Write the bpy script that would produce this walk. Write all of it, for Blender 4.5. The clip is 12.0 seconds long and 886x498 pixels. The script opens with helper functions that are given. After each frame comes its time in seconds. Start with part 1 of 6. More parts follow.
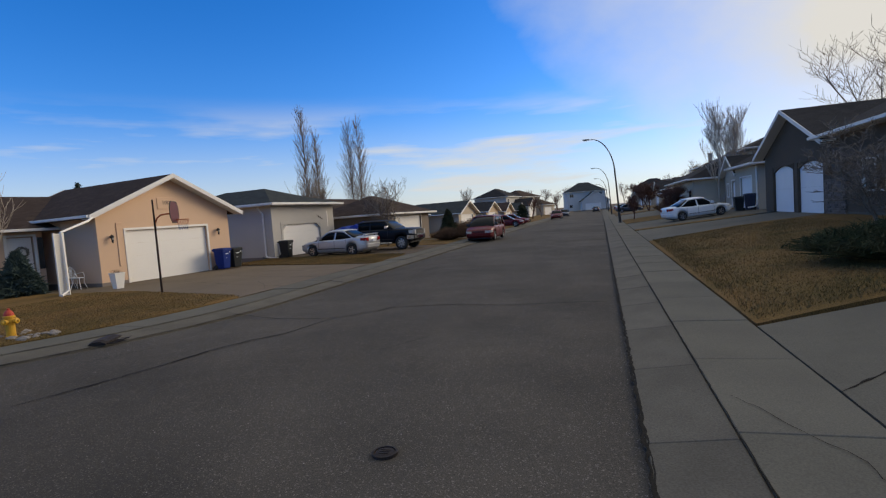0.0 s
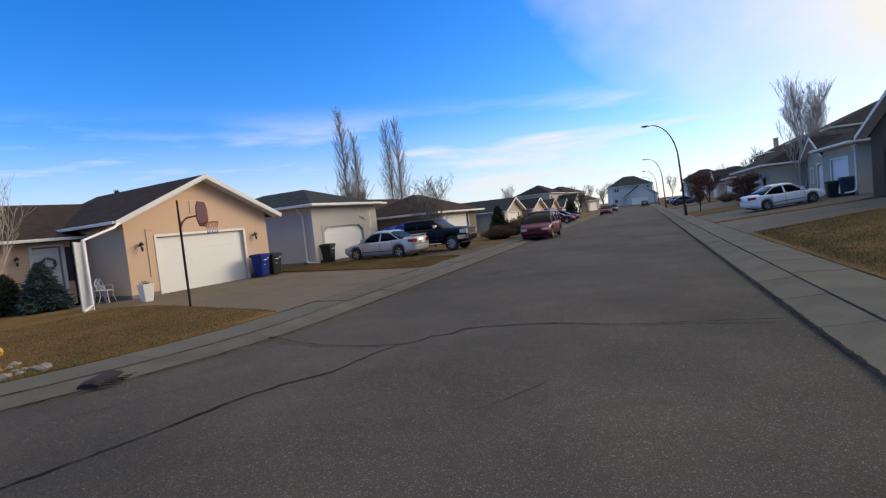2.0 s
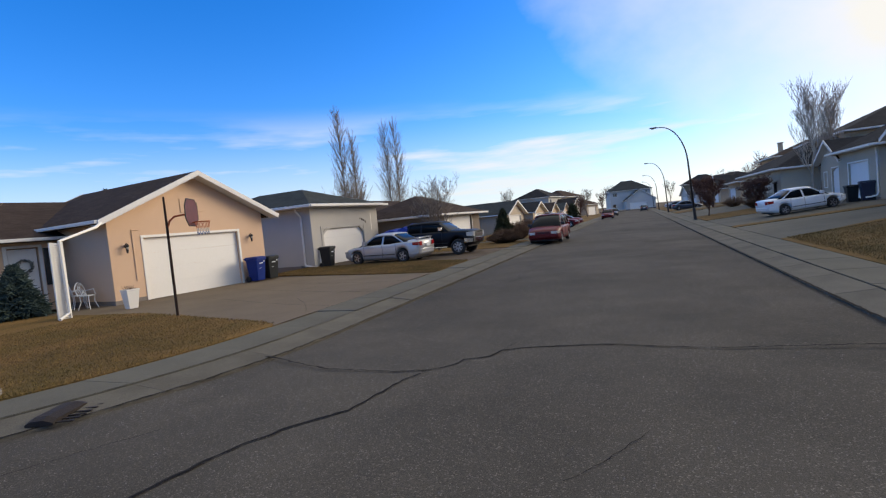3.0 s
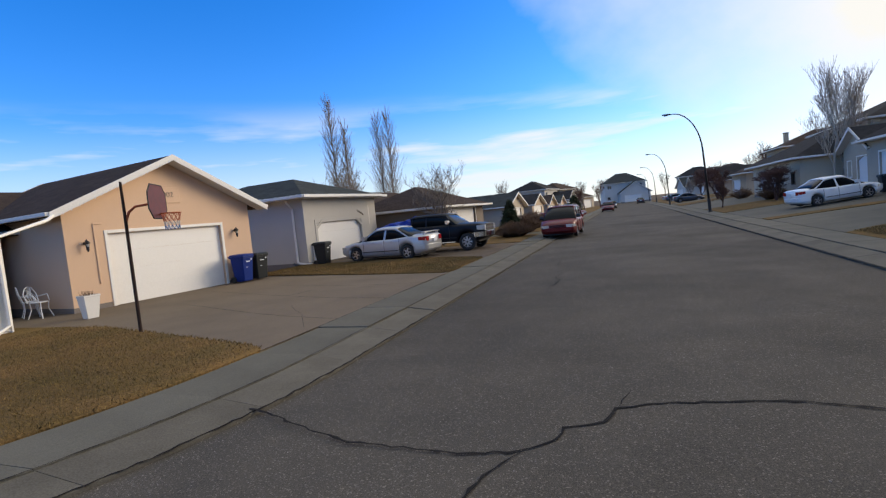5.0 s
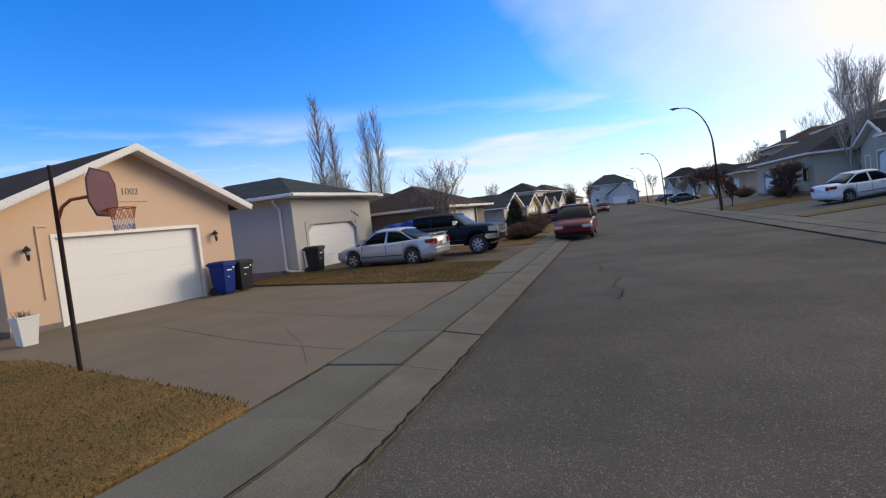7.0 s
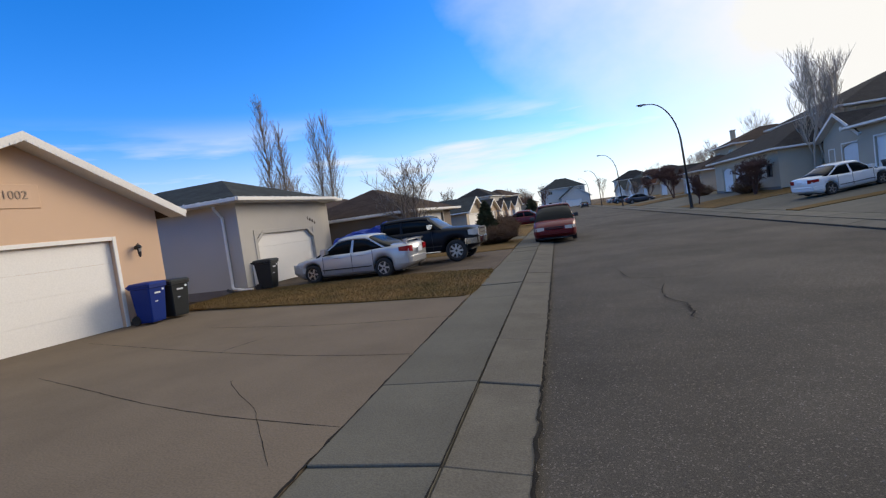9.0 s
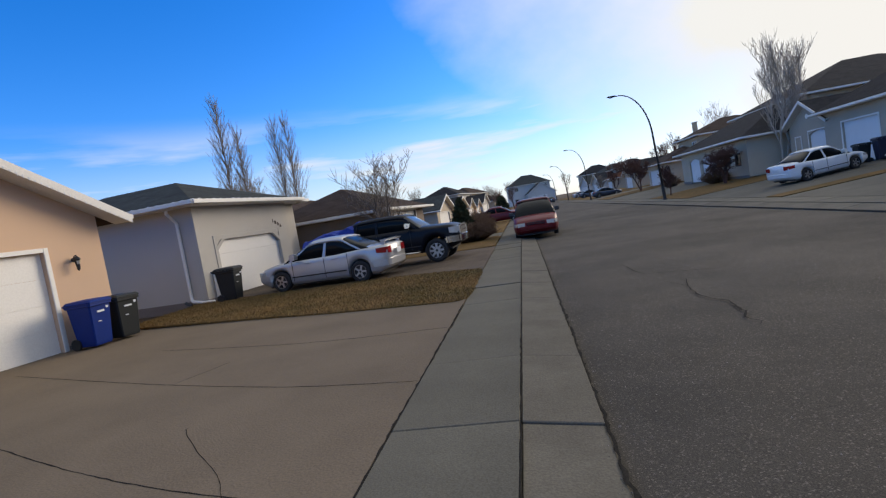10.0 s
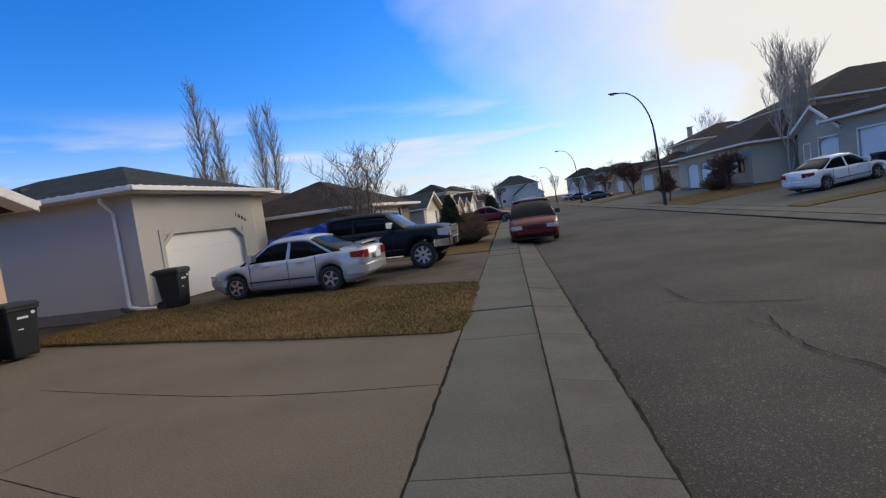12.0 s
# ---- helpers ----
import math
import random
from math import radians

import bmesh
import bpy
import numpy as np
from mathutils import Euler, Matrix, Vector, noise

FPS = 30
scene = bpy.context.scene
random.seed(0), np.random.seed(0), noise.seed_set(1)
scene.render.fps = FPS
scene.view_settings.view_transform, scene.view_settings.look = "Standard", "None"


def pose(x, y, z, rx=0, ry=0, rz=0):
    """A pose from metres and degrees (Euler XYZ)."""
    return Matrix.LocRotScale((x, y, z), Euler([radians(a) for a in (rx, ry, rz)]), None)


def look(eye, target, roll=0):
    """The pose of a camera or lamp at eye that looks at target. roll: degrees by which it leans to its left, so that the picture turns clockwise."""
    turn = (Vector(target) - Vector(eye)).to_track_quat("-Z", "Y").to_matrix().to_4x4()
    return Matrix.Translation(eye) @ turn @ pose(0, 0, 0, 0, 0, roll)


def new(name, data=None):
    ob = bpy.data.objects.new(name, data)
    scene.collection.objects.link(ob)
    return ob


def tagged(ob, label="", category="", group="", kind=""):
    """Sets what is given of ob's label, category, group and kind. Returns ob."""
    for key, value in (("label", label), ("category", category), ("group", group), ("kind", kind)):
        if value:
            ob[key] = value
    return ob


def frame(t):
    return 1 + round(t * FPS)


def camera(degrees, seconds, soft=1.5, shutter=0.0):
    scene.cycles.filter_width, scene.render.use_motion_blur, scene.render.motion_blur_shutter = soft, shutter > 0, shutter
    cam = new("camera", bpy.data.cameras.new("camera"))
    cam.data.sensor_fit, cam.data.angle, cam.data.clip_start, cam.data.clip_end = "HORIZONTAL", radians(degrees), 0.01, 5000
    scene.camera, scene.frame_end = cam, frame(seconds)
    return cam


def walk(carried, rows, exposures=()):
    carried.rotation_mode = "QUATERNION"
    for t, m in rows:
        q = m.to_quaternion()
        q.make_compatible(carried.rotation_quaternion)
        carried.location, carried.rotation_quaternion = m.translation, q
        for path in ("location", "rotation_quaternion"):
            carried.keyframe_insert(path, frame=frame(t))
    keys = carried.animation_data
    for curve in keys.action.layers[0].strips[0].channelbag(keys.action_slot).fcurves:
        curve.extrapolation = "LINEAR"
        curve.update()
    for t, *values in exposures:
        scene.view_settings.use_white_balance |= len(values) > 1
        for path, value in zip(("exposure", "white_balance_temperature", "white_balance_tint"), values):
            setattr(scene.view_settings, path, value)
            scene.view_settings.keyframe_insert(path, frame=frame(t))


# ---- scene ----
cam = camera(82.0, 12.0, 1.25)
ROWS = [
    (0, 0.095, -0.247, 1.903, 17.22, -3.7, 4.3),
    (0.5, -0.325, 0.37, 1.869, 20.3, -3.99, 4.41),
    (1, -0.665, 0.989, 1.844, 21.3, -3.9, 5.44),
    (1.5, -1.095, 1.494, 1.849, 21.77, -3.82, 5.93),
    (2, -1.555, 2.059, 1.815, 21.44, -3.27, 5.96),
    (2.5, -2.042, 2.602, 1.809, 21.29, -3.02, 5.94),
    (3, -2.565, 3.161, 1.808, 20.94, -2.93, 5.53),
    (5, -4.21, 5.218, 1.841, 19.86, -3.77, 5.65),
    (5.5, -4.708, 5.772, 1.814, 19.89, -3.59, 6.32),
    (6, -5.125, 6.287, 1.767, 18.97, -3.05, 6.16),
    (6.5, -5.537, 6.796, 1.777, 18.41, -3.56, 6.13),
    (8.5, -7.179, 8.955, 1.768, 15.45, -3.15, 7.56),
    (9, -7.533, 9.603, 1.709, 12.72, -3.32, 7.75),
    (9.5, -7.923, 10.193, 1.692, 11.19, -3.33, 8.75),
    (10, -8.236, 10.75, 1.699, 8.84, -3.93, 9.55),
    (10.5, -8.489, 11.279, 1.692, 8.64, -3.9, 9.17),
    (11, -8.652, 11.844, 1.713, 8.09, -4.01, 8.48),
    (11.5, -8.648, 12.479, 1.713, 7.53, -4.29, 7.77),
    (12, -8.673, 13.133, 1.735, 7.26, -4.36, 7.64),
]
EXPOSURES = [(0.0, 0.08, 6950, 9), (1.0, 0.28, 6950, 9), (2.5, 0.45, 6850, 9), (5.5, 0.5, 6800, 9), (8.5, 0.5, 6650, 9), (10.5, 0.35, 6700, 9), (12.0, 0.3, 6700, 9)]
walk(cam, [(t, pose(x, y, z, 90 + pitch, roll, yaw)) for t, x, y, z, yaw, pitch, roll in ROWS], EXPOSURES)

# ---- world and sun ----
SUN_AZ, SUN_EL = 48.0, 16.0          # degrees from +y towards +x, and above the horizon
world = bpy.data.worlds.new("sky")
scene.world = world
world.use_nodes = True
wn, wl = world.node_tree.nodes, world.node_tree.links
wn.clear()


def wnode(kind, **values):
    n = wn.new(kind)
    for key, value in values.items():
        if key in n.inputs:
            n.inputs[key].default_value = value
    return n


sky = wn.new("ShaderNodeTexSky")
sky.sky_type = "NISHITA"
sky.sun_disc = False
sky.sun_elevation, sky.sun_rotation = radians(SUN_EL), radians(SUN_AZ)
sky.altitude, sky.air_density, sky.dust_density, sky.ozone_density = 300, 1.0, 0.6, 3.0
sat = wnode("ShaderNodeHueSaturation", Saturation=1.2, Value=1.06)
coord = wn.new("ShaderNodeTexCoord")
# thin high cloud: stretched streaks low down, a broad veil towards the sun
streak_map = wnode("ShaderNodeMapping")
streak_map.inputs["Scale"].default_value = (1.1, 1.1, 9.0)
streak_map.inputs["Rotation"].default_value = (0, 0, 0.61)
streak_map.inputs["Location"].default_value = (1.7, 0.4, 1.05)
streak = wnode("ShaderNodeTexNoise", Scale=2.2, Detail=5.0, Roughness=0.55)
streak_ramp = wn.new("ShaderNodeMapRange")
streak_ramp.inputs["From Min"].default_value, streak_ramp.inputs["From Max"].default_value = 0.49, 0.68
veil_map = wnode("ShaderNodeMapping")
veil_map.inputs["Rotation"].default_value = (0.3, 0.5, 0.6)
veil_map.inputs["Scale"].default_value = (1.0, 2.2, 1.4)
veil = wnode("ShaderNodeTexNoise", Scale=2.1, Detail=7.0, Roughness=0.55)
sunward = wn.new("ShaderNodeVectorMath")
sunward.operation = "DOT_PRODUCT"
sunward.inputs[1].default_value = (0.78, 0.545, 0.31)   # the thin cloud is thickest right of the sun
near_sun = wn.new("ShaderNodeMapRange")
near_sun.inputs["From Min"].default_value, near_sun.inputs["From Max"].default_value = 0.36, 0.92
near_sun.inputs["To Min"].default_value, near_sun.inputs["To Max"].default_value = -0.5, 0.6
overhead_fill = wn.new("ShaderNodeMapRange")       # unseen white veil added high up, to whiten the light on the ground
overhead_fill.interpolation_type = "SMOOTHSTEP"
overhead_fill.inputs["From Min"].default_value, overhead_fill.inputs["From Max"].default_value = 0.5, 0.78
overhead_fill.inputs["To Max"].default_value = 0.9
veil_all = wn.new("ShaderNodeMath")
veil_sum = wn.new("ShaderNodeMath")
veil_ramp = wn.new("ShaderNodeMapRange")
veil_ramp.inputs["From Min"].default_value, veil_ramp.inputs["From Max"].default_value = 0.35, 0.95
both = wn.new("ShaderNodeMath")
both.operation, both.use_clamp = "MAXIMUM", True
thin = wn.new("ShaderNodeMath")
thin.operation = "MULTIPLY"
thin.inputs[1].default_value = 0.85
low = wn.new("ShaderNodeMapRange")            # streaks lie in a low belt all round
low.interpolation_type = "SMOOTHSTEP"
low.inputs["From Min"].default_value, low.inputs["From Max"].default_value = 0.24, 0.13
sep = wn.new("ShaderNodeSeparateXYZ")
streak_low = wn.new("ShaderNodeMath")
streak_low.operation = "MULTIPLY"
cloud_col = wnode("ShaderNodeMix")
cloud_col.data_type = "RGBA"
cloud_col.inputs["A"].default_value = (4.3, 4.45, 4.6, 1)
cloud_col.inputs["B"].default_value = (4.9, 4.68, 4.4, 1)
mix = wn.new("ShaderNodeMix")
mix.data_type = "RGBA"
background = wnode("ShaderNodeBackground", Strength=0.15)
out = wn.new("ShaderNodeOutputWorld")
tone = wn.new("ShaderNodeMix")                # clear dry air: a deeper blue
tone.data_type, tone.blend_type = "RGBA", "MULTIPLY"
tone.inputs["Factor"].default_value = 1.0
tone.inputs["B"].default_value = (0.84, 0.95, 1.36, 1)
wl.new(sky.outputs[0], tone.inputs["A"])
wl.new(tone.outputs["Result"], sat.inputs["Color"])
haze = wn.new("ShaderNodeMapRange")           # pale haze along the whole horizon
haze.interpolation_type = "SMOOTHSTEP"
haze.inputs["From Min"].default_value, haze.inputs["From Max"].default_value = 0.22, -0.02
haze.inputs["To Max"].default_value = 0.66
hazy = wn.new("ShaderNodeMath")
hazy.operation = "MAXIMUM"
wl.new(coord.outputs["Generated"], streak_map.inputs["Vector"])
wl.new(streak_map.outputs[0], streak.inputs["Vector"])
wl.new(streak.outputs[0], streak_ramp.inputs["Value"])
wl.new(coord.outputs["Generated"], sep.inputs[0])
wl.new(sep.outputs["Z"], low.inputs["Value"])
wl.new(streak_ramp.outputs[0], streak_low.inputs[0])
wl.new(low.outputs[0], streak_low.inputs[1])
wl.new(coord.outputs["Generated"], veil_map.inputs["Vector"])
wl.new(veil_map.outputs[0], veil.inputs["Vector"])
wl.new(coord.outputs["Generated"], sunward.inputs[0])
wl.new(sunward.outputs["Value"], near_sun.inputs["Value"])
wl.new(veil.outputs[0], veil_sum.inputs[0])
wl.new(near_sun.outputs[0], veil_sum.inputs[1])
wl.new(sep.outputs["Z"], overhead_fill.inputs["Value"])
wl.new(veil_sum.outputs[0], veil_all.inputs[0])
wl.new(overhead_fill.outputs[0], veil_all.inputs[1])
wl.new(veil_all.outputs[0], veil_ramp.inputs["Value"])
wl.new(streak_low.outputs[0], thin.inputs[0])
wl.new(sep.outputs["Z"], haze.inputs["Value"])
wl.new(haze.outputs[0], hazy.inputs[0])
wl.new(thin.outputs[0], hazy.inputs[1])
wl.new(hazy.outputs[0], both.inputs[0])
wl.new(veil_ramp.outputs[0], both.inputs[1])
wl.new(near_sun.outputs[0], cloud_col.inputs["Factor"])
wl.new(both.outputs[0], mix.inputs["Factor"])
wl.new(sat.outputs[0], mix.inputs["A"])
wl.new(cloud_col.outputs["Result"], mix.inputs["B"])
wl.new(mix.outputs["Result"], background.inputs["Color"])
wl.new(background.outputs[0], out.inputs["Surface"])

sun = new("sun", bpy.data.lights.new("sun", "SUN"))
sun.data.energy, sun.data.angle, sun.data.color = 2.1, radians(32), (1.0, 0.87, 0.72)
az, el = radians(SUN_AZ), radians(SUN_EL)
sun.matrix_world = look((math.sin(az) * 50, math.cos(az) * 50, math.tan(el) * 50), (0, 0, 0))

# ---- materials ----


def material(name, colour, rough=0.8, metal=0.0, vary=0.25, scale=6.0, fine=120.0, bump=0.15, tint=None, coat=0.0, stretch=(1, 1, 1), piece=0.0, stain=0.0, spec=0.5, chips=0.0):
    """Two scales of noise on the base colour, a fine bump, and a chance difference from piece to piece."""
    m = bpy.data.materials.new(name)
    m.use_nodes = True
    n, l = m.node_tree.nodes, m.node_tree.links
    b = n["Principled BSDF"]
    b.inputs["Metallic"].default_value, b.inputs["Roughness"].default_value = metal, rough
    b.inputs["Coat Weight"].default_value = coat
    b.inputs["Specular IOR Level"].default_value = spec
    tc = n.new("ShaderNodeTexCoord")
    mp = n.new("ShaderNodeMapping")
    mp.inputs["Scale"].default_value = stretch
    l.new(tc.outputs["Object"], mp.inputs[0])
    big, small = n.new("ShaderNodeTexNoise"), n.new("ShaderNodeTexNoise")
    big.inputs["Scale"].default_value, big.inputs["Detail"].default_value = scale, 6
    small.inputs["Scale"].default_value, small.inputs["Detail"].default_value = fine, 3
    for k in (big, small):
        l.new(mp.outputs[0], k.inputs["Vector"])
    tint = tint or [c * 0.6 for c in colour]
    r1 = n.new("ShaderNodeMapRange")
    r1.inputs["From Min"].default_value, r1.inputs["From Max"].default_value = 0.35, 0.7
    r1.inputs["To Max"].default_value = min(1.0, vary * 2)
    l.new(big.outputs[0], r1.inputs["Value"])
    mixa = n.new("ShaderNodeMix")
    mixa.data_type = "RGBA"
    mixa.inputs["A"].default_value, mixa.inputs["B"].default_value = (*colour, 1), (*tint, 1)
    l.new(r1.outputs[0], mixa.inputs["Factor"])
    r2 = n.new("ShaderNodeMapRange")
    r2.inputs["From Min"].default_value, r2.inputs["From Max"].default_value = 0.3, 0.7
    r2.inputs["To Min"].default_value, r2.inputs["To Max"].default_value = 1 - vary, 1 + vary
    l.new(small.outputs[0], r2.inputs["Value"])
    hv = n.new("ShaderNodeHueSaturation")
    l.new(mixa.outputs["Result"], hv.inputs["Color"])
    value = r2.outputs[0]
    if piece:
        info = n.new("ShaderNodeObjectInfo")
        r3 = n.new("ShaderNodeMapRange")
        r3.inputs["To Min"].default_value, r3.inputs["To Max"].default_value = 1 - piece, 1 + piece
        l.new(info.outputs["Random"], r3.inputs["Value"])
        mul = n.new("ShaderNodeMath")
        mul.operation = "MULTIPLY"
        l.new(value, mul.inputs[0])
        l.new(r3.outputs[0], mul.inputs[1])
        value = mul.outputs[0]
    if stain:
        st = n.new("ShaderNodeTexNoise")
        st.inputs["Scale"].default_value, st.inputs["Detail"].default_value = scale * 0.23, 8
        st.inputs["Roughness"].default_value = 0.65
        l.new(mp.outputs[0], st.inputs["Vector"])
        r4 = n.new("ShaderNodeMapRange")
        r4.inputs["From Min"].default_value, r4.inputs["From Max"].default_value = 0.42, 0.66
        r4.inputs["To Min"].default_value, r4.inputs["To Max"].default_value = 1.0, 1 - stain
        l.new(st.outputs[0], r4.inputs["Value"])
        mu = n.new("ShaderNodeMath")
        mu.operation = "MULTIPLY"
        l.new(value, mu.inputs[0])
        l.new(r4.outputs[0], mu.inputs[1])
        value = mu.outputs[0]
    if chips:
        vo = n.new("ShaderNodeTexVoronoi")
        vo.inputs["Scale"].default_value = 95.0
        l.new(mp.outputs[0], vo.inputs["Vector"])
        pick = n.new("ShaderNodeSeparateColor")
        l.new(vo.outputs["Color"], pick.inputs[0])
        r5 = n.new("ShaderNodeMapRange")
        r5.inputs["From Min"].default_value, r5.inputs["From Max"].default_value = 1 - chips, 1.0
        r5.inputs["To Min"].default_value, r5.inputs["To Max"].default_value = 0.92, 2.1
        l.new(pick.outputs[0], r5.inputs["Value"])
        mv = n.new("ShaderNodeMath")
        mv.operation = "MULTIPLY"
        l.new(value, mv.inputs[0])
        l.new(r5.outputs[0], mv.inputs[1])
        value = mv.outputs[0]
    l.new(value, hv.inputs["Value"])
    l.new(hv.outputs[0], b.inputs["Base Color"])
    if bump:
        bp = n.new("ShaderNodeBump")
        bp.inputs["Strength"].default_value, bp.inputs["Distance"].default_value = bump, 0.01
        l.new(small.outputs[0], bp.inputs["Height"])
        l.new(bp.outputs[0], b.inputs["Normal"])
    return m


def shingles(name, colour):
    """Asphalt shingle: courses and tabs as relief and tone, on the roof's own slope."""
    m = material(name, colour, 0.95, vary=0.3, scale=1.5, fine=60, bump=0.0, spec=0.06)
    n, l = m.node_tree.nodes, m.node_tree.links
    b = n["Principled BSDF"]
    tc = n.new("ShaderNodeTexCoord")
    br = n.new("ShaderNodeTexBrick")
    br.inputs["Scale"].default_value = 1.0
    br.inputs["Brick Width"].default_value, br.inputs["Row Height"].default_value = 0.33, 0.14
    br.inputs["Mortar Size"].default_value = 0.008
    br.inputs["Color1"].default_value, br.inputs["Color2"].default_value = (1, 1, 1, 1), (0.7, 0.7, 0.7, 1)
    br.inputs["Mortar"].default_value = (0.45, 0.45, 0.45, 1)
    l.new(tc.outputs["UV"], br.inputs["Vector"])
    old = b.inputs["Base Color"].links[0].from_socket
    mul = n.new("ShaderNodeMix")
    mul.data_type, mul.blend_type = "RGBA", "MULTIPLY"
    mul.inputs["Factor"].default_value = 0.8
    l.new(old, mul.inputs["A"])
    l.new(br.outputs["Color"], mul.inputs["B"])
    l.new(mul.outputs["Result"], b.inputs["Base Color"])
    bp = n.new("ShaderNodeBump")
    bp.inputs["Strength"].default_value, bp.inputs["Distance"].default_value = 0.5, 0.01
    l.new(br.outputs["Color"], bp.inputs["Height"])
    l.new(bp.outputs[0], b.inputs["Normal"])
    return m


M = {}
M["asphalt"] = material("asphalt", (0.1, 0.087, 0.071), 0.93, vary=0.38, scale=0.7, fine=110, bump=0.45, tint=(0.07, 0.063, 0.054), stain=0.36, spec=0.12, chips=0.14)
M["concrete"] = material("concrete", (0.142, 0.131, 0.104), 0.9, vary=0.16, scale=1.3, fine=70, bump=0.3, tint=(0.1, 0.092, 0.078), piece=0.07, stain=0.22, spec=0.1)
M["gutter"] = material("gutter_concrete", (0.14, 0.126, 0.1), 0.9, vary=0.18, scale=1.7, fine=60, bump=0.35, tint=(0.088, 0.077, 0.065), piece=0.07, stain=0.3, spec=0.1)
M["drive"] = material("driveway_concrete", (0.168, 0.131, 0.093), 0.88, vary=0.14, scale=0.9, fine=50, bump=0.35, tint=(0.13, 0.101, 0.072), stain=0.24, spec=0.12)
M["gravel"] = material("gravel_drive", (0.12, 0.09, 0.065), 0.95, vary=0.35, scale=1.2, fine=28, bump=0.9, tint=(0.073, 0.054, 0.039), stain=0.4, spec=0.2)
M["joint"] = material("joint_dirt", (0.026, 0.023, 0.019), 0.95, vary=0.4, scale=5, fine=60, bump=0.2, spec=0.08)
M["crack"] = material("crack_filler", (0.022, 0.02, 0.019), 0.9, vary=0.3, scale=5, fine=60, bump=0.2, spec=0.08)
M["lawn"] = material("dormant_lawn", (0.185, 0.108, 0.04), 0.95, vary=0.45, scale=0.8, fine=38, bump=0.9, tint=(0.11, 0.077, 0.026), stain=0.3, spec=0.1)
M["blade"] = material("grass_blade", (0.215, 0.137, 0.057), 0.9, vary=0.45, scale=0.8, fine=15, bump=0, tint=(0.125, 0.095, 0.035), spec=0.1)
M["earth"] = material("earth", (0.12, 0.085, 0.055), 0.95, vary=0.4, scale=1.0, fine=25, bump=0.6, spec=0.1)
M["rock"] = material("rock", (0.25, 0.22, 0.19), 0.9, vary=0.4, scale=4, fine=40, bump=0.6)
M["peach"] = material("peach_stucco", (0.66, 0.45, 0.30), 0.9, vary=0.06, scale=0.8, fine=90, bump=0.5, tint=(0.61, 0.41, 0.27), stain=0.05)
M["grey_stucco"] = material("grey_stucco", (0.47, 0.44, 0.39), 0.9, vary=0.08, scale=0.8, fine=90, bump=0.5, tint=(0.41, 0.385, 0.34), stain=0.07)
# low bungalow's wall: its shade is put into the brown base colour
M["shaded_stucco"] = material("shade_dark_stucco", (0.21, 0.165, 0.125), 0.9, vary=0.1, scale=0.8, fine=90, bump=0.5)
M["brown_stucco"] = material("brown_stucco", (0.075, 0.054, 0.036), 0.9, vary=0.1, scale=0.8, fine=90, bump=0.5)
M["pale_stucco"] = material("pale_stucco", (0.43, 0.37, 0.29), 0.9, vary=0.08, scale=0.8, fine=90, bump=0.5, stain=0.07)
M["cream_stucco"] = material("cream_stucco", (0.5, 0.41, 0.3), 0.9, vary=0.08, scale=0.8, fine=90, bump=0.5, stain=0.06)
M["pale_siding"] = material("pale_siding", (0.52, 0.5, 0.46), 0.7, vary=0.05, scale=0.6, fine=40, bump=0.2)
M["tan_stucco"] = material("tan_stucco", (0.5, 0.37, 0.24), 0.9, vary=0.08, scale=0.8, fine=90, bump=0.5)
M["white"] = material("white_paint", (0.78, 0.75, 0.69), 0.5, vary=0.04, scale=2, fine=30, bump=0.08, tint=(0.68, 0.67, 0.63))
M["off_white"] = material("weathered_white_trim", (0.68, 0.66, 0.62), 0.6, vary=0.08, scale=3, fine=40, bump=0.15, tint=(0.5, 0.48, 0.44))
M["foundation"] = material("foundation", (0.2, 0.17, 0.15), 0.9, vary=0.2, scale=2, fine=50, bump=0.4)
M["roof_black"] = shingles("charcoal_shingle", (0.042, 0.041, 0.042))
M["roof_brown"] = shingles("brown_shingle", (0.072, 0.052, 0.042))
M["roof_grey"] = shingles("grey_green_shingle", (0.062, 0.068, 0.066))
M["roof_red"] = shingles("rust_shingle", (0.13, 0.056, 0.03))
M["black_metal"] = material("black_metal", (0.025, 0.025, 0.027), 0.5, 0.3, vary=0.2, bump=0.05)
M["pole"] = material("bronze_lamp_post", (0.05, 0.045, 0.042), 0.5, 0.5, vary=0.15, bump=0.05)
M["rust"] = material("rusty_steel", (0.14, 0.06, 0.035), 0.8, 0.3, vary=0.4, scale=9, bump=0.3, tint=(0.045, 0.03, 0.025))
M["dark_rust"] = material("dark_rusty_pipe", (0.045, 0.026, 0.02), 0.8, 0.2, vary=0.4, scale=9, bump=0.3, tint=(0.02, 0.016, 0.014), spec=0.2)
M["board"] = material("maroon_backboard", (0.12, 0.03, 0.028), 0.6, vary=0.3, scale=5, bump=0.1, tint=(0.07, 0.02, 0.02))
M["orange"] = material("orange_rim", (0.45, 0.1, 0.03), 0.6, 0.2, vary=0.3, bump=0.1)
M["net"] = material("net_cord", (0.55, 0.53, 0.5), 0.9, vary=0.15)
M["net_red"] = material("red_net_cord", (0.5, 0.14, 0.07), 0.9, vary=0.2)
M["net_blue"] = material("blue_net_cord", (0.1, 0.17, 0.36), 0.9, vary=0.2)
M["blue_bin"] = material("blue_plastic", (0.002, 0.022, 0.17), 0.5, vary=0.12, scale=3, fine=60, bump=0.06, spec=0.2)
M["grey_bin"] = material("charcoal_plastic", (0.02, 0.023, 0.024), 0.5, vary=0.15, scale=3, fine=60, bump=0.06, spec=0.25)
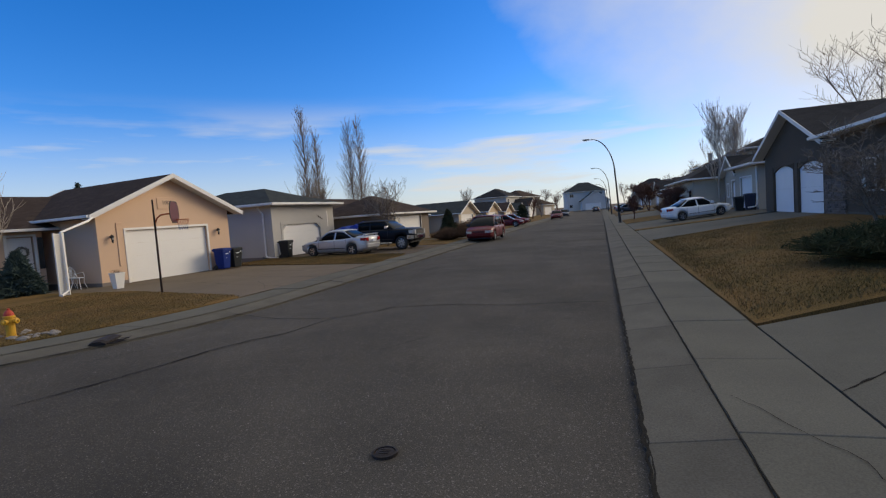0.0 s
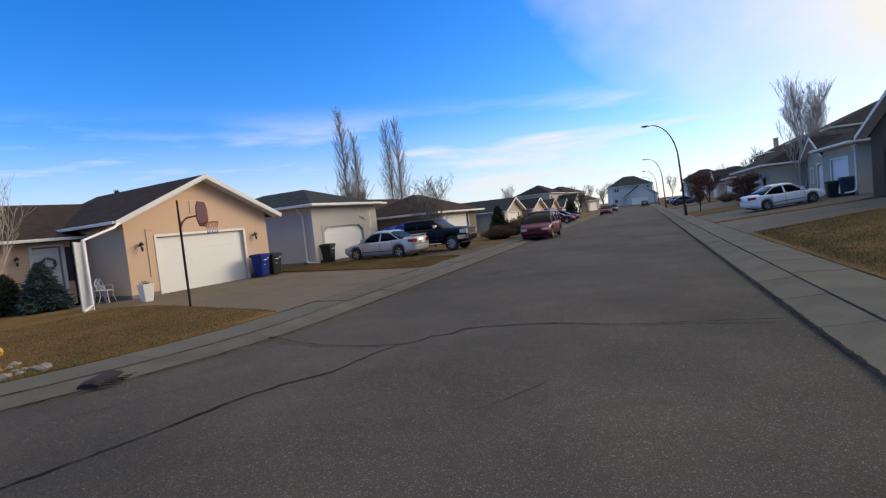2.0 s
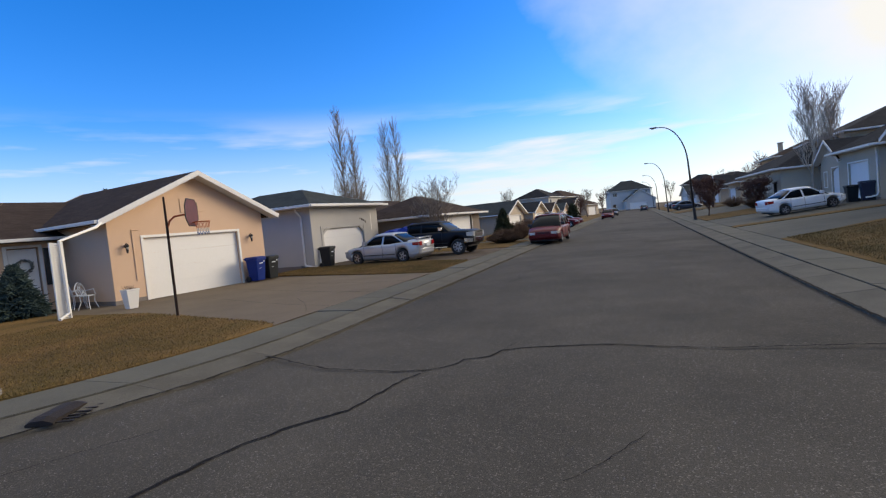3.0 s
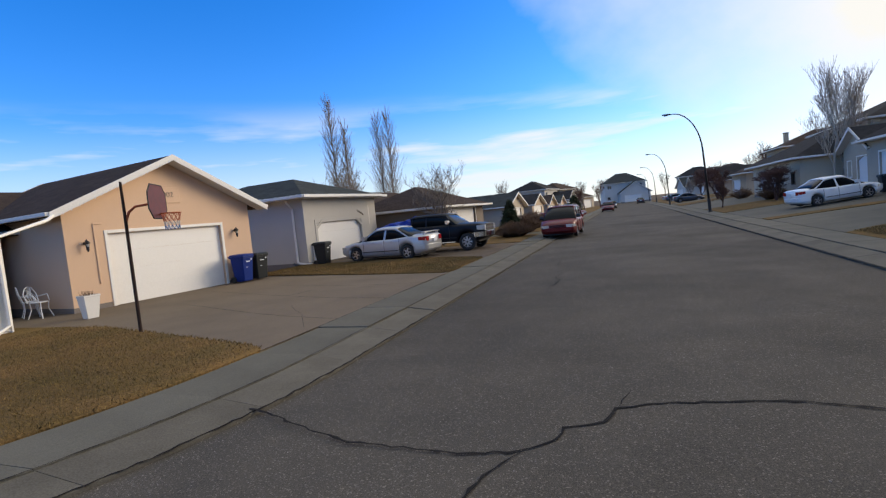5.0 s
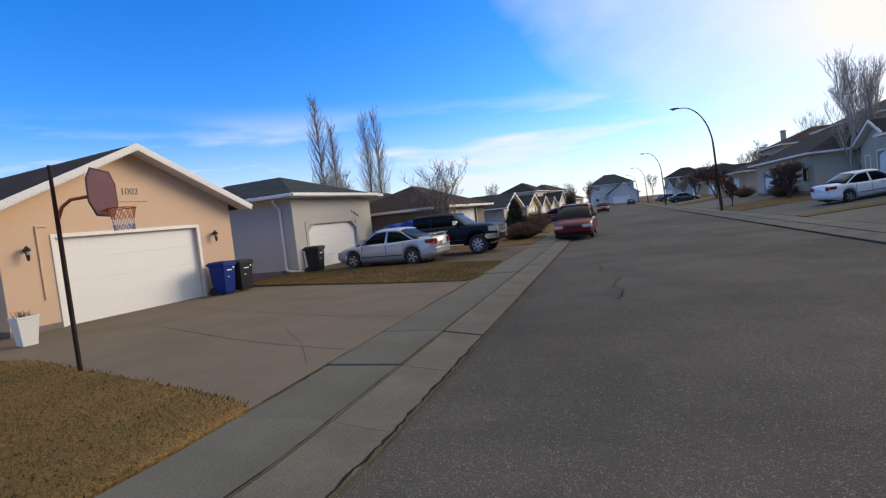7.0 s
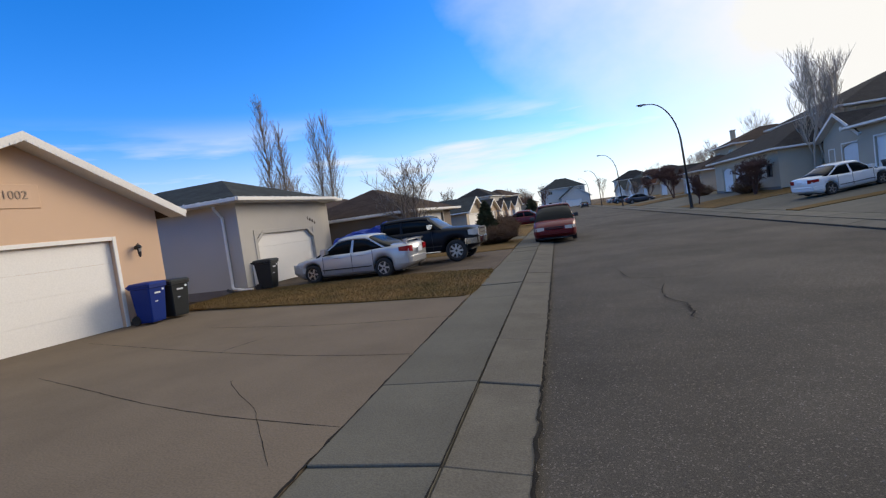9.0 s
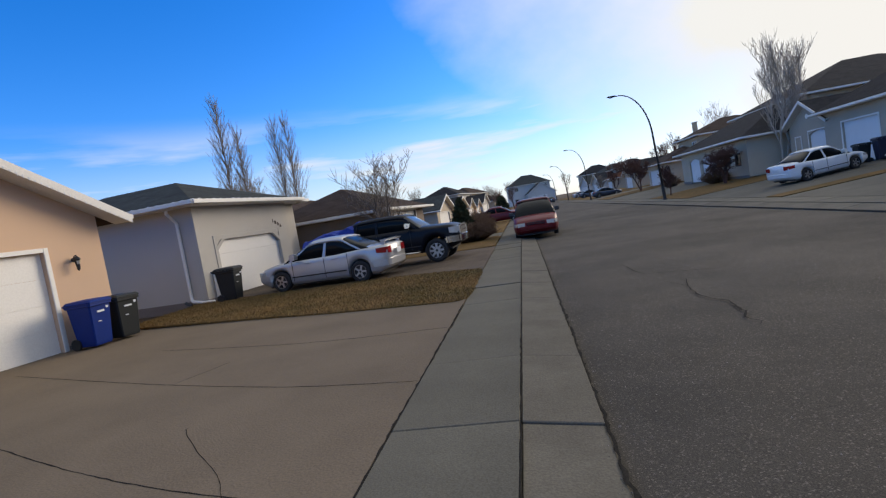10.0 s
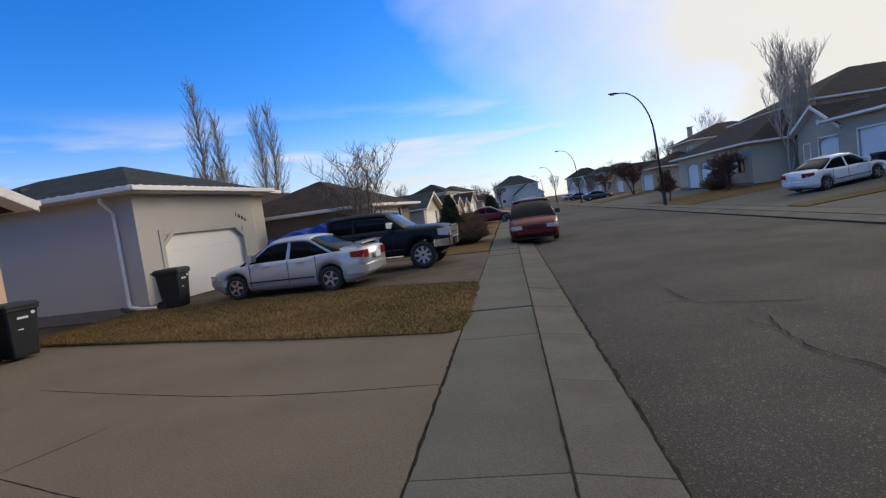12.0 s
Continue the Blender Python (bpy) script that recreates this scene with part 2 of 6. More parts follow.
M["navy_bin"] = material("navy_plastic", (0.012, 0.016, 0.04), 0.5, vary=0.15, scale=3, fine=60, bump=0.06)
M["yellow"] = material("yellow_hydrant_paint", (0.62, 0.33, 0.02), 0.5, vary=0.15, scale=8, bump=0.15)
M["red_cap"] = material("red_hydrant_paint", (0.5, 0.05, 0.02), 0.5, vary=0.15, scale=8, bump=0.15)
M["iron"] = material("cast_iron", (0.035, 0.025, 0.02), 0.75, 0.4, vary=0.35, scale=9, bump=0.3)
M["bark"] = material("grey_bark", (0.2, 0.16, 0.125), 0.95, vary=0.35, scale=5, fine=40, bump=0.6, stretch=(1, 1, 0.25))
M["pale_bark"] = material("pale_bark", (0.45, 0.38, 0.31), 0.95, vary=0.25, scale=5, fine=40, bump=0.4, stretch=(1, 1, 0.3))
M["red_bark"] = material("reddish_twigs", (0.12, 0.055, 0.038), 0.95, vary=0.35, scale=5, fine=40, bump=0.3)
M["needle"] = material("spruce_needles", (0.05, 0.075, 0.07), 0.85, vary=0.4, scale=2.5, fine=30, bump=0.1, tint=(0.03, 0.045, 0.035), spec=0.2)
M["juniper"] = material("juniper", (0.03, 0.042, 0.018), 0.9, vary=0.4, scale=2.5, fine=30, bump=0.1, tint=(0.05, 0.04, 0.018), spec=0.2)
M["dry_shrub"] = material("dry_shrub", (0.14, 0.075, 0.04), 0.95, vary=0.4, scale=3, fine=30, bump=0.1, tint=(0.07, 0.045, 0.025))
M["tyre"] = material("tyre_rubber", (0.018, 0.018, 0.018), 0.85, vary=0.2, scale=5, bump=0.2)
M["alloy"] = material("alloy_rim", (0.5, 0.5, 0.51), 0.35, 0.85, vary=0.1, bump=0.03)
M["chrome"] = material("chrome", (0.75, 0.75, 0.75), 0.15, 1.0, vary=0.05, bump=0.0)
M["silver_car"] = material("silver_car_paint", (0.42, 0.42, 0.425), 0.35, 0.35, vary=0.04, scale=2, bump=0.0, coat=0.7, tint=(0.47, 0.47, 0.47))
M["black_car"] = material("black_car_paint", (0.006, 0.007, 0.01), 0.4, 0.0, vary=0.1, scale=2, bump=0.0, coat=0.06, spec=0.15)
M["red_car"] = material("red_car_paint", (0.13, 0.006, 0.01), 0.4, 0.0, vary=0.06, scale=2, bump=0.0, coat=0.2, spec=0.3)
M["white_car"] = material("white_car_paint", (0.7, 0.71, 0.72), 0.35, 0.0, vary=0.03, scale=2, bump=0.0, coat=0.7)
M["dark_car"] = material("dark_blue_car_paint", (0.03, 0.04, 0.06), 0.3, 0.3, vary=0.05, scale=2, bump=0.0, coat=0.8)
M["car_glass"] = material("dark_car_glass", (0.008, 0.01, 0.011), 0.1, 0.0, vary=0.05, bump=0.0, spec=0.12)
M["black_trim"] = material("black_plastic_trim", (0.02, 0.02, 0.02), 0.6, vary=0.1, bump=0.05)
M["tail_red"] = material("red_tail_lens", (0.3, 0.01, 0.012), 0.15, vary=0.1, bump=0.0, coat=0.5)
M["head_lens"] = material("clear_lamp_lens", (0.62, 0.62, 0.6), 0.12, 0.3, vary=0.1, bump=0.0, coat=0.6)
M["amber"] = material("amber_lens", (0.6, 0.2, 0.02), 0.2, vary=0.1, bump=0.0)
M["tarp"] = material("blue_tarp", (0.006, 0.03, 0.24), 0.5, vary=0.25, scale=4, fine=20, bump=0.4, spec=0.2)
M["window"] = material("window_glass", (0.02, 0.026, 0.03), 0.05, vary=0.1, bump=0.0, spec=0.8)
M["lamp_glass"] = material("lantern_glass", (0.4, 0.38, 0.33), 0.2, vary=0.1, bump=0.0)
M["wood_dark"] = material("dark_wood", (0.07, 0.04, 0.025), 0.7, vary=0.25, bump=0.2)
M["digits"] = material("house_numbers", (0.32, 0.23, 0.16), 0.6, vary=0.1, bump=0.0)
M["label_white"] = material("label_white", (0.65, 0.67, 0.7), 0.6, vary=0.05, bump=0.0)
M["stone"] = material("ledge_stone", (0.15, 0.12, 0.1), 0.9, vary=0.35, scale=6, fine=40, bump=0.5, piece=0.35)
# white doors across the street, with the cool cast of shade in the colour
M["shaded_door"] = material("shaded_white_door", (0.72, 0.73, 0.74), 0.5, vary=0.04, scale=2, bump=0.06)
M["wreath"] = material("wreath_leaves", (0.07, 0.075, 0.05), 0.9, vary=0.4, scale=9, bump=0.3, tint=(0.3, 0.28, 0.26))

# ---- building tools ----


def rnd(a, b):
    return random.uniform(a, b)


def mesh_of(name, bm, mat, smooth=False):
    bmesh.ops.recalc_face_normals(bm, faces=bm.faces[:])
    me = bpy.data.meshes.new(name)
    bm.to_mesh(me)
    bm.free()
    me.materials.append(M[mat])
    if smooth:
        me.shade_smooth()
    return me


def part(name, bm, mat, parent, label="", smooth=False, at=None):
    """One mesh object under a thing or a part."""
    ob = new(name, mesh_of(name, bm, mat, smooth))
    ob.parent = parent
    if at is not None:
        ob.matrix_basis = at
    return tagged(ob, label)


def share(name, me, parent, at, label=""):
    """One more object on a mesh that is there already."""
    ob = new(name, me)
    ob.parent = parent
    ob.matrix_basis = at
    return tagged(ob, label)


def thing(name, label, category, at=None, group="", kind=""):
    ob = new(name)
    ob.empty_display_size = 0.2
    ob.matrix_basis = at if at is not None else Matrix()
    return tagged(ob, label, category, group, kind)


def solid(name, bm, mat, label, category="", kind="structure", smooth=False, at=None):
    ob = new(name, mesh_of(name, bm, mat, smooth))
    if at is not None:
        ob.matrix_basis = at
    return tagged(ob, label, category, "", kind)


def soften(bm, faces, width, segments=1):
    edges = {e for f in faces for e in f.edges}
    if width:
        bmesh.ops.bevel(bm, geom=list(edges), offset=width, segments=segments, affect="EDGES", profile=0.6)


def box(bm, x0, y0, z0, x1, y1, z1, bevel=0.0):
    v = [bm.verts.new(p) for p in ((x0, y0, z0), (x1, y0, z0), (x1, y1, z0), (x0, y1, z0), (x0, y0, z1), (x1, y0, z1), (x1, y1, z1), (x0, y1, z1))]
    f = [bm.faces.new([v[i] for i in q]) for q in ((3, 2, 1, 0), (4, 5, 6, 7), (0, 1, 5, 4), (1, 2, 6, 5), (2, 3, 7, 6), (3, 0, 4, 7))]
    soften(bm, f, bevel)
    return bm


def prism(bm, pts, way, bevel=0.0):
    """A flat polygon of 3D points, pushed along a vector."""
    a = [bm.verts.new(p) for p in pts]
    b = [bm.verts.new(Vector(p) + Vector(way)) for p in pts]
    n = len(pts)
    f = [bm.faces.new(a), bm.faces.new(b[::-1])] + [bm.faces.new((a[i], b[i], b[(i + 1) % n], a[(i + 1) % n])) for i in range(n)]
    soften(bm, f, bevel)
    return bm


def tube(bm, pts, radii, sides=8, cap=True):
    """A round bar through points, with a radius at each."""
    pts = [Vector(p) for p in pts]
    if not hasattr(radii, "__len__"):
        radii = [radii] * len(pts)
    rings = []
    for i, p in enumerate(pts):
        d = (pts[min(i + 1, len(pts) - 1)] - pts[max(i - 1, 0)]).normalized()
        u = d.orthogonal().normalized() if i == 0 else (u - d * u.dot(d)).normalized()
        w = d.cross(u)
        rings.append([bm.verts.new(p + (u * math.cos(k * math.tau / sides) + w * math.sin(k * math.tau / sides)) * radii[i]) for k in range(sides)])
    for a, b in zip(rings, rings[1:]):
        for k in range(sides):
            bm.faces.new((a[k], a[(k + 1) % sides], b[(k + 1) % sides], b[k]))
    if cap:
        bm.faces.new(rings[0][::-1])
        bm.faces.new(rings[-1])
    return bm


def lathe(bm, profile, sides=16, centre=(0, 0, 0), axis="z", cap=True):
    """(radius, height) pairs turned about an axis through centre."""
    c = Vector(centre)
    rings = []
    for r, h in profile:
        ring = []
        for k in range(sides):
            a, b = r * math.cos(k * math.tau / sides), r * math.sin(k * math.tau / sides)
            ring.append(bm.verts.new(c + Vector({"z": (a, b, h), "y": (a, h, b), "x": (h, a, b)}[axis])))
        rings.append(ring)
    for p, q in zip(rings, rings[1:]):
        for k in range(sides):
            bm.faces.new((p[k], p[(k + 1) % sides], q[(k + 1) % sides], q[k]))
    if cap:
        bm.faces.new(rings[0][::-1])
        bm.faces.new(rings[-1])
    return bm


def loft(bm, rings, cap=True):
    rr = [[bm.verts.new(p) for p in ring] for ring in rings]
    n = len(rr[0])
    for a, b in zip(rr, rr[1:]):
        for k in range(n):
            bm.faces.new((a[k], a[(k + 1) % n], b[(k + 1) % n], b[k]))
    if cap:
        bm.faces.new(rr[0][::-1])
        bm.faces.new(rr[-1])
    return bm


def new_bm():
    return bmesh.new()


def words(name, text, size, mat, parent, at, depth=0.012):
    """Lettering in the built-in font, as a mesh."""
    cu = bpy.data.curves.new(name, "FONT")
    cu.body, cu.size, cu.extrude, cu.align_x, cu.align_y = text, size, depth, "CENTER", "CENTER"
    tmp = bpy.data.objects.new("tmp", cu)
    me = bpy.data.meshes.new_from_object(tmp)
    bpy.data.objects.remove(tmp)
    me.name = name
    me.materials.clear()
    me.materials.append(M[mat])
    ob = new(name, me)
    ob.parent = parent
    ob.matrix_basis = at
    return ob


def polyline_ribbon(bm, pts, width, z, jag=0.0):
    """A thin wandering strip, with a little height, on the ground."""
    fine = []
    for (xa, ya), (xb, yb) in zip(pts, pts[1:]):
        n = max(1, int(math.hypot(xb - xa, yb - ya) / 0.09))
        for i in range(n):
            fine.append((xa + (xb - xa) * i / n + rnd(-jag, jag), ya + (yb - ya) * i / n + rnd(-jag, jag)))
    fine.append(pts[-1])
    rows = []
    for i, (x, y) in enumerate(fine):
        a, b = fine[max(i - 1, 0)], fine[min(i + 1, len(fine) - 1)]
        d = Vector((b[0] - a[0], b[1] - a[1], 0)).normalized()
        end = min(1.0, 0.25 + min(i, len(fine) - 1 - i) * 0.2)
        w = width * rnd(0.4, 1.35) * 0.5 * end
        rows.append((bm.verts.new((x - d.y * w, y + d.x * w, z)), bm.verts.new((x, y, z + 0.0015)), bm.verts.new((x + d.y * w, y - d.x * w, z))))
    for p, q in zip(rows, rows[1:]):
        bm.faces.new((p[0], p[1], q[1], q[0]))
        bm.faces.new((p[1], p[2], q[2], q[1]))
    return bm


# ---- ground, road, kerbs ----
ROAD_L, ROAD_R = -7.88, 0.33          # asphalt edges
GUT_L, GUT_R = -8.49, 1.0            # gutter to sidewalk
SW_L, SW_R = -9.5, 2.02              # far edges of the sidewalks
FAR, NEAR = 230.0, -40.0


def bend(y):
    """The near kerb swings away from the street towards the start."""
    d = max(0.0, 10.8 - y)
    return -0.055 * min(d, 8.0) ** 2 - 0.88 * max(0.0, d - 8.0)


def wavy_sheet(bm, x0, x1, y0, y1, nx, ny, height):
    g = [[bm.verts.new((x0 + (x1 - x0) * i / nx, y0 + (y1 - y0) * j / ny, height(x0 + (x1 - x0) * i / nx, y0 + (y1 - y0) * j / ny))) for i in range(nx + 1)] for j in range(ny + 1)]
    for j in range(ny):
        for i in range(nx):
            bm.faces.new((g[j][i], g[j][i + 1], g[j + 1][i + 1], g[j + 1][i]))
    return bm


bm = new_bm()
xs = [-900, -300, -120, -60, -40, -25, -9.2, 1.9, 6, 12, 25, 60, 120, 300, 900]
ys = [-900, -300, -60, 0, 30, 60, 120, 240, 500, 1500]


def rise_right(x):
    """The lots on the far side climb gently from the sidewalk."""
    return 0.1 + 0.75 * max(0.0, min(1.0, (x - SW_R) / 9.5))


grid = [[bm.verts.new((x, y, (-0.12 if x <= 1.9 else rise_right(x) - 0.12 if x < 60 else 0.7))) for x in xs] for y in ys]
for j in range(len(ys) - 1):
    for i in range(len(xs) - 1):
        bm.faces.new((grid[j][i], grid[j][i + 1], grid[j + 1][i + 1], grid[j + 1][i]))
solid("ground", bm, "earth", "bare brown earth under the street and its lots", "ground")

bm = new_bm()
wavy_sheet(bm, ROAD_L - 0.02, ROAD_R + 0.02, NEAR, FAR, 8, 270, lambda x, y: 0.05 * (1 - ((x + 3.9) / 4.3) ** 2) - 0.045)
for v in bm.verts:
    v.co.x += bend(v.co.y) * max(0.0, (ROAD_R - v.co.x) / (ROAD_R - ROAD_L))
ROAD = solid("road", bm, "asphalt", "worn grey asphalt street with fine cracks", "road")


def slab(bm, x0, x1, y0, y1, z0, z1, top=None, bevel=0.008):
    """A concrete block; top(x) may tilt its surface."""
    t = top or (lambda x: z1)
    xs_ = [x0, x1]
    v = [bm.verts.new(p) for p in ((x0, y0, z0), (x1, y0, z0), (x1, y1, z0), (x0, y1, z0), (x0, y0, t(x0)), (x1, y0, t(x1)), (x1, y1, t(x1)), (x0, y1, t(x0)))]
    f = [bm.faces.new([v[i] for i in q]) for q in ((3, 2, 1, 0), (4, 5, 6, 7), (0, 1, 5, 4), (1, 2, 6, 5), (2, 3, 7, 6), (3, 0, 4, 7))]
    soften(bm, f, bevel)
    return bm


def slab_run(holder, name, x0, x1, za, zb, y_from, y_to, step, mat, offset=0.0):
    """Blocks with open joints, each an object, on one shared mesh."""
    y = y_from + offset
    made = {}
    while y < y_to - 0.01:
        if x0 < -5 and y < 10.8:                 # cast to the curve
            b = new_bm()
            loft(b, [[(xx + bend(y + f * step), f * step, zz) for xx, zz in ((x0, -0.12), (x1, -0.12), (x1, zb - 0.008), (x1 - 0.01, zb), (x0 + 0.01, za), (x0, za - 0.008))] for f in (0.0012, 0.2, 0.4, 0.6, 0.8, 0.998)])
            part(name, b, mat, holder, at=pose(0, y, rnd(-0.003, 0.002)))
            y += step
            continue
        if step not in made:
            b = new_bm()
            slab(b, x0, x1, 0.003, step - 0.005, -0.12, zb, lambda x: za + (zb - za) * (x - x0) / (x1 - x0))
            made[step] = mesh_of(name, b, mat)
        share(name, made[step], holder, pose(0, y, rnd(-0.004, 0.003), rnd(-0.08, 0.08), rnd(-0.1, 0.1), 0))
        y += step


def under(bm, x0, x1, z, y0=NEAR, y1=FAR):
    ys_ = [y0] + [i * 0.5 for i in range(-12, 27)] + [y1]
    return loft(bm, [[(x0 + (bend(y) if x0 < -5 else 0), y, z - 0.3), (x1 + (bend(y) if x0 < -5 else 0), y, z - 0.3), (x1 + (bend(y) if x0 < -5 else 0), y, z), (x0 + (bend(y) if x0 < -5 else 0), y, z)] for y in ys_])


for side in ("left", "right"):
    left = side == "left"
    gx0, gx1 = (GUT_L, ROAD_L) if left else (ROAD_R, GUT_R)
    sx0, sx1 = (SW_L, GUT_L) if left else (GUT_R, SW_R)
    holder = solid("kerb_" + side, under(new_bm(), gx0, gx1, -0.015), "gutter", "low rolled concrete gutter beside the asphalt", "kerb")
    ga, gb = (0.075, 0.0) if left else (0.0, 0.075)
    slab_run(holder, "gutter_block", gx0 + 0.006, gx1 - 0.008, ga, gb, -6.0, 60.0, 1.65 if left else 1.88, "gutter", 0.65 if left else 0.51)
    b = new_bm()
    for y0, y1 in ((60.3, FAR),):
        slab(b, gx0 + 0.01, gx1 - 0.012, y0, y1, -0.1, gb, lambda x: ga + (gb - ga) * (x - gx0) / (gx1 - gx0), 0)
    part("gutter_run", b, "gutter", holder)
    walkway = solid("pavement_" + side, under(new_bm(), sx0, sx1, 0.055), "gutter", "pale concrete sidewalk of square slabs with dark joints", "sidewalk")
    slab_run(walkway, "sidewalk_slab", sx0 + 0.005, sx1 - 0.005, 0.1 if left else 0.09, 0.09 if left else 0.1, -6.0, 60.0, 1.65 if left else 1.94, "concrete", 0.65 if left else 0.32)
    b = new_bm()
    for y0, y1 in ((60.3, FAR),):
        slab(b, sx0 + 0.012, sx1 - 0.012, y0, y1, -0.1, 0.095, None, 0)
    part("sidewalk_run", b, "concrete", walkway)

b = new_bm()
polyline_ribbon(b, [(GUT_L + bend(y / 2), y / 2) for y in range(0, 90)], 0.015, 0.093, 0.004)
for k, (x, w, z) in enumerate(((GUT_R, 0.011, 0.094), (SW_R, 0.006, 0.105))):
    polyline_ribbon(b, [(x, y / 2) for y in range(0, 90 if k == 0 else 50)], w, z, 0.007)
polyline_ribbon(b, [(1.1, 4.8), (1.26, 4.53), (1.44, 4.04), (1.6, 3.75), (1.67, 3.6), (1.66, 3.39), (1.8, 2.8)], 0.007, 0.102, 0.012)
solid("seam", b, "joint", "dark ragged seams and a crack in the sidewalks", "seam")


def smooth(pts):
    """A soft curve through points."""
    out_ = []
    for i in range(len(pts) - 1):
        p0, p1, p2, p3 = (Vector(pts[max(0, min(len(pts) - 1, i + k))]) for k in (-1, 0, 1, 2))
        for k in range(6):
            t = k / 6
            out_.append(tuple(0.5 * (2 * p1 + (p2 - p0) * t + (2 * p0 - 5 * p1 + 4 * p2 - p3) * t * t + (3 * p1 - p0 - 3 * p2 + p3) * t ** 3)))
    return out_ + [tuple(pts[-1])]


# wandering cracks in the asphalt
CRACKS = (
    [(-8.6, 9.6), (-8.2, 9.45), (-7.7, 9.3), (-7.1, 9.02), (-6.56, 8.84), (-6.03, 8.81), (-5.56, 8.78), (-5.1, 8.88), (-4.86, 9.1), (-4.83, 9.33), (-4.52, 9.5), (-4.43, 9.8), (-4.18, 9.9), (-3.7, 10.0), (-3.1, 10.1), (-1.9, 9.9), (0.2, 10.1)],
    [(-5.08, 8.9), (-5.28, 8.5), (-5.45, 7.5), (-5.8, 7.05), (-6.03, 6.6), (-6.21, 5.75), (-6.4, 5.0), (-6.8, 3.9)],
    [(-4.43, 9.8), (-4.3, 10.25)],
    [(-6.38, 22.09), (-6.33, 21.51), (-6.34, 20.91), (-6.26, 20.43), (-5.87, 20.3), (-5.5, 20.17), (-5.2, 20.03), (-4.87, 20.15)],
    [(-6.9, 20.4), (-6.61, 20.59), (-6.35, 20.73)],
    [(-6.15, 19.45), (-6.0, 18.97)],
    [(-5.79, 19.52), (-5.91, 19.16), (-6.0, 18.67), (-6.03, 18.29), (-6.02, 18.04), (-5.97, 17.84), (-5.85, 17.67), (-5.88, 17.4), (-5.91, 17.12), (-5.87, 17.04), (-5.98, 16.81), (-5.97, 16.67), (-5.94, 16.55), (-6.0, 16.42)],
    [(-7.9, 26.4), (-5.0, 26.6), (-2.2, 26.5)],
    [(-7.9, 5.6), (-7.5, 6.3), (-7.2, 6.8)],
    [(-3.15, 6.5), (-2.85, 6.95), (-2.6, 7.4)],
)
b = new_bm()
for i, c in enumerate(CRACKS):
    polyline_ribbon(b, c, 0.034 if i < 2 else 0.023 if i < 8 else 0.009, 0.012, 0.02)
part("crack", b, "crack", ROAD, "dark wandering cracks")
b = new_bm()
for x, w in ((ROAD_L, 0.032), (ROAD_R, 0.038), (ROAD_R + 0.015, 0.022)):
    polyline_ribbon(b, [(x + (bend(-6 + i * 1.3) if x < -5 else 0), -6 + i * 1.3) for i in range(54)], w, 0.006, 0.017)
part("edge_crack", b, "joint", ROAD, "dirt-filled edge of the asphalt")

# loose grit along the street
grit = np.random.default_rng(5)
gv, gf = [], []
for k in range(5200):
    x = grit.uniform(-8.1, 0.3) if k % 3 else grit.choice([ROAD_L, ROAD_R]) + grit.normal(0, 0.12)
    y = grit.uniform(1.5, 24) if k % 5 else grit.uniform(1.5, 45)
    s = grit.uniform(0.003, 0.009)
    zz = 0.05 * (1 - ((x + 3.9) / 4.3) ** 2) - 0.045
    zz = max(zz, 0.002)
    i = len(gv)
    a = grit.uniform(0, 6.28)
    gv += [(x + s * math.cos(a), y + s * math.sin(a), zz), (x + s * math.cos(a + 2.1), y + s * math.sin(a + 2.1), zz), (x + s * math.cos(a + 4.2), y + s * math.sin(a + 4.2), zz), (x, y, zz + s * 0.9)]
    gf += [(i, i + 1, i + 3), (i + 1, i + 2, i + 3), (i + 2, i, i + 3)]
me = bpy.data.meshes.new("grit")
me.from_pydata(gv, [], gf)
me.materials.append(M["rock"])
tagged(new("grit", me), "loose pale grit scattered over the asphalt", "grit", "", "stuff")


# ---- lots: driveways and lawns ----
def flat_lot(name, pts, z, mat, label, category, thick=0.25):
    b = new_bm()
    prism(b, [(x, y, z(x, y) if callable(z) else z) for x, y in pts], (0, 0, -thick))
    return solid(name, b, mat, label, category)


def rounded(pts, r, n=5):
    """Corners of an outline rounded by a radius."""
    out_ = []
    for i, p in enumerate(pts):
        a, b, c = Vector(pts[i - 1]), Vector(p), Vector(pts[(i + 1) % len(pts)])
        u, v = (a - b), (c - b)
        rr = min(r, u.length * 0.4, v.length * 0.4)
        s, e = b + u.normalized() * rr, b + v.normalized() * rr
        for k in range(n + 1):
            t = k / n
            out_.append(tuple((1 - t) ** 2 * s + 2 * t * (1 - t) * b + t * t * e))
    return out_


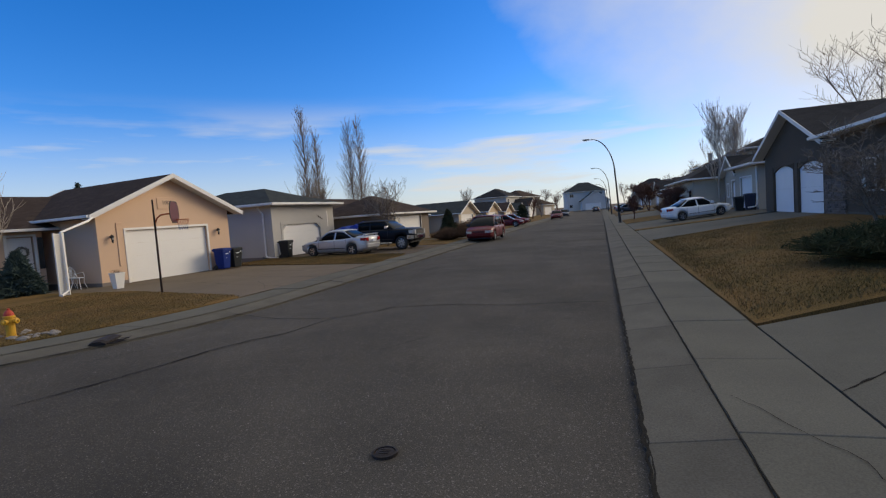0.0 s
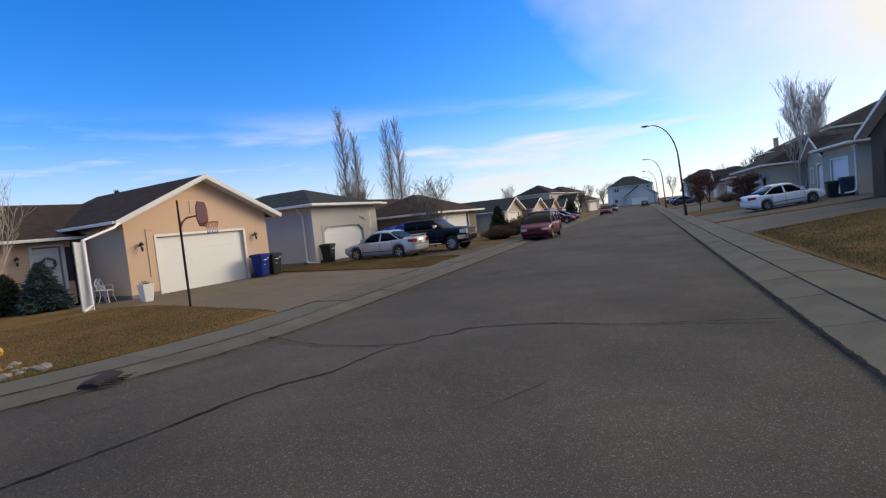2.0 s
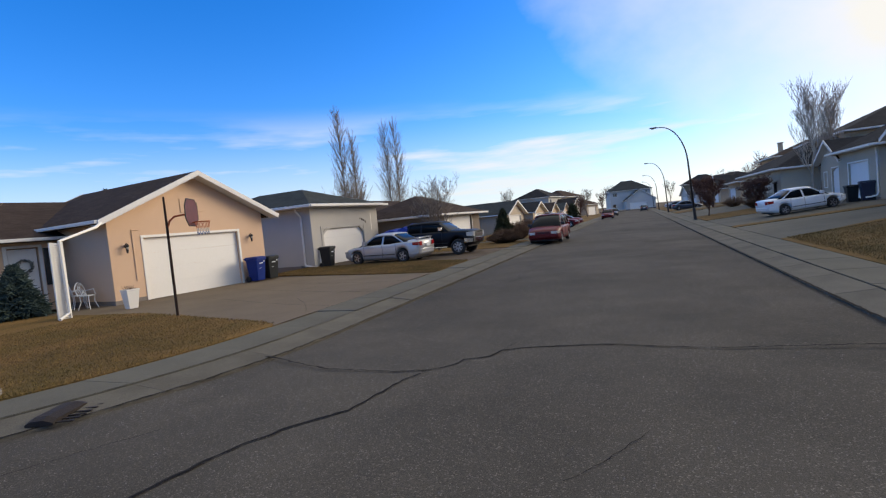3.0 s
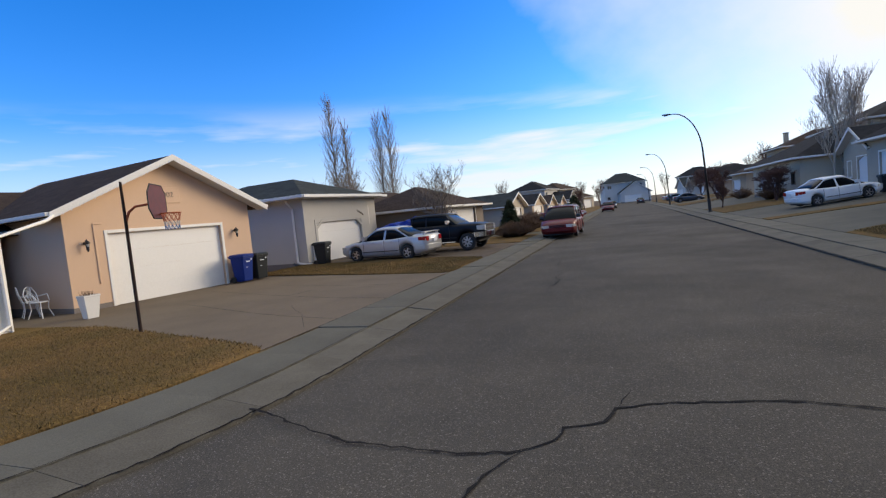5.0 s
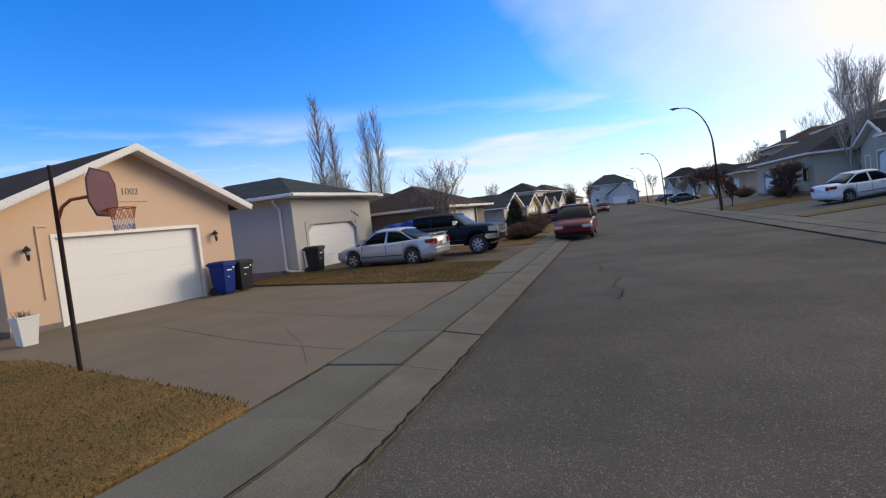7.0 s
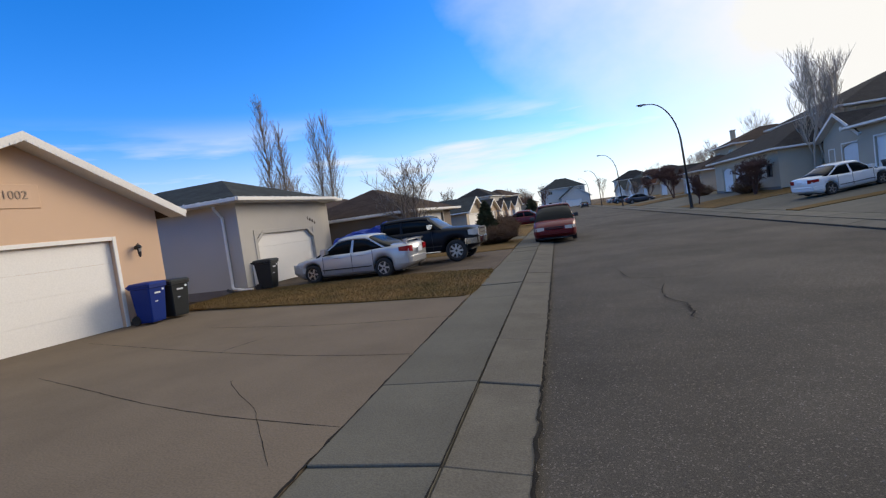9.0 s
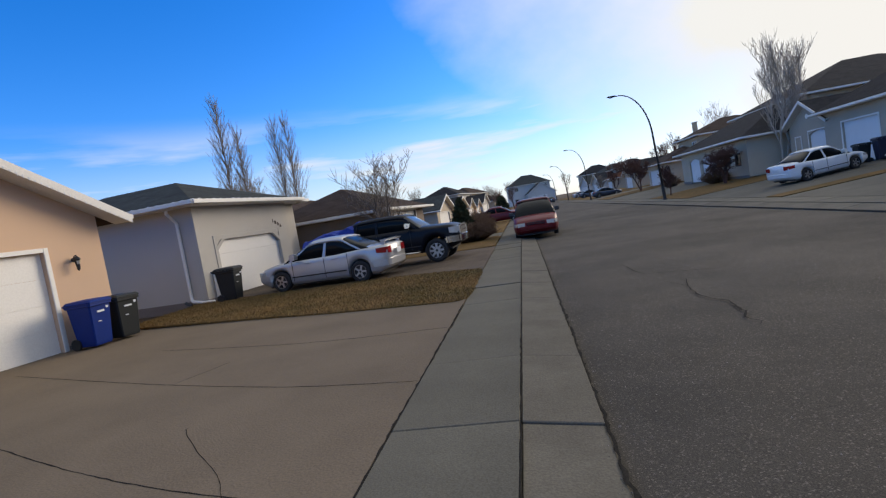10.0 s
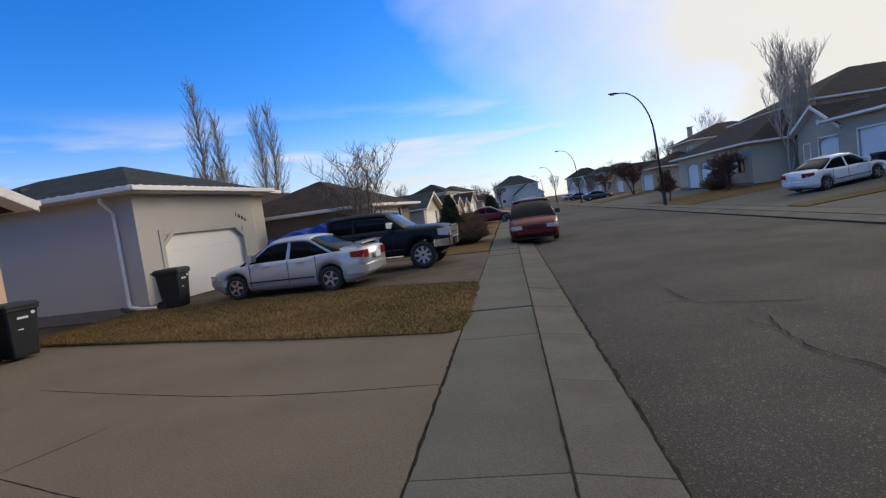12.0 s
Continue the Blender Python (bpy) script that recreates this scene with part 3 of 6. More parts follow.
DRIVE1 = [(SW_L - 0.01, 11.1), (SW_L - 0.01, 19.95), (-12.1, 20.5), (-14.7, 21.2), (-18.0, 22.05), (-20.0, 21.8), (-21.2, 13.0), (-15.4, 13.0), (-13.5, 12.4), (-11.3, 11.75)]
drive1 = flat_lot("driveway_peach_house", DRIVE1, 0.098, "drive", "broad tan concrete driveway with thin joints", "driveway")
b = new_bm()
for line in ([(-9.52, 15.6), (-10.28, 15.73), (-11.31, 15.97), (-13.3, 16.66), (-15.7, 17.62), (-17.6, 18.4)], [(-9.52, 17.8), (-11.8, 18.0), (-15.0, 18.9)], [(-9.52, 13.45), (-10.34, 13.66), (-11.28, 13.94), (-12.4, 14.36), (-13.77, 14.96), (-15.7, 15.8)],
             [(-11.65, 15.0), (-11.6, 14.89), (-11.16, 14.43), (-10.7, 14.0), (-10.47, 13.69), (-10.1, 13.2), (-9.8, 12.8)], [(-13.0, 16.6), (-12.7, 17.4)]):
    polyline_ribbon(b, smooth(line), 0.013 if len(line) != 7 else 0.006, 0.1, 0.004)
part("joint", b, "joint", drive1, "thin dark joints and cracks")
b = new_bm()
polyline_ribbon(b, [(SW_L + bend(11.0 + i * 0.5), 11.0 + i * 0.5) for i in range(18)], 0.026, 0.1, 0.009)
part("joint", b, "joint", drive1, "ragged dark joint along the sidewalk")

DRIVE2 = [(SW_L - 0.01, 23.6), (SW_L - 0.01, 31.0), (-18.2, 31.8), (-18.7, 25.0), (-12.9, 24.7), (-11.2, 24.4), (-10.2, 24.0)]


def rise_left(x, y=0.0):
    """The grey house's lot climbs a little from the sidewalk."""
    return 0.005 * max(0.0, min(9.0, SW_L - x))


flat_lot("driveway_grey_house", DRIVE2, lambda x, y: 0.1 + rise_left(x), "gravel", "stained brown gravelly driveway", "driveway")
LAWNS = []


def lawn(name, pts, z, label, climb_=None):
    """A turf sheet with a rounded edge and small bumps."""
    b = new_bm()
    xs_, ys_ = [p[0] for p in pts], [p[1] for p in pts]
    loop = rounded(pts, 0.35)
    f = b.faces.new([b.verts.new((x, y, z)) for x, y in loop])
    r = bmesh.ops.extrude_face_region(b, geom=[f])
    top = [e for e in r["geom"] if isinstance(e, bmesh.types.BMFace)][0]
    for v in top.verts:
        v.co.z += 0.035
    bmesh.ops.inset_individual(b, faces=[top], thickness=0.12, depth=0.025)
    if climb_:
        for v in b.verts:
            v.co.z += climb_(v.co.x)
    LAWNS.append((name, loop, z + 0.05))
    return solid(name, b, "lawn", label, "lawn")


lawn("lawn_peach_house", [(SW_L - 0.01 + bend(y), y) for y in (2.6, 3.4, 4.2, 5.0, 5.8, 6.6, 7.4, 8.2, 9.0, 9.8, 10.6)] + [(-9.46, 11.4), (-11.2, 11.95), (-13.4, 12.58), (-15.4, 13.15), (-18.6, 13.3), (-24.5, 13.4), (-28, 2.6)], 0.08, "dormant straw-coloured lawn beside the driveway")
lawn("lawn_between_driveways", [(-9.53, 19.74), (-9.45, 20.5), (-9.45, 22.2), (-9.51, 24.0), (-10.2, 24.2), (-11.2, 24.6), (-12.8, 24.95), (-17.0, 25.2), (-18.6, 25.3), (-18.5, 22.05), (-14.6, 21.05), (-12.1, 20.3)], 0.08, "patchy brown and green grass between two driveways", rise_left)
lawn("lawn_far_left", [(-9.53, 31.1), (-9.53, 37.2), (-17.0, 38.2), (-18.0, 31.9)], 0.08, "rough brown grass beyond the truck")
flat_lot("driveway_near_right", [(2.03, -8.0), (2.03, 7.5), (5.0, 9.1), (14.0, 12.6), (14.0, -8.0)], lambda x, y: 0.1 + 0.06 * (x - 2.03), "concrete", "pale concrete driveway with cracks", "driveway")
b = new_bm()
for line in ([(2.03, 4.95), (2.56, 5.44), (4.2, 6.9)], [(4.2, -2.0), (4.3, 8.2)]):
    polyline_ribbon(b, line, 0.03, 0.0, 0.008)
for v in b.verts:
    v.co.z += 0.104 + 0.06 * (v.co.x - 2.03)
ob = solid("driveway_joint", b, "joint", "thin dark joints in the concrete", "joint")


def climb(x, y):
    return rise_right(x)


def climbing_lot(name, y0, y1, mat, label, category, x1=13.0, lift=0.0, tip=0.0):
    """A strip of a lot that follows the slope up from the sidewalk."""
    y0, y1 = y0 * 1.035, y1 * 1.035
    b = new_bm()
    n = 10
    a, c = [], []
    for i in range(n + 1):
        x = SW_R + 0.02 + (x1 - SW_R) * i / n
        f = min(1.0, i / 2)
        a.append((x, y0 - tip * (1 - f), rise_right(x) + lift))
        c.append((x, y1 + tip * (1 - f), rise_right(x) + lift))
    va, vc = [b.verts.new(p) for p in a], [b.verts.new(p) for p in c]
    for i in range(n):
        b.faces.new((va[i], va[i + 1], vc[i + 1], vc[i]))
    r = bmesh.ops.extrude_face_region(b, geom=b.faces[:])
    for v in [e for e in r["geom"] if isinstance(e, bmesh.types.BMVert)]:
        v.co.z -= 0.25
    return solid(name, b, mat, label, category)


climbing_lot("driveway_dark_house", 23.4, 32.15, "concrete", "wide pale concrete driveway climbing to the dark house", "driveway")
climbing_lot("lawn_strip", 32.2, 33.4, "lawn", "narrow strip of brown grass between driveways", "lawn", 8.6, 0.03)
climbing_lot("driveway_white_house", 33.45, 43.45, "concrete", "concrete driveway of the pale gabled house", "driveway", 10.6)
climbing_lot("lawn_lamp", 43.5, 53.0, "lawn", "brown and green lawn round the street lamp", "lawn", 12.0, 0.02)
climbing_lot("driveway_far_right", 53.1, 72.5, "concrete", "concrete driveway of the cream bungalow", "driveway", 10.0)
climbing_lot("lawn_far_right", 72.6, 82.0, "lawn", "brown lawn down the street", "lawn", 11.0, 0.02)
climbing_lot("driveway_farther_right", 82.1, 88.0, "concrete", "concrete driveway down the street", "driveway", 10.0)
climbing_lot("lawn_farther_right", 88.1, 160.0, "lawn", "brown lawns at the far end of the street", "lawn", 12.0, 0.02)
lawn("lawn_far_left_street", [(-9.57, 40.5), (-9.57, 170.0), (-17.0, 170.0), (-17.0, 40.5)], 0.06, "brown lawns down the street")
flat_lot("driveway_bungalow", [(-9.55, 36.1), (-9.55, 40.4), (-17.0, 40.4), (-17.0, 37.1)], 0.09, "concrete", "concrete driveway of the low bungalow", "driveway")
b = new_bm()
rowsl = []
for i in range(13):
    x = 2.05 + (13.0 - 2.05) * i / 12
    ya = 7.65 + max(0.0, x - 2.05) * 0.54
    yb = 24.4 + min(3.0, (x - 2.05) * 0.6) if i else 24.2
    rowsl.append([(x, ya + (yb - ya) * j / 12, rise_right(x) + 0.04 + 0.02 * noise.noise((x, ya + j, 0)) - (0.04 if j in (0, 12) or i == 0 else 0)) for j in range(13)])
vv = [[b.verts.new(p) for p in r] for r in rowsl]
for i in range(12):
    for j in range(12):
        b.faces.new((vv[i][j], vv[i + 1][j], vv[i + 1][j + 1], vv[i][j + 1]))
r = bmesh.ops.extrude_face_region(b, geom=b.faces[:])
for v in [e for e in r["geom"] if isinstance(e, bmesh.types.BMVert)]:
    v.co.z -= 0.25
solid("lawn_dark_house", b, "lawn", "straw-brown lawn sloping up to the dark house", "lawn")

# ---- houses ----


def uv_plan(me, along):
    """Shingle courses run level: u along the eave, v up the slope."""
    layer = me.uv_layers.new(name="UVMap")
    for poly in me.polygons:
        n = poly.normal
        level = Vector((-n.y, n.x, 0))
        level = level.normalized() if level.length > 0.05 else Vector((1, 0, 0))
        up = n.cross(level)
        for li in poly.loop_indices:
            co = me.vertices[me.loops[li].vertex_index].co
            layer.data[li].uv = (co.dot(level), co.dot(up))


def wall_panel(bm, axis, pos, thick, a0, a1, z0, z1, holes=()):
    """A wall with real openings. axis 'x': it stands at x = pos and runs along y; its outer face is at pos."""
    cuts_a = sorted({a0, a1, *[h[0] for h in holes], *[h[1] for h in holes]})
    cuts_z = sorted({z0, z1, *[h[2] for h in holes], *[h[3] for h in holes]})
    for i in range(len(cuts_a) - 1):
        run = None
        for j in range(len(cuts_z) - 1):
            ca, cz = (cuts_a[i] + cuts_a[i + 1]) / 2, (cuts_z[j] + cuts_z[j + 1]) / 2
            if any(h[0] < ca < h[1] and h[2] < cz < h[3] for h in holes):
                if run:
                    emit(bm, axis, pos, thick, cuts_a[i], cuts_a[i + 1], *run)
                run = None
            else:
                run = (run[0] if run else cuts_z[j], cuts_z[j + 1])
        if run:
            emit(bm, axis, pos, thick, cuts_a[i], cuts_a[i + 1], *run)


def emit(bm, axis, pos, thick, a0, a1, z0, z1):
    if axis == "x":
        box(bm, min(pos, pos + thick), a0, z0, max(pos, pos + thick), a1, z1)
    else:
        box(bm, a0, min(pos, pos + thick), z0, a1, max(pos, pos + thick), z1)


def garage_door(parent, x, y0, y1, z0, z1, mat="white", rows=4, trim="white", trim_w=0.1, label=""):
    """A sectional door set back in its opening, with a trim round it."""
    door = thing_part("garage_door", parent, label)
    h = (z1 - z0) / rows
    for k in range(rows):
        b = new_bm()
        box(b, x - 0.16, y0 + 0.005, z0 + k * h + 0.0012, x - 0.11, y1 - 0.005, z0 + (k + 1) * h - 0.0012)
        part("panel", b, mat, door)
    b = new_bm()
    box(b, x - 0.1, y0 - trim_w, z0, x + 0.025, y0 - 0.002, z1 + trim_w, 0.006)
    box(b, x - 0.1, y1 + 0.002, z0, x + 0.025, y1 + trim_w, z1 + trim_w, 0.006)
    box(b, x - 0.1, y0 - 0.001, z1 + 0.002, x + 0.022, y1 + 0.001, z1 + trim_w, 0.006)
    part("door_trim", b, trim, door)
    return door


def thing_part(name, parent, label=""):
    ob = new(name)
    ob.empty_display_size = 0.1
    ob.parent = parent
    return tagged(ob, label)


def window_unit(parent, axis, pos, a0, a1, z0, z1, out_dir=1, mat="off_white", bars=1):
    """A framed pane in its opening."""
    w = thing_part("window", parent)
    b = new_bm()
    t, o = 0.07, 0.03 * out_dir
    for p0, p1, q0, q1 in ((a0, a0 + t, z0, z1), (a1 - t, a1, z0, z1), (a0 + t, a1 - t, z0, z0 + t), (a0 + t, a1 - t, z1 - t, z1)):
        emit(b, axis, pos - 0.1 * out_dir, 0.1 * out_dir + o, p0, p1, q0, q1)
    for k in range(1, bars):
        c = a0 + (a1 - a0) * k / bars
        emit(b, axis, pos - 0.08 * out_dir, 0.07 * out_dir, c - 0.025, c + 0.025, z0 + t, z1 - t)
    part("window_frame", b, mat, w)
    b = new_bm()
    emit(b, axis, pos - 0.09 * out_dir, 0.02 * out_dir, a0 + t, a1 - t, z0 + t, z1 - t)
    part("pane", b, "window", w)
    return w


def gutter_strip(bm, p, q, size=0.11):
    """A box gutter from p to q along x or y, open upward edge suggested by its lip."""
    (x0, y0, z0), (x1, y1, z1) = p, q
    if abs(x1 - x0) > abs(y1 - y0):
        box(bm, min(x0, x1), y0 - size / 2, z0 - size, max(x0, x1), y0 + size / 2, z0, 0.012)
    else:
        box(bm, x0 - size / 2, min(y0, y1), z0 - size, x0 + size / 2, max(y0, y1), z0, 0.012)


def gable_roof(parent, x0, x1, y0, y1, h, pitch, over, roof, trim, ridge="x", fascia=0.18, lights=False):
    """Two slopes with thickness, white rake boards and eave gutters. ridge: the axis along which the ridge runs."""
    sw = ridge == "y"

    def P(a, c, z):
        return (c, a, z) if sw else (a, c, z)
    a0, a1, c0, c1 = (y0, y1, x0, x1) if sw else (x0, x1, y0, y1)
    mid, half = (c0 + c1) / 2, (c1 - c0) / 2
    top = h + half * pitch
    drop = over * pitch
    t = 0.12
    for s in (-1, 1):
        e = mid + s * (half + over)
        b = new_bm()
        prism(b, [P(a0 - over, mid, top + t), P(a0 - over, e, h - drop + t), P(a0 - over, e, h - drop), P(a0 - over, mid, top)], Vector(P(a1 - a0 + 2 * over, 0, 0)))
        ob = part("roof", b, roof, parent)
        uv_plan(ob.data, None)
        b = new_bm()
        gutter_strip(b, P(a0 - over, e + s * 0.06, h - drop + t + 0.02), P(a1 + over, e + s * 0.06, h - drop + t + 0.02))
        part("gutter", b, trim, parent)
    for end, ea in ((-1, a0 - over), (1, a1 + over)):
        for s in (-1, 1):
            b = new_bm()
            e = mid + s * (half + over + 0.02)
            de = (half + over + 0.02) * pitch
            prism(b, [P(ea, mid, top + t + 0.02), P(ea, e, top + t + 0.02 - de), P(ea, e, top + t + 0.02 - de - fascia), P(ea, mid, top + t + 0.02 - fascia)], Vector(P(end * 0.04, 0, 0)))
            part("rake_board", b, trim, parent)
        for s in (-1, 1):
            b = new_bm()
            e = mid + s * (half + over)
            ei = ea - end * over
            prism(b, [P(ea, mid, top - 0.004), P(ea, e, h - drop - 0.004), P(ea, e, h - drop - 0.03), P(ea, mid, top - 0.03)], Vector(P(ei - ea, 0, 0)))
            part("soffit", b, trim, parent)
    return top


def hip_roof(parent, x0, x1, y0, y1, h, pitch, over, roof, trim, fascia=0.18):
    """A hipped roof over a rectangle, its eave boxed in with a white fascia and gutter."""
    X0, X1, Y0, Y1 = x0 - over, x1 + over, y0 - over, y1 + over
    w, d = X1 - X0, Y1 - Y0
    half = min(w, d) / 2
    z = h + 0.1
    top = z + half * pitch
    if w <= d:
        r0, r1 = ((X0 + X1) / 2, Y0 + half, top), ((X0 + X1) / 2, Y1 - half - 0.01, top)
    else:
        r0, r1 = (X0 + half, (Y0 + Y1) / 2, top), (X1 - half - 0.01, (Y0 + Y1) / 2, top)
    b = new_bm()
    c = [b.verts.new(p) for p in ((X0, Y0, z), (X1, Y0, z), (X1, Y1, z), (X0, Y1, z))]
    a, e = b.verts.new(r0), b.verts.new(r1)
    if w <= d:
        for f in ((c[0], c[1], a), (c[1], c[2], e, a), (c[2], c[3], e), (c[3], c[0], a, e)):
            b.faces.new(f)
    else:
        for f in ((c[0], c[1], e, a), (c[1], c[2], e), (c[2], c[3], a, e), (c[3], c[0], a)):
            b.faces.new(f)
    b.faces.new(c[::-1])
    ob = part("roof", b, roof, parent)
    uv_plan(ob.data, None)
    b = new_bm()
    box(b, X0, Y0, h - 0.02, X1, Y1, z - 0.004)
    part("soffit", b, trim, parent)
    b = new_bm()
    g = 0.06
    for p, q in (((X0 - g, Y0 - g, z + 0.03), (X1 + g, Y0 - g, z + 0.03)), ((X0 - g, Y1 + g, z + 0.03), (X1 + g, Y1 + g, z + 0.03)), ((X0 - g, Y0 - g, z + 0.03), (X0 - g, Y1 + g, z + 0.03)), ((X1 + g, Y0 - g, z + 0.03), (X1 + g, Y1 + g, z + 0.03))):
        gutter_strip(b, p, q, 0.13)
    part("gutter", b, trim, parent)
    return top


def boxes(parent, name, mat, *spans, bevel=0.0):
    """One part for each box."""
    for sp in spans:
        b = new_bm()
        box(b, *sp, bevel)
        part(name, b, mat, parent)


def weld(bm):
    """One connected shell out of touching pieces."""
    bmesh.ops.remove_doubles(bm, verts=bm.verts[:], dist=0.0005)


def block(parent, x0, x1, y0, y1, h, wall, z0=0.0, front=(), side0=(), side1=(), gable=None, pitch=0.4, base=True):
    """Four thick walls; front is the wall at x1. gable 'x' adds the triangles at both x ends, 'y' at both y ends."""
    t = 0.2
    b = new_bm()
    wall_panel(b, "x", x1, -t, y0, y1, z0, h, front)
    if gable == "x":
        prism(b, [(x1, y0, h), (x1, y1, h), (x1, (y0 + y1) / 2, h + (y1 - y0) / 2 * pitch)], (-t, 0, 0))
    weld(b)
    part("wall", b, wall, parent)
    b = new_bm()
    wall_panel(b, "x", x0, t, y0, y1, z0, h)
    if gable == "x":
        prism(b, [(x0, y0, h), (x0, y1, h), (x0, (y0 + y1) / 2, h + (y1 - y0) / 2 * pitch)], (t, 0, 0))
    part("wall", b, wall, parent)
    for pos, s, holes in ((y0, 1, side0), (y1, -1, side1)):
        b = new_bm()
        wall_panel(b, "y", pos, s * t, x0 + t + 0.002, x1 - t - 0.002, z0, h, holes)
        if gable == "y":
            prism(b, [(x0, pos, h), (x1, pos, h), ((x0 + x1) / 2, pos, h + (x1 - x0) / 2 * pitch)], (0, s * t, 0))
        weld(b)
        part("wall", b, wall, parent)


def downspout(parent, x, y, top, trim="white", kick=0.7, lean=0.35, side=-1, foot=0.18, thick=0.045):
    """A pipe with an offset under the eave and a long outlet at the ground."""
    b = new_bm()
    tube(b, [(x, y + side * lean, top), (x, y + side * lean, top - 0.1), (x, y, top - 0.42), (x, y, foot + 0.24), (x + 0.03, y + side * 0.04, foot + 0.13), (x + 0.12, y + side * 0.09, foot + 0.05), (x + kick * 0.6, y + side * 0.28, foot + 0.01), (x + kick, y + side * 0.3, foot)], thick, 8)
    part("downspout", b, trim, parent, "white downspout with a long outlet")


def wall_lantern(at, label="small black wall lantern with pale glass"):
    lamp = thing("wall_lantern", label, "wall lamp", at)
    b = new_bm()
    lathe(b, [(0.045, 0), (0.055, 0.02), (0.02, 0.03)], 10, (0, 0, 0.0), "x")
    tube(b, [(0.0, 0, 0), (0.06, 0, 0.08), (0.12, 0, 0.1), (0.13, 0, 0.06)], 0.012, 6)
    part("bracket", b, "black_metal", lamp)
    b = new_bm()
    lathe(b, [(0.035, -0.2), (0.055, -0.02), (0.075, 0.0), (0.05, 0.05), (0.01, 0.08)], 6, (0.13, 0, 0))
    lathe(b, [(0.008, -0.26), (0.035, -0.215), (0.037, -0.2)], 6, (0.13, 0, 0))
    part("cap", b, "black_metal", lamp)
    b = new_bm()
    lathe(b, [(0.03, -0.19), (0.05, -0.03)], 6, (0.135, 0, 0))
    part("glass", b, "lamp_glass", lamp)
    return lamp


FRONT1 = pose(-18.7, 18.13, 0.08, 0, 0, -7.6)      # peach garage front: x outward, y along the street


def peach_house():
    h = thing("house", "peach stucco bungalow with a brown roof and an attached garage", "house", FRONT1)
    gh, pitch = 2.98, 0.465
    block(h, -7.2, 0.0, -3.1, 3.46, gh, "peach", front=[(-1.92, 2.1, 0.0, 2.22)], gable="x", pitch=pitch)
    gable_roof(h, -7.2, 0.0, -3.1, 3.46, gh, pitch, 0.5, "roof_brown", "off_white", "x", 0.2)
    garage_door(h, 0.0, -1.92, 2.1, 0.0, 2.22, "white", 4, "white", 0.1, "plain white sectional garage door")
    boxes(h, "foundation", "foundation", (-7.48, -3.12, -0.1, 0.02, -2.04, 0.16), (-7.48, 2.22, -0.1, 0.02, 3.48, 0.12))
    # raised stucco pilasters and the number panel
    boxes(h, "stucco_band", "peach", (0.0, -2.32, 0.75, 0.03, -2.27, 2.5), (0.0, -2.32, 2.502, 0.03, -2.06, 2.55), bevel=0.008)
    b = new_bm()
    box(b, 0.0, -0.38, 3.08, 0.025, 0.6, 3.6, 0.01)
    plaque = part("number_panel", b, "peach", h)
    w_ = words("house_number", "1002", 0.26, "digits", h, pose(0.028, 0.11, 3.36, 90, 0, 90))
    b = new_bm()
    for k in range(70):
        y = -3.62 + k * 0.11
        z = gh + 0.12 + (3.28 - abs(y - 0.18)) * pitch - 0.18
        box(b, 0.545, y - 0.006, z + 0.03 - rnd(0.02, 0.07), 0.552, y + 0.006, z + 0.05)
    tagged(part("light_string", b, "label_white", h, "small icicle lights along the rake"), kind="stuff")
    # main wing, set back
    block(h, -11.4, -3.0, -16.0, -3.5, 2.6, "peach", front=[(-4.75, -3.85, 0.15, 2.25), (-6.4, -5.8, 1.0, 2.1)], gable="y", pitch=0.36)
    gable_roof(h, -11.4, -3.0, -16.0, 0.0, 2.6, 0.36, 0.5, "roof_brown", "off_white", "y", 0.18)
    door = thing_part("front_door", h, "white front door")
    b = new_bm()
    box(b, -3.12, -4.72, 0.16, -3.06, -3.88, 2.22, 0.01)
    part("leaf", b, "white", door)
    b = new_bm()
    box(b, -3.02, -4.87, 0.15, -2.97, -4.76, 2.34)
    box(b, -3.02, -3.84, 0.15, -2.97, -3.74, 2.34)
    box(b, -3.02, -4.755, 2.26, -2.97, -3.845, 2.34)
    part("door_trim", b, "white", door)
    window_unit(h, "x", -3.0, -6.4, -5.8, 1.0, 2.1, 1, "white")
    b = new_bm()
    box(b, -2.98, -3.72, 0.9, -2.94, -3.52, 2.2, 0.01)
    part("sidelight", b, "window", h, "narrow dark sidelight")
    b = new_bm()
    box(b, -3.0, -16.0, -0.1, -2.98, -4.9, 0.15)
    part("foundation", b, "foundation", h)
    for x, z in ((-5.6, 3.5), (-6.4, 3.75)):
        b = new_bm()
        lathe(b, [(0.06, -0.3), (0.06, 0.12), (0.09, 0.14), (0.02, 0.2)], 8, (x, -7.0 + x * 0.1, z))
        part("roof_vent", b, "off_white", h)
    return h


peach = peach_house()
for y in (-2.6, 2.68):
    wall_lantern(FRONT1 @ pose(0.03, y, 1.98))
wall_lantern(FRONT1 @ pose(-2.97, -5.3, 1.9))

post = thing("lattice_post", "white lattice downspout cover at the entry corner", "post", FRONT1 @ pose(1.65, -5.4, 0.03))
for y in (-0.16, 0.14):
    boxes(post, "stile", "white", (-0.02, y, 0.0, 0.05, y + 0.04, 2.2), bevel=0.005)
b = new_bm()
for k in range(30):
    z = 0.05 + k * 0.07
    prism(b, [(0.0, -0.12, z), (0.0, -0.12, z + 0.035), (0.0, 0.14, z + 0.125), (0.0, 0.14, z + 0.09)], (0.012, 0, 0))
    prism(b, [(0.015, -0.12, z + 0.09), (0.015, -0.12, z + 0.125), (0.015, 0.14, z + 0.035), (0.015, 0.14, z)], (0.012, 0, 0))
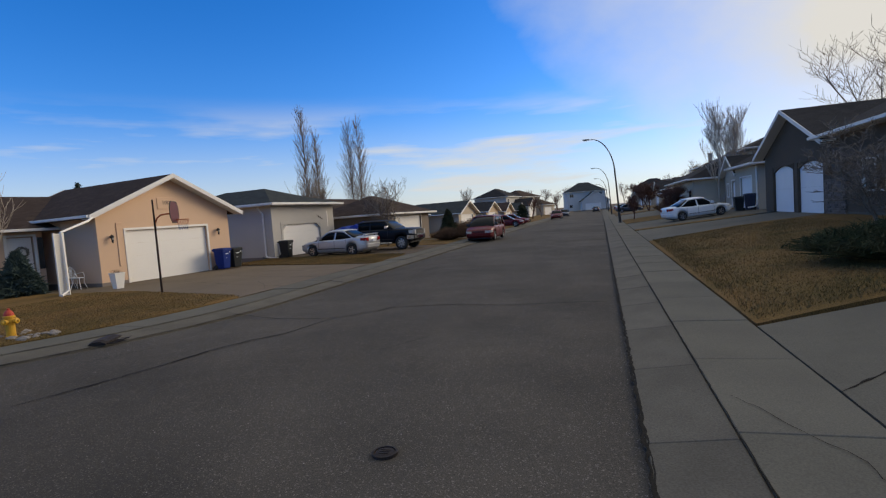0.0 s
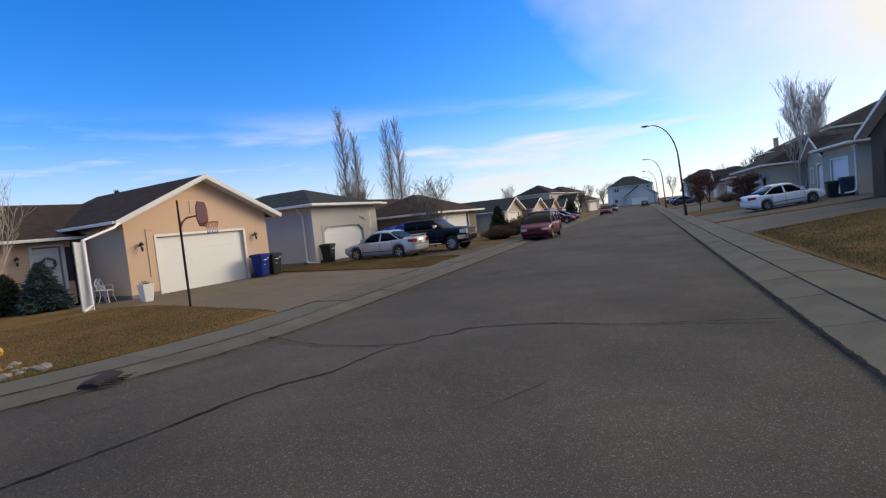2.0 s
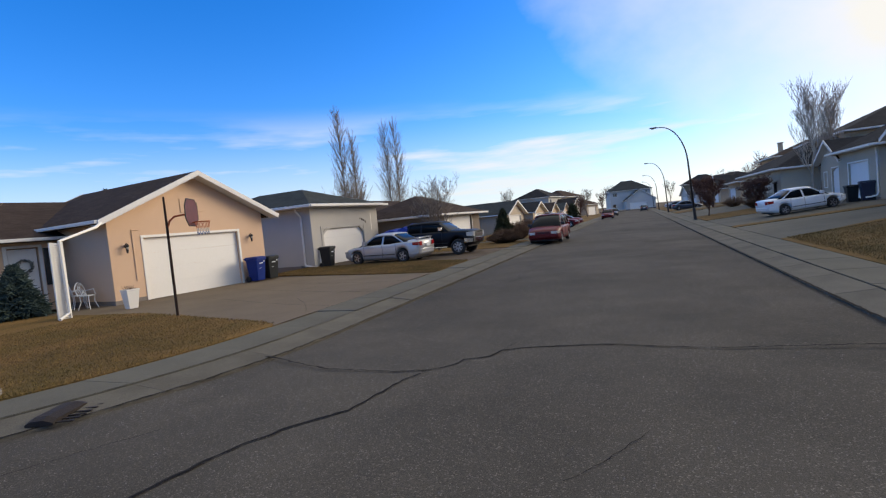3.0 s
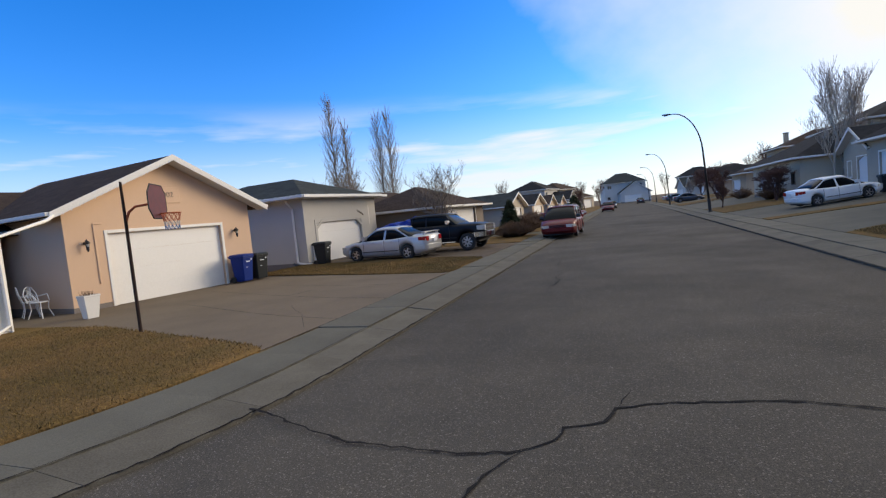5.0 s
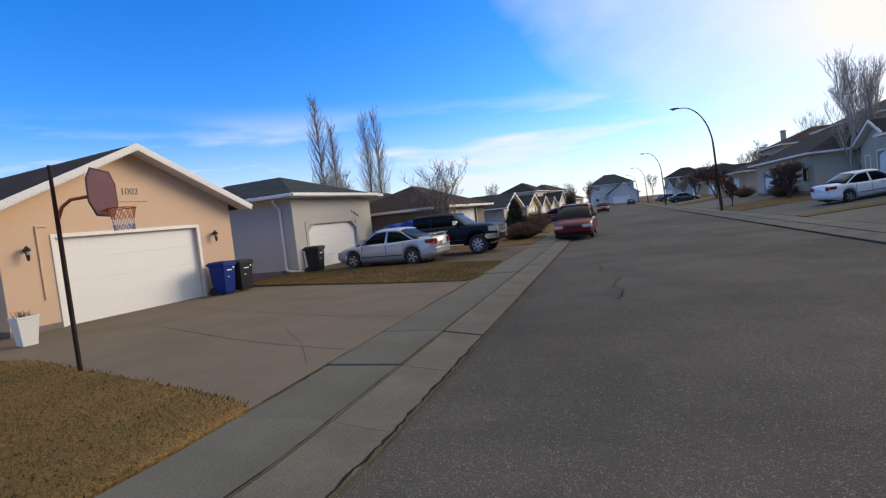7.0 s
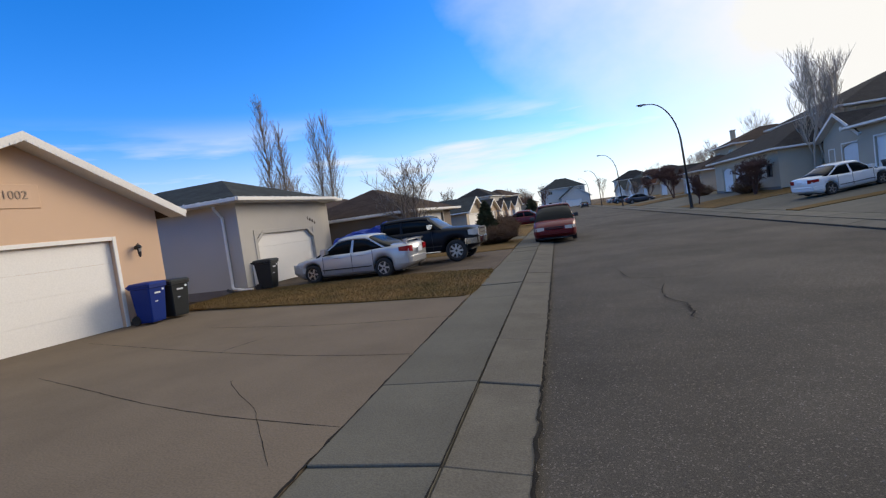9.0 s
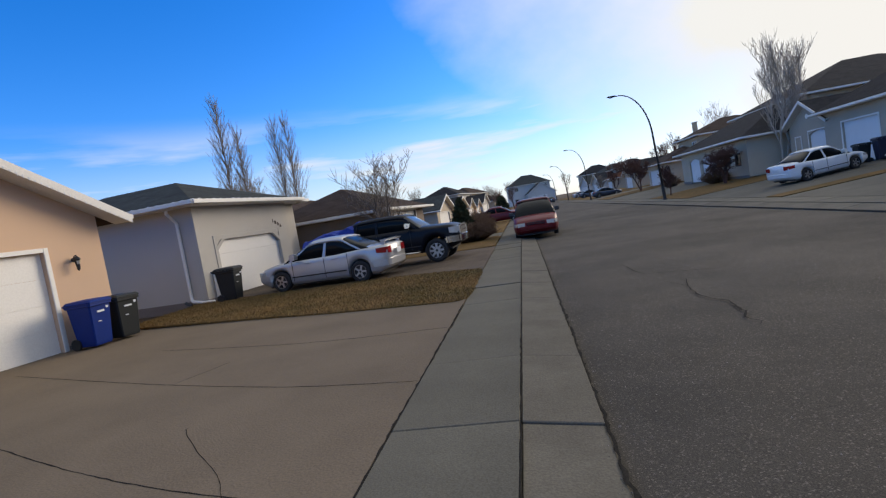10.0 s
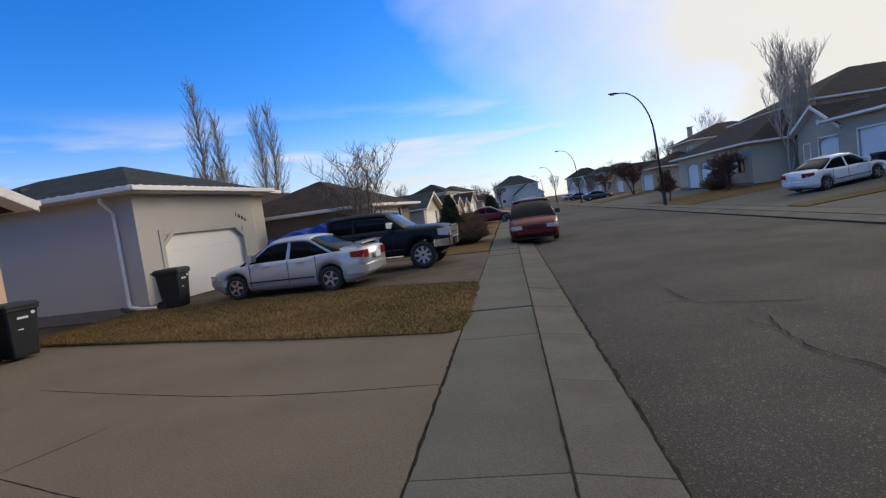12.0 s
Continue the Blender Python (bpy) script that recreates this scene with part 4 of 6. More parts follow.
tagged(part("lattice", b, "white", post), kind="stuff")
boxes(post, "board", "white", (-0.016, -0.12, 0.02, -0.004, 0.14, 2.18), (-0.26, 0.184, 0.0, -0.02, 0.2, 2.2))
b = new_bm()
tube(b, [(-1.1, 1.85, 2.75), (-0.9, 1.6, 2.62), (0.03, 0.1, 2.22), (0.1, 0.1, 0.2), (0.3, -0.25, 0.06)], 0.045, 6)
part("downspout", b, "white", post)

wreath = thing("wreath", "round dried wreath hanging on the front door", "wreath", FRONT1 @ pose(-3.02, -4.3, 1.62))
b = new_bm()
for k in range(60):
    a = k / 60 * math.tau
    r = 0.21 + rnd(-0.03, 0.03)
    tube(b, [(0.02, r * math.cos(a), r * math.sin(a)), (0.05 + rnd(0, 0.04), (r + rnd(-0.06, 0.08)) * math.cos(a + 0.3), (r + rnd(-0.06, 0.08)) * math.sin(a + 0.3))], [0.035, 0.01], 4)
part("ring", b, "wreath", wreath)

FRONT2 = pose(-18.55, 26.88, 0.15, 0, 0, -5.3)


def grey_house():
    h = thing("house", "grey stucco bungalow with a hipped charcoal roof and garage", "house", FRONT2)
    block(h, -9.0, 0.0, -1.1, 4.45, 3.15, "grey_stucco", front=[(-0.2, 3.6, 0.0, 1.95)], side0=[(-7.2, -6.4, 0.15, 2.1)])
    hip_roof(h, -9.0, 0.0, -1.1, 4.45, 3.15, 0.36, 0.55, "roof_grey", "off_white")
    garage_door(h, 0.0, -0.2, 3.6, 0.0, 1.95, "white", 4, "grey_stucco", 0.16, "white sectional garage door with clipped upper corners")
    for s, yy in ((1, -0.2), (-1, 3.6)):
        b = new_bm()
        prism(b, [(-0.105, yy, 1.95), (-0.105, yy + s * 0.42, 1.95), (-0.105, yy, 1.63)], (0.1, 0, 0))
        prism(b, [(0.0, yy - s * 0.02, 1.61), (0.0, yy + s * 0.44, 1.97), (0.0, yy + s * 0.36, 2.07), (0.0, yy - s * 0.1, 1.69)], (0.03, 0, 0))
        part("corner_block", b, "grey_stucco", h)
    boxes(h, "foundation", "foundation", (-8.98, -1.12, -0.25, 0.02, -0.38, 0.07), (-8.98, 3.78, -0.25, 0.02, 4.47, 0.07))
    b = new_bm()
    box(b, 0.0, -1.1, 3.06, 0.03, 4.45, 3.14, 0.01)
    part("frieze", b, "grey_stucco", h)
    for k, d in enumerate("1006"):
        words("house_number", d, 0.2, "wood_dark", h, pose(0.006, 3.35 + k * 0.17, 2.42 - k * 0.07, 90, 0, 90))
    # main wing beyond the garage
    block(h, -12.0, -0.6, 4.5, 6.1, 3.15, "grey_stucco", front=[(4.75, 5.35, 1.65, 2.75)])
    hip_roof(h, -12.0, -0.6, 4.5, 6.1, 3.18, 0.36, 0.5, "roof_grey", "off_white")
    window_unit(h, "x", -0.6, 4.75, 5.35, 1.65, 2.75, 1, "white")
    b = new_bm()
    box(b, -7.18, -1.02, 0.15, -6.42, -0.97, 2.08, 0.01)
    part("side_door", b, "white", h, "white side door")
    downspout(h, -0.6, -1.16, 3.1, "white", 1.1, 0.35, -1, 0.03, 0.052)
    b = new_bm()
    tube(b, [(-0.72, -1.3, 0.06), (-0.5, -1.42, 0.02), (-0.3, -1.5, -0.02)], 0.06, 7)
    part("drain_extension", b, "black_metal", h, "black drain pipe stub")
    b = new_bm()
    wire = random.Random(61)
    for p, q in (((0.63, -1.7, 3.3), (0.63, 5.0, 3.3)), ((-9.4, -1.73, 3.3), (0.6, -1.73, 3.3))):
        p, q = Vector(p), Vector(q)
        n = int((q - p).length / 0.16)
        run = [p.lerp(q, k / n) + Vector((0, 0, -0.035 * (k % 2) + wire.uniform(-0.012, 0.012))) for k in range(n + 1)]
        tube(b, run, 0.007, 4, False)
        for v in run:
            tube(b, [v, v + Vector((0, 0, -wire.uniform(0.035, 0.06)))], [0.013, 0.007], 4)
    tagged(part("light_string", b, "label_white", h, "small festive lights along the eave"), kind="stuff")
    b = new_bm()
    box(b, 0.02, -0.72, 0.02, 0.2, -0.57, 0.95, 0.01)
    part("pipe_cover", b, "white", h)
    for x, y in ((-5.6, 0.2), (-6.4, 0.3)):
        boxes(h, "roof_vent", "black_metal", (x, y, 3.75, x + 0.3, y + 0.3, 4.05), bevel=0.02)
    return h


grey_house()


def street_house(at, label, wall, roof, width, depth, height, style="gable", pitch=0.42, doors=((0.6, 3.2),), trim="off_white", storey2=None, chimney=False, door_mat="white", wing=0.0, arch=False):
    """A house on a lot: garage block towards the street, main block behind, roofs, garage doors, windows."""
    h = thing("house", label, "house", at)
    holes = [(a, b_, 0.0, 2.1) for a, b_ in doors]
    block(h, -6.5, 0.0, 0.0, width, height, wall, front=holes, gable="x" if style == "gable" else None, pitch=pitch)
    if style == "gable":
        gable_roof(h, -6.5, 0.0, 0.0, width, height, pitch, 0.45, roof, trim, "x", 0.18)
    else:
        hip_roof(h, -6.5, 0.0, 0.0, width, height, pitch, 0.5, roof, trim)
    for a, b_ in doors:
        garage_door(h, 0.0, a, b_, 0.0, 2.1, door_mat, 4, trim, 0.09)
    if arch:
        b = new_bm()
        for a, b_ in doors:
            n = 8
            top = [(-0.107, a + (b_ - a) * k / n, 2.1 - 0.3 * (2 * k / n - 1) ** 2) for k in range(n + 1)]
            for s in (0, 1):
                run = top[: n // 2 + 1] if s == 0 else top[n // 2:]
                corner = (-0.107, a, 2.1) if s == 0 else (-0.107, b_, 2.1)
                prism(b, [corner] + (run[::-1] if s == 0 else run), (0.09, 0, 0))
        part("arch_corner", b, wall, h)
    ends = [0.0] + [v for d_ in doors for v in (d_[0] - 0.1, d_[1] + 0.1)] + [width]
    for a, b_ in zip(ends[::2], ends[1::2]):
        if b_ - a > 0.05:
            boxes(h, "foundation", "foundation", (-0.1, a, -0.3, 0.02, b_, 0.14))
    d2 = depth
    y0, y1 = (-wing if wing > 0 else 0.3), width + (-0.3 if wing >= 0 else -wing)
    hh = storey2 or height
    block(h, -6.5 - d2, -4.2, y0, y1, hh, wall, front=[(y0 + 0.6, y0 + 1.7, 1.0, 2.1)] + ([(y0 + 0.8, y0 + 2.2, hh - 1.7, hh - 0.5), (y1 - 2.6, y1 - 1.0, hh - 1.7, hh - 0.5)] if storey2 else []))
    hip_roof(h, -6.5 - d2, -4.2, y0, y1, hh, pitch * 0.9, 0.5, roof, trim)
    window_unit(h, "x", -4.2, y0 + 0.6, y0 + 1.7, 1.0, 2.1, 1, trim)
    if storey2:
        window_unit(h, "x", -4.2, y0 + 0.8, y0 + 2.2, hh - 1.7, hh - 0.5, 1, trim, 2)
        window_unit(h, "x", -4.2, y1 - 2.6, y1 - 1.0, hh - 1.7, hh - 0.5, 1, trim, 2)
    if chimney:
        b = new_bm()
        box(b, -6.5, y0 + 0.9, hh, -6.0, y0 + 1.5, hh + 2.2, 0.03)
        box(b, -6.57, y0 + 0.83, hh + 2.2, -5.93, y0 + 1.57, hh + 2.3, 0.02)
        part("chimney", b, wall, h)
    return h


def left_at(x, y, rz=-4.7, z=0.1):
    return pose(x, y * 1.035, z, 0, 0, rz)


def right_at(x, y, rz=180.0, z=0.7):
    return pose(x, y * 1.035, z, 0, 0, rz)

# houses down the left side
street_house(left_at(-14.9, 33.2), "low bungalow with a wide brown roof behind a bare tree", "shaded_stucco", "roof_brown", 7.5, 6, 2.2, "hip", 0.42, ((1.2, 5.9),), wing=-6.0)
street_house(left_at(-16.3, 57.0, -4.7, -0.25), "pale bungalow with a gabled garage", "cream_stucco", "roof_grey", 6.5, 6, 2.4, "gable", 0.42, ((0.9, 5.3),), wing=5.0)
street_house(left_at(-16.5, 73.0, -4.7, -0.25), "tan bungalow with a gabled garage", "tan_stucco", "roof_black", 6.5, 6, 2.4, "gable", 0.42, ((0.9, 5.3),), wing=5.0)
street_house(left_at(-16.8, 89.0, -3, -0.4), "cream house with a gabled garage", "tan_stucco", "roof_brown", 6.5, 6, 2.4, "gable", 0.45, ((0.9, 5.3),), wing=5.0)
street_house(left_at(-17, 105.0, -3, -0.4), "peach house far down the street", "peach", "roof_grey", 6.5, 6, 2.4, "gable", 0.45, ((0.9, 5.3),), wing=5.0)
street_house(left_at(-17.0, 122.0, -8), "two-storey house far down the street", "grey_stucco", "roof_black", 7, 6, 2.7, "gable", 0.55, ((0.9, 5.3),), wing=4.0, storey2=5.3)
street_house(left_at(-15.0, 137.0, -20), "brown two-storey house near the bend", "cream_stucco", "roof_brown", 7, 6, 2.7, "hip", 0.5, ((0.9, 5.3),), wing=4.0, storey2=5.3)
# the house that closes the street
street_house(pose(-6.0, 176.0, 0.3, 0, 0, -78), "white two-storey house closing the end of the street", "pale_siding", "roof_grey", 9, 7, 3.0, "gable", 0.7, ((1.2, 6.2),), wing=4.0, storey2=6.2)
street_house(pose(14.0, 176.0, 0.3, 0, 0, -98), "pale two-storey house beside the end house", "pale_siding", "roof_black", 8, 7, 3.0, "gable", 0.6, ((1.2, 6.2),), wing=4.0, storey2=6.0)


# houses on the right side: they face -x, their y runs back towards the start
def arch_corners(h, x, a, b_, top, drop, wall):
    """Two wall pieces that round off the head of a door."""
    n = 8
    curve = [(x, a + (b_ - a) * k / n, top - drop * (2 * k / n - 1) ** 2) for k in range(n + 1)]
    for corner, run in (((x, a, top), curve[: n // 2 + 1][::-1]), ((x, b_, top), curve[n // 2:])):
        b = new_bm()
        prism(b, [corner] + run, (0.09, 0, 0))
        part("arch_corner", b, wall, h)


def dark_house():
    h = thing("house", "dark brown stucco house with two arched white garage doors", "house", pose(9.7, 35.4, 0.72, 0, 0, 180))
    doors = ((1.5, 4.75), (5.35, 8.5))
    block(h, -8.0, 0.0, 0.0, 9.2, 3.3, "brown_stucco", front=[(a, c_, 0.0, 2.5) for a, c_ in doors], gable="x", pitch=0.42)
    gable_roof(h, -8.0, 0.0, 0.0, 9.2, 3.3, 0.42, 0.5, "roof_black", "off_white", "x", 0.2)
    for a, c_ in doors:
        garage_door(h, 0.0, a, c_, 0.0, 2.5, "shaded_door", 4, "brown_stucco", 0.06, "white single garage door with a curved head")
        arch_corners(h, -0.107, a, c_, 2.5, 0.3, "brown_stucco")
    # ledge stone around the corner pier, piece by piece
    pier = thing_part("stone_pier", h, "grey ledge stone facing")
    z = 0.0
    while z < 1.5:
        y = 8.7
        hh = rnd(0.07, 0.13)
        while y < 10.6:
            w_ = rnd(0.2, 0.5)
            b = new_bm()
            box(b, 0.0, y, z, rnd(0.05, 0.09), min(y + w_, 10.75) - 0.012, z + hh - 0.01, 0.008)
            part("stone", b, "stone", pier)
            y += w_
        z += hh
    # long wing beside the lawn
    block(h, -14.0, -0.02, 9.22, 22.0, 3.3, "brown_stucco", front=[(12.0, 13.8, 0.9, 2.2), (16, 18.5, 0.9, 2.2)])
    hip_roof(h, -14.0, -0.02, 9.22, 22.0, 3.32, 0.5, 0.55, "roof_black", "off_white")
    window_unit(h, "x", -0.02, 12.0, 13.8, 0.9, 2.2, 1, "white", 2)
    window_unit(h, "x", -0.02, 16, 18.5, 0.9, 2.2, 1, "white", 2)
    boxes(h, "foundation", "concrete", (-0.1, 8.6, -0.3, 0.02, 9.2, 0.0), (-0.12, 9.3, -0.3, 0.0, 21.9, 0.12))
    return h


dark_house()


def white_gable_house():
    h = thing("house", "pale stucco house with a steep entry gable and two garage doors", "house", pose(10.5, 49.8, 0.75, 0, 0, 180))
    block(h, -7.0, 0.0, 0.1, 4.7, 2.85, "pale_stucco", front=[(2.35, 4.5, 0.0, 2.25)], gable="x", pitch=0.58)
    gable_roof(h, -7.0, 0.0, 0.1, 4.7, 2.85, 0.58, 0.4, "roof_black", "off_white", "x", 0.2)
    garage_door(h, 0.0, 2.35, 4.5, 0.0, 2.25, "shaded_door", 4, "white", 0.08, "white single garage door with a curved head")
    arch_corners(h, -0.107, 2.35, 4.5, 2.25, 0.25, "pale_stucco")
    block(h, -7.0, 0.3, 4.72, 10.9, 3.05, "pale_stucco", front=[(6.4, 9.4, 0.0, 2.3)])
    hip_roof(h, -7.0, 0.3, 4.72, 10.9, 3.05, 0.55, 0.5, "roof_black", "off_white")
    garage_door(h, 0.3, 6.4, 9.4, 0.0, 2.3, "shaded_door", 4, "white", 0.1)
    # upper storey with a small front gable
    block(h, -16.0, -4.5, 1.5, 10.5, 4.3, "pale_stucco", front=[(3.4, 4.6, 3.15, 4.0)])
    hip_roof(h, -16.0, -4.5, 1.5, 10.5, 4.3, 0.42, 0.5, "roof_black", "off_white")
    block(h, -8.5, -4.0, 4.6, 7.6, 4.35, "pale_stucco", z0=3.0, gable="x", pitch=0.6)
    gable_roof(h, -8.5, -4.0, 4.6, 7.6, 4.35, 0.6, 0.3, "roof_black", "off_white", "x", 0.16)
    window_unit(h, "x", -4.5, 3.4, 4.6, 3.15, 4.0, 1, "white", 2)
    boxes(h, "foundation", "foundation", (-0.1, 0.1, -0.4, 0.02, 2.25, 0.14), (0.2, 4.74, -0.4, 0.32, 6.28, 0.14), (0.2, 9.52, -0.4, 0.32, 10.88, 0.14))
    window_unit(h, "x", 0.0, 0.7, 1.5, 0.9, 2.1, 1, "white")
    b = new_bm()
    lathe(b, [(0.16, 0.0), (0.16, 0.03)], 14, (0.0, 2.4, 3.25), "x")
    part("gable_vent", b, "white", h)
    downspout(h, 0.36, 10.8, 2.95, "white", 0.5, 0.1)
    return h


white_gable_house()


def cream_house():
    h = thing("house", "cream house with two arched garage doors and a black hipped roof", "house", pose(8.1, 66.35, 0.68, 0, 0, 180))
    doors = ((2.95, 5.7), (6.2, 8.95))
    block(h, -9.0, 0.0, 0.6, 15.6, 2.75, "cream_stucco", front=[(a, c_, 0.0, 2.15) for a, c_ in doors] + [(13.4, 14.4, 0.85, 1.85)])
    hip_roof(h, -9.0, 0.0, 0.6, 15.6, 2.75, 0.48, 0.55, "roof_black", "off_white")
    for a, c_ in doors:
        garage_door(h, 0.0, a, c_, 0.0, 2.15, "shaded_door", 4, "cream_stucco", 0.08, "white single garage door with a curved head")
        arch_corners(h, -0.107, a, c_, 2.15, 0.28, "cream_stucco")
    window_unit(h, "x", 0.0, 13.4, 14.4, 0.85, 1.85, 1, "wood_dark")
    block(h, -20.0, -5.3, 1.4, 13.5, 5.2, "cream_stucco", front=[(2.2, 3.6, 3.7, 4.8), (7.5, 9.2, 3.7, 4.8)])
    hip_roof(h, -20.0, -5.3, 1.4, 13.5, 5.2, 0.42, 0.6, "roof_black", "off_white")
    window_unit(h, "x", -5.3, 2.2, 3.6, 3.7, 4.8, 1, "white", 2)
    window_unit(h, "x", -5.3, 7.5, 9.2, 3.7, 4.8, 1, "white", 2)
    boxes(h, "foundation", "foundation", (-0.1, 0.6, -0.4, 0.02, 2.84, 0.12), (-0.1, 9.06, -0.4, 0.02, 15.58, 0.12))
    return h


cream_house()


def unseen_shade_house():
    """An added house beside the first driveway, just outside the walk's view, to shade the street."""
    h = thing("house", "unseen tan stucco house added by the first driveway to shade the street", "house", pose(11.0, 12.0, 0.6, 0, 0, 180))
    block(h, -9.0, 0.0, 0.0, 17.0, 5.0, "tan_stucco", z0=-0.2, front=[(2.0, 6.8, 0.0, 2.2)])
    hip_roof(h, -9.0, 0.0, 0.0, 17.0, 5.0, 0.5, 0.5, "roof_brown", "off_white")
    garage_door(h, 0.0, 2.0, 6.8, 0.0, 2.2, "white", 4, "off_white", 0.1)
    return h


unseen_shade_house()


street_house(right_at(9.6, 83.0, 180, 0.5), "two-storey house with a dark brown roof and chimney", "tan_stucco", "roof_brown", 9.0, 8, 2.8, "hip", 0.45, ((0.7, 5.5),), storey2=5.4, chimney=True, door_mat="shaded_door")
street_house(right_at(10.0, 101.0, 180, 0.4), "tan house with a dark roof", "tan_stucco", "roof_black", 8.0, 7, 2.7, "gable", 0.5, ((0.7, 5.5),), door_mat="shaded_door", chimney=True)
street_house(right_at(10.5, 122.0, 180, 0.3), "brown house farther down the street", "tan_stucco", "roof_red", 8.0, 7, 2.7, "hip", 0.5, ((0.7, 5.5),), door_mat="shaded_door")
street_house(right_at(10.0, 140.0, 184, 0.3), "grey house near the bend", "grey_stucco", "roof_black", 8.0, 7, 2.8, "gable", 0.5, ((0.7, 5.5),), storey2=5.0, door_mat="shaded_door")
street_house(right_at(9.0, 157.0, 190, 0.3), "pale house at the bend", "pale_siding", "roof_grey", 8.0, 7, 2.8, "gable", 0.6, ((0.7, 5.5),), storey2=5.0)


# ---- street lamps ----
def street_lamp(x, y):
    lamp = thing("street_lamp", "tall dark steel street lamp with a curved arm over the road", "street lamp", pose(x, y, 0.1, 0, -3.0, 0) @ Matrix.Scale(1.045, 4), "street lamps")
    b = new_bm()
    lathe(b, [(0.16, 0), (0.16, 0.05), (0.11, 0.07), (0.11, 0.9), (0.085, 0.95)], 12)
    part("base", b, "pole", lamp)
    b = new_bm()
    pts = [(0, 0, 0.9), (0, 0, 4.6)]
    for k in range(1, 11):
        a = k / 10 * 1.5
        pts.append((-1.75 * (1 - math.cos(a)), 0, 4.6 + 2.9 * math.sin(a)))
    pts.append((-1.95, 0, 7.5))
    tube(b, pts, [0.08] + [0.065] + [0.055 - 0.0025 * k for k in range(10)] + [0.03], 8)
    part("mast", b, "pole", lamp, smooth=True)
    b = new_bm()
    loft(b, [[(-1.8 - t * 0.62, w * math.cos(k / 8 * math.tau), 7.52 + 0.05 * t + hh * math.sin(k / 8 * math.tau)) for k in range(8)] for t, w, hh in ((0, 0.04, 0.03), (0.15, 0.1, 0.05), (0.5, 0.14, 0.06), (0.85, 0.12, 0.05), (1, 0.04, 0.02))])
    part("luminaire", b, "pole", lamp, smooth=True)
    b = new_bm()
    loft(b, [[(-2.0 - t * 0.3, w * math.cos(k / 8 * math.tau), 7.49 + hh * math.sin(k / 8 * math.tau)) for k in range(8)] for t, w, hh in ((0, 0.03, 0.02), (0.3, 0.1, 0.05), (0.7, 0.1, 0.05), (1, 0.03, 0.02))])
    part("lens", b, "lamp_glass", lamp, smooth=True)
    return lamp


for x, y in ((1.68, 48.9), (1.7, 88.0), (1.7, 124.0), (1.7, 160.0)):
    street_lamp(x, y)

# ---- vehicles: x forward, y left, wheels on z = 0 ----


def lerp_table(table, x):
    if x <= table[0][0]:
        return table[0][1]
    for (xa, a), (xb, b_) in zip(table, table[1:]):
        if x <= xb:
            t = (x - xa) / (xb - xa)
            return a + (b_ - a) * t
    return table[-1][1]


WHEELS = {}


def wheel(parent, x, y, r, width, spokes, rim="alloy"):
    """Tyre, rim and spokes; the outer side faces away from the middle."""
    w = thing_part("wheel", parent)
    w.matrix_basis = pose(x, y, r, 0, 0, 0 if y < 0 else 180)
    key = (r, width, spokes, rim)
    if key not in WHEELS:
        b = new_bm()
        hw = width / 2
        lathe(b, [(r * 0.62, hw * 0.9), (r * 0.62, -hw), (r * 0.9, -hw), (r * 0.985, -hw * 0.7), (r, 0), (r * 0.985, hw * 0.7), (r * 0.9, hw), (r * 0.62, hw * 0.9)], 24, (0, 0, 0), "y", False)
        tyre = mesh_of("tyre", b, "tyre", True)
        b = new_bm()
        lathe(b, [(r * 0.66, -hw * 0.92), (r * 0.6, -hw * 0.95), (r * 0.56, -hw * 0.5), (r * 0.15, -hw * 0.45), (r * 0.14, -hw * 0.88), (r * 0.05, -hw * 0.93), (r * 0.01, -hw * 0.93)], 24, (0, 0, 0), "y", False)
        disc = mesh_of("rim", b, "black_trim", False)
        b = new_bm()
        lathe(b, [(r * 0.67, -hw * 0.98), (r * 0.6, -hw * 1.0), (r * 0.58, -hw * 0.7), (r * 0.66, -hw * 0.6)], 24, (0, 0, 0), "y", False)
        for k in range(spokes):
            a = k / spokes * math.tau
            c, s = math.cos(a), math.sin(a)
            u, wv = Vector((c, 0, s)), Vector((-s, 0, c))
            p = [u * r * 0.1 + wv * r * 0.09, u * r * 0.62 + wv * r * 0.07, u * r * 0.62 - wv * r * 0.07, u * r * 0.1 - wv * r * 0.09]
            prism(b, [q + Vector((0, -hw * 0.9, 0)) for q in p], (0, hw * 0.35, 0))
        spoke = mesh_of("spokes", b, rim, False)
        WHEELS[key] = (tyre, disc, spoke)
    for nm, me in zip(("tyre", "hub", "rim"), WHEELS[key]):
        share(nm, me, w, Matrix())
    return w


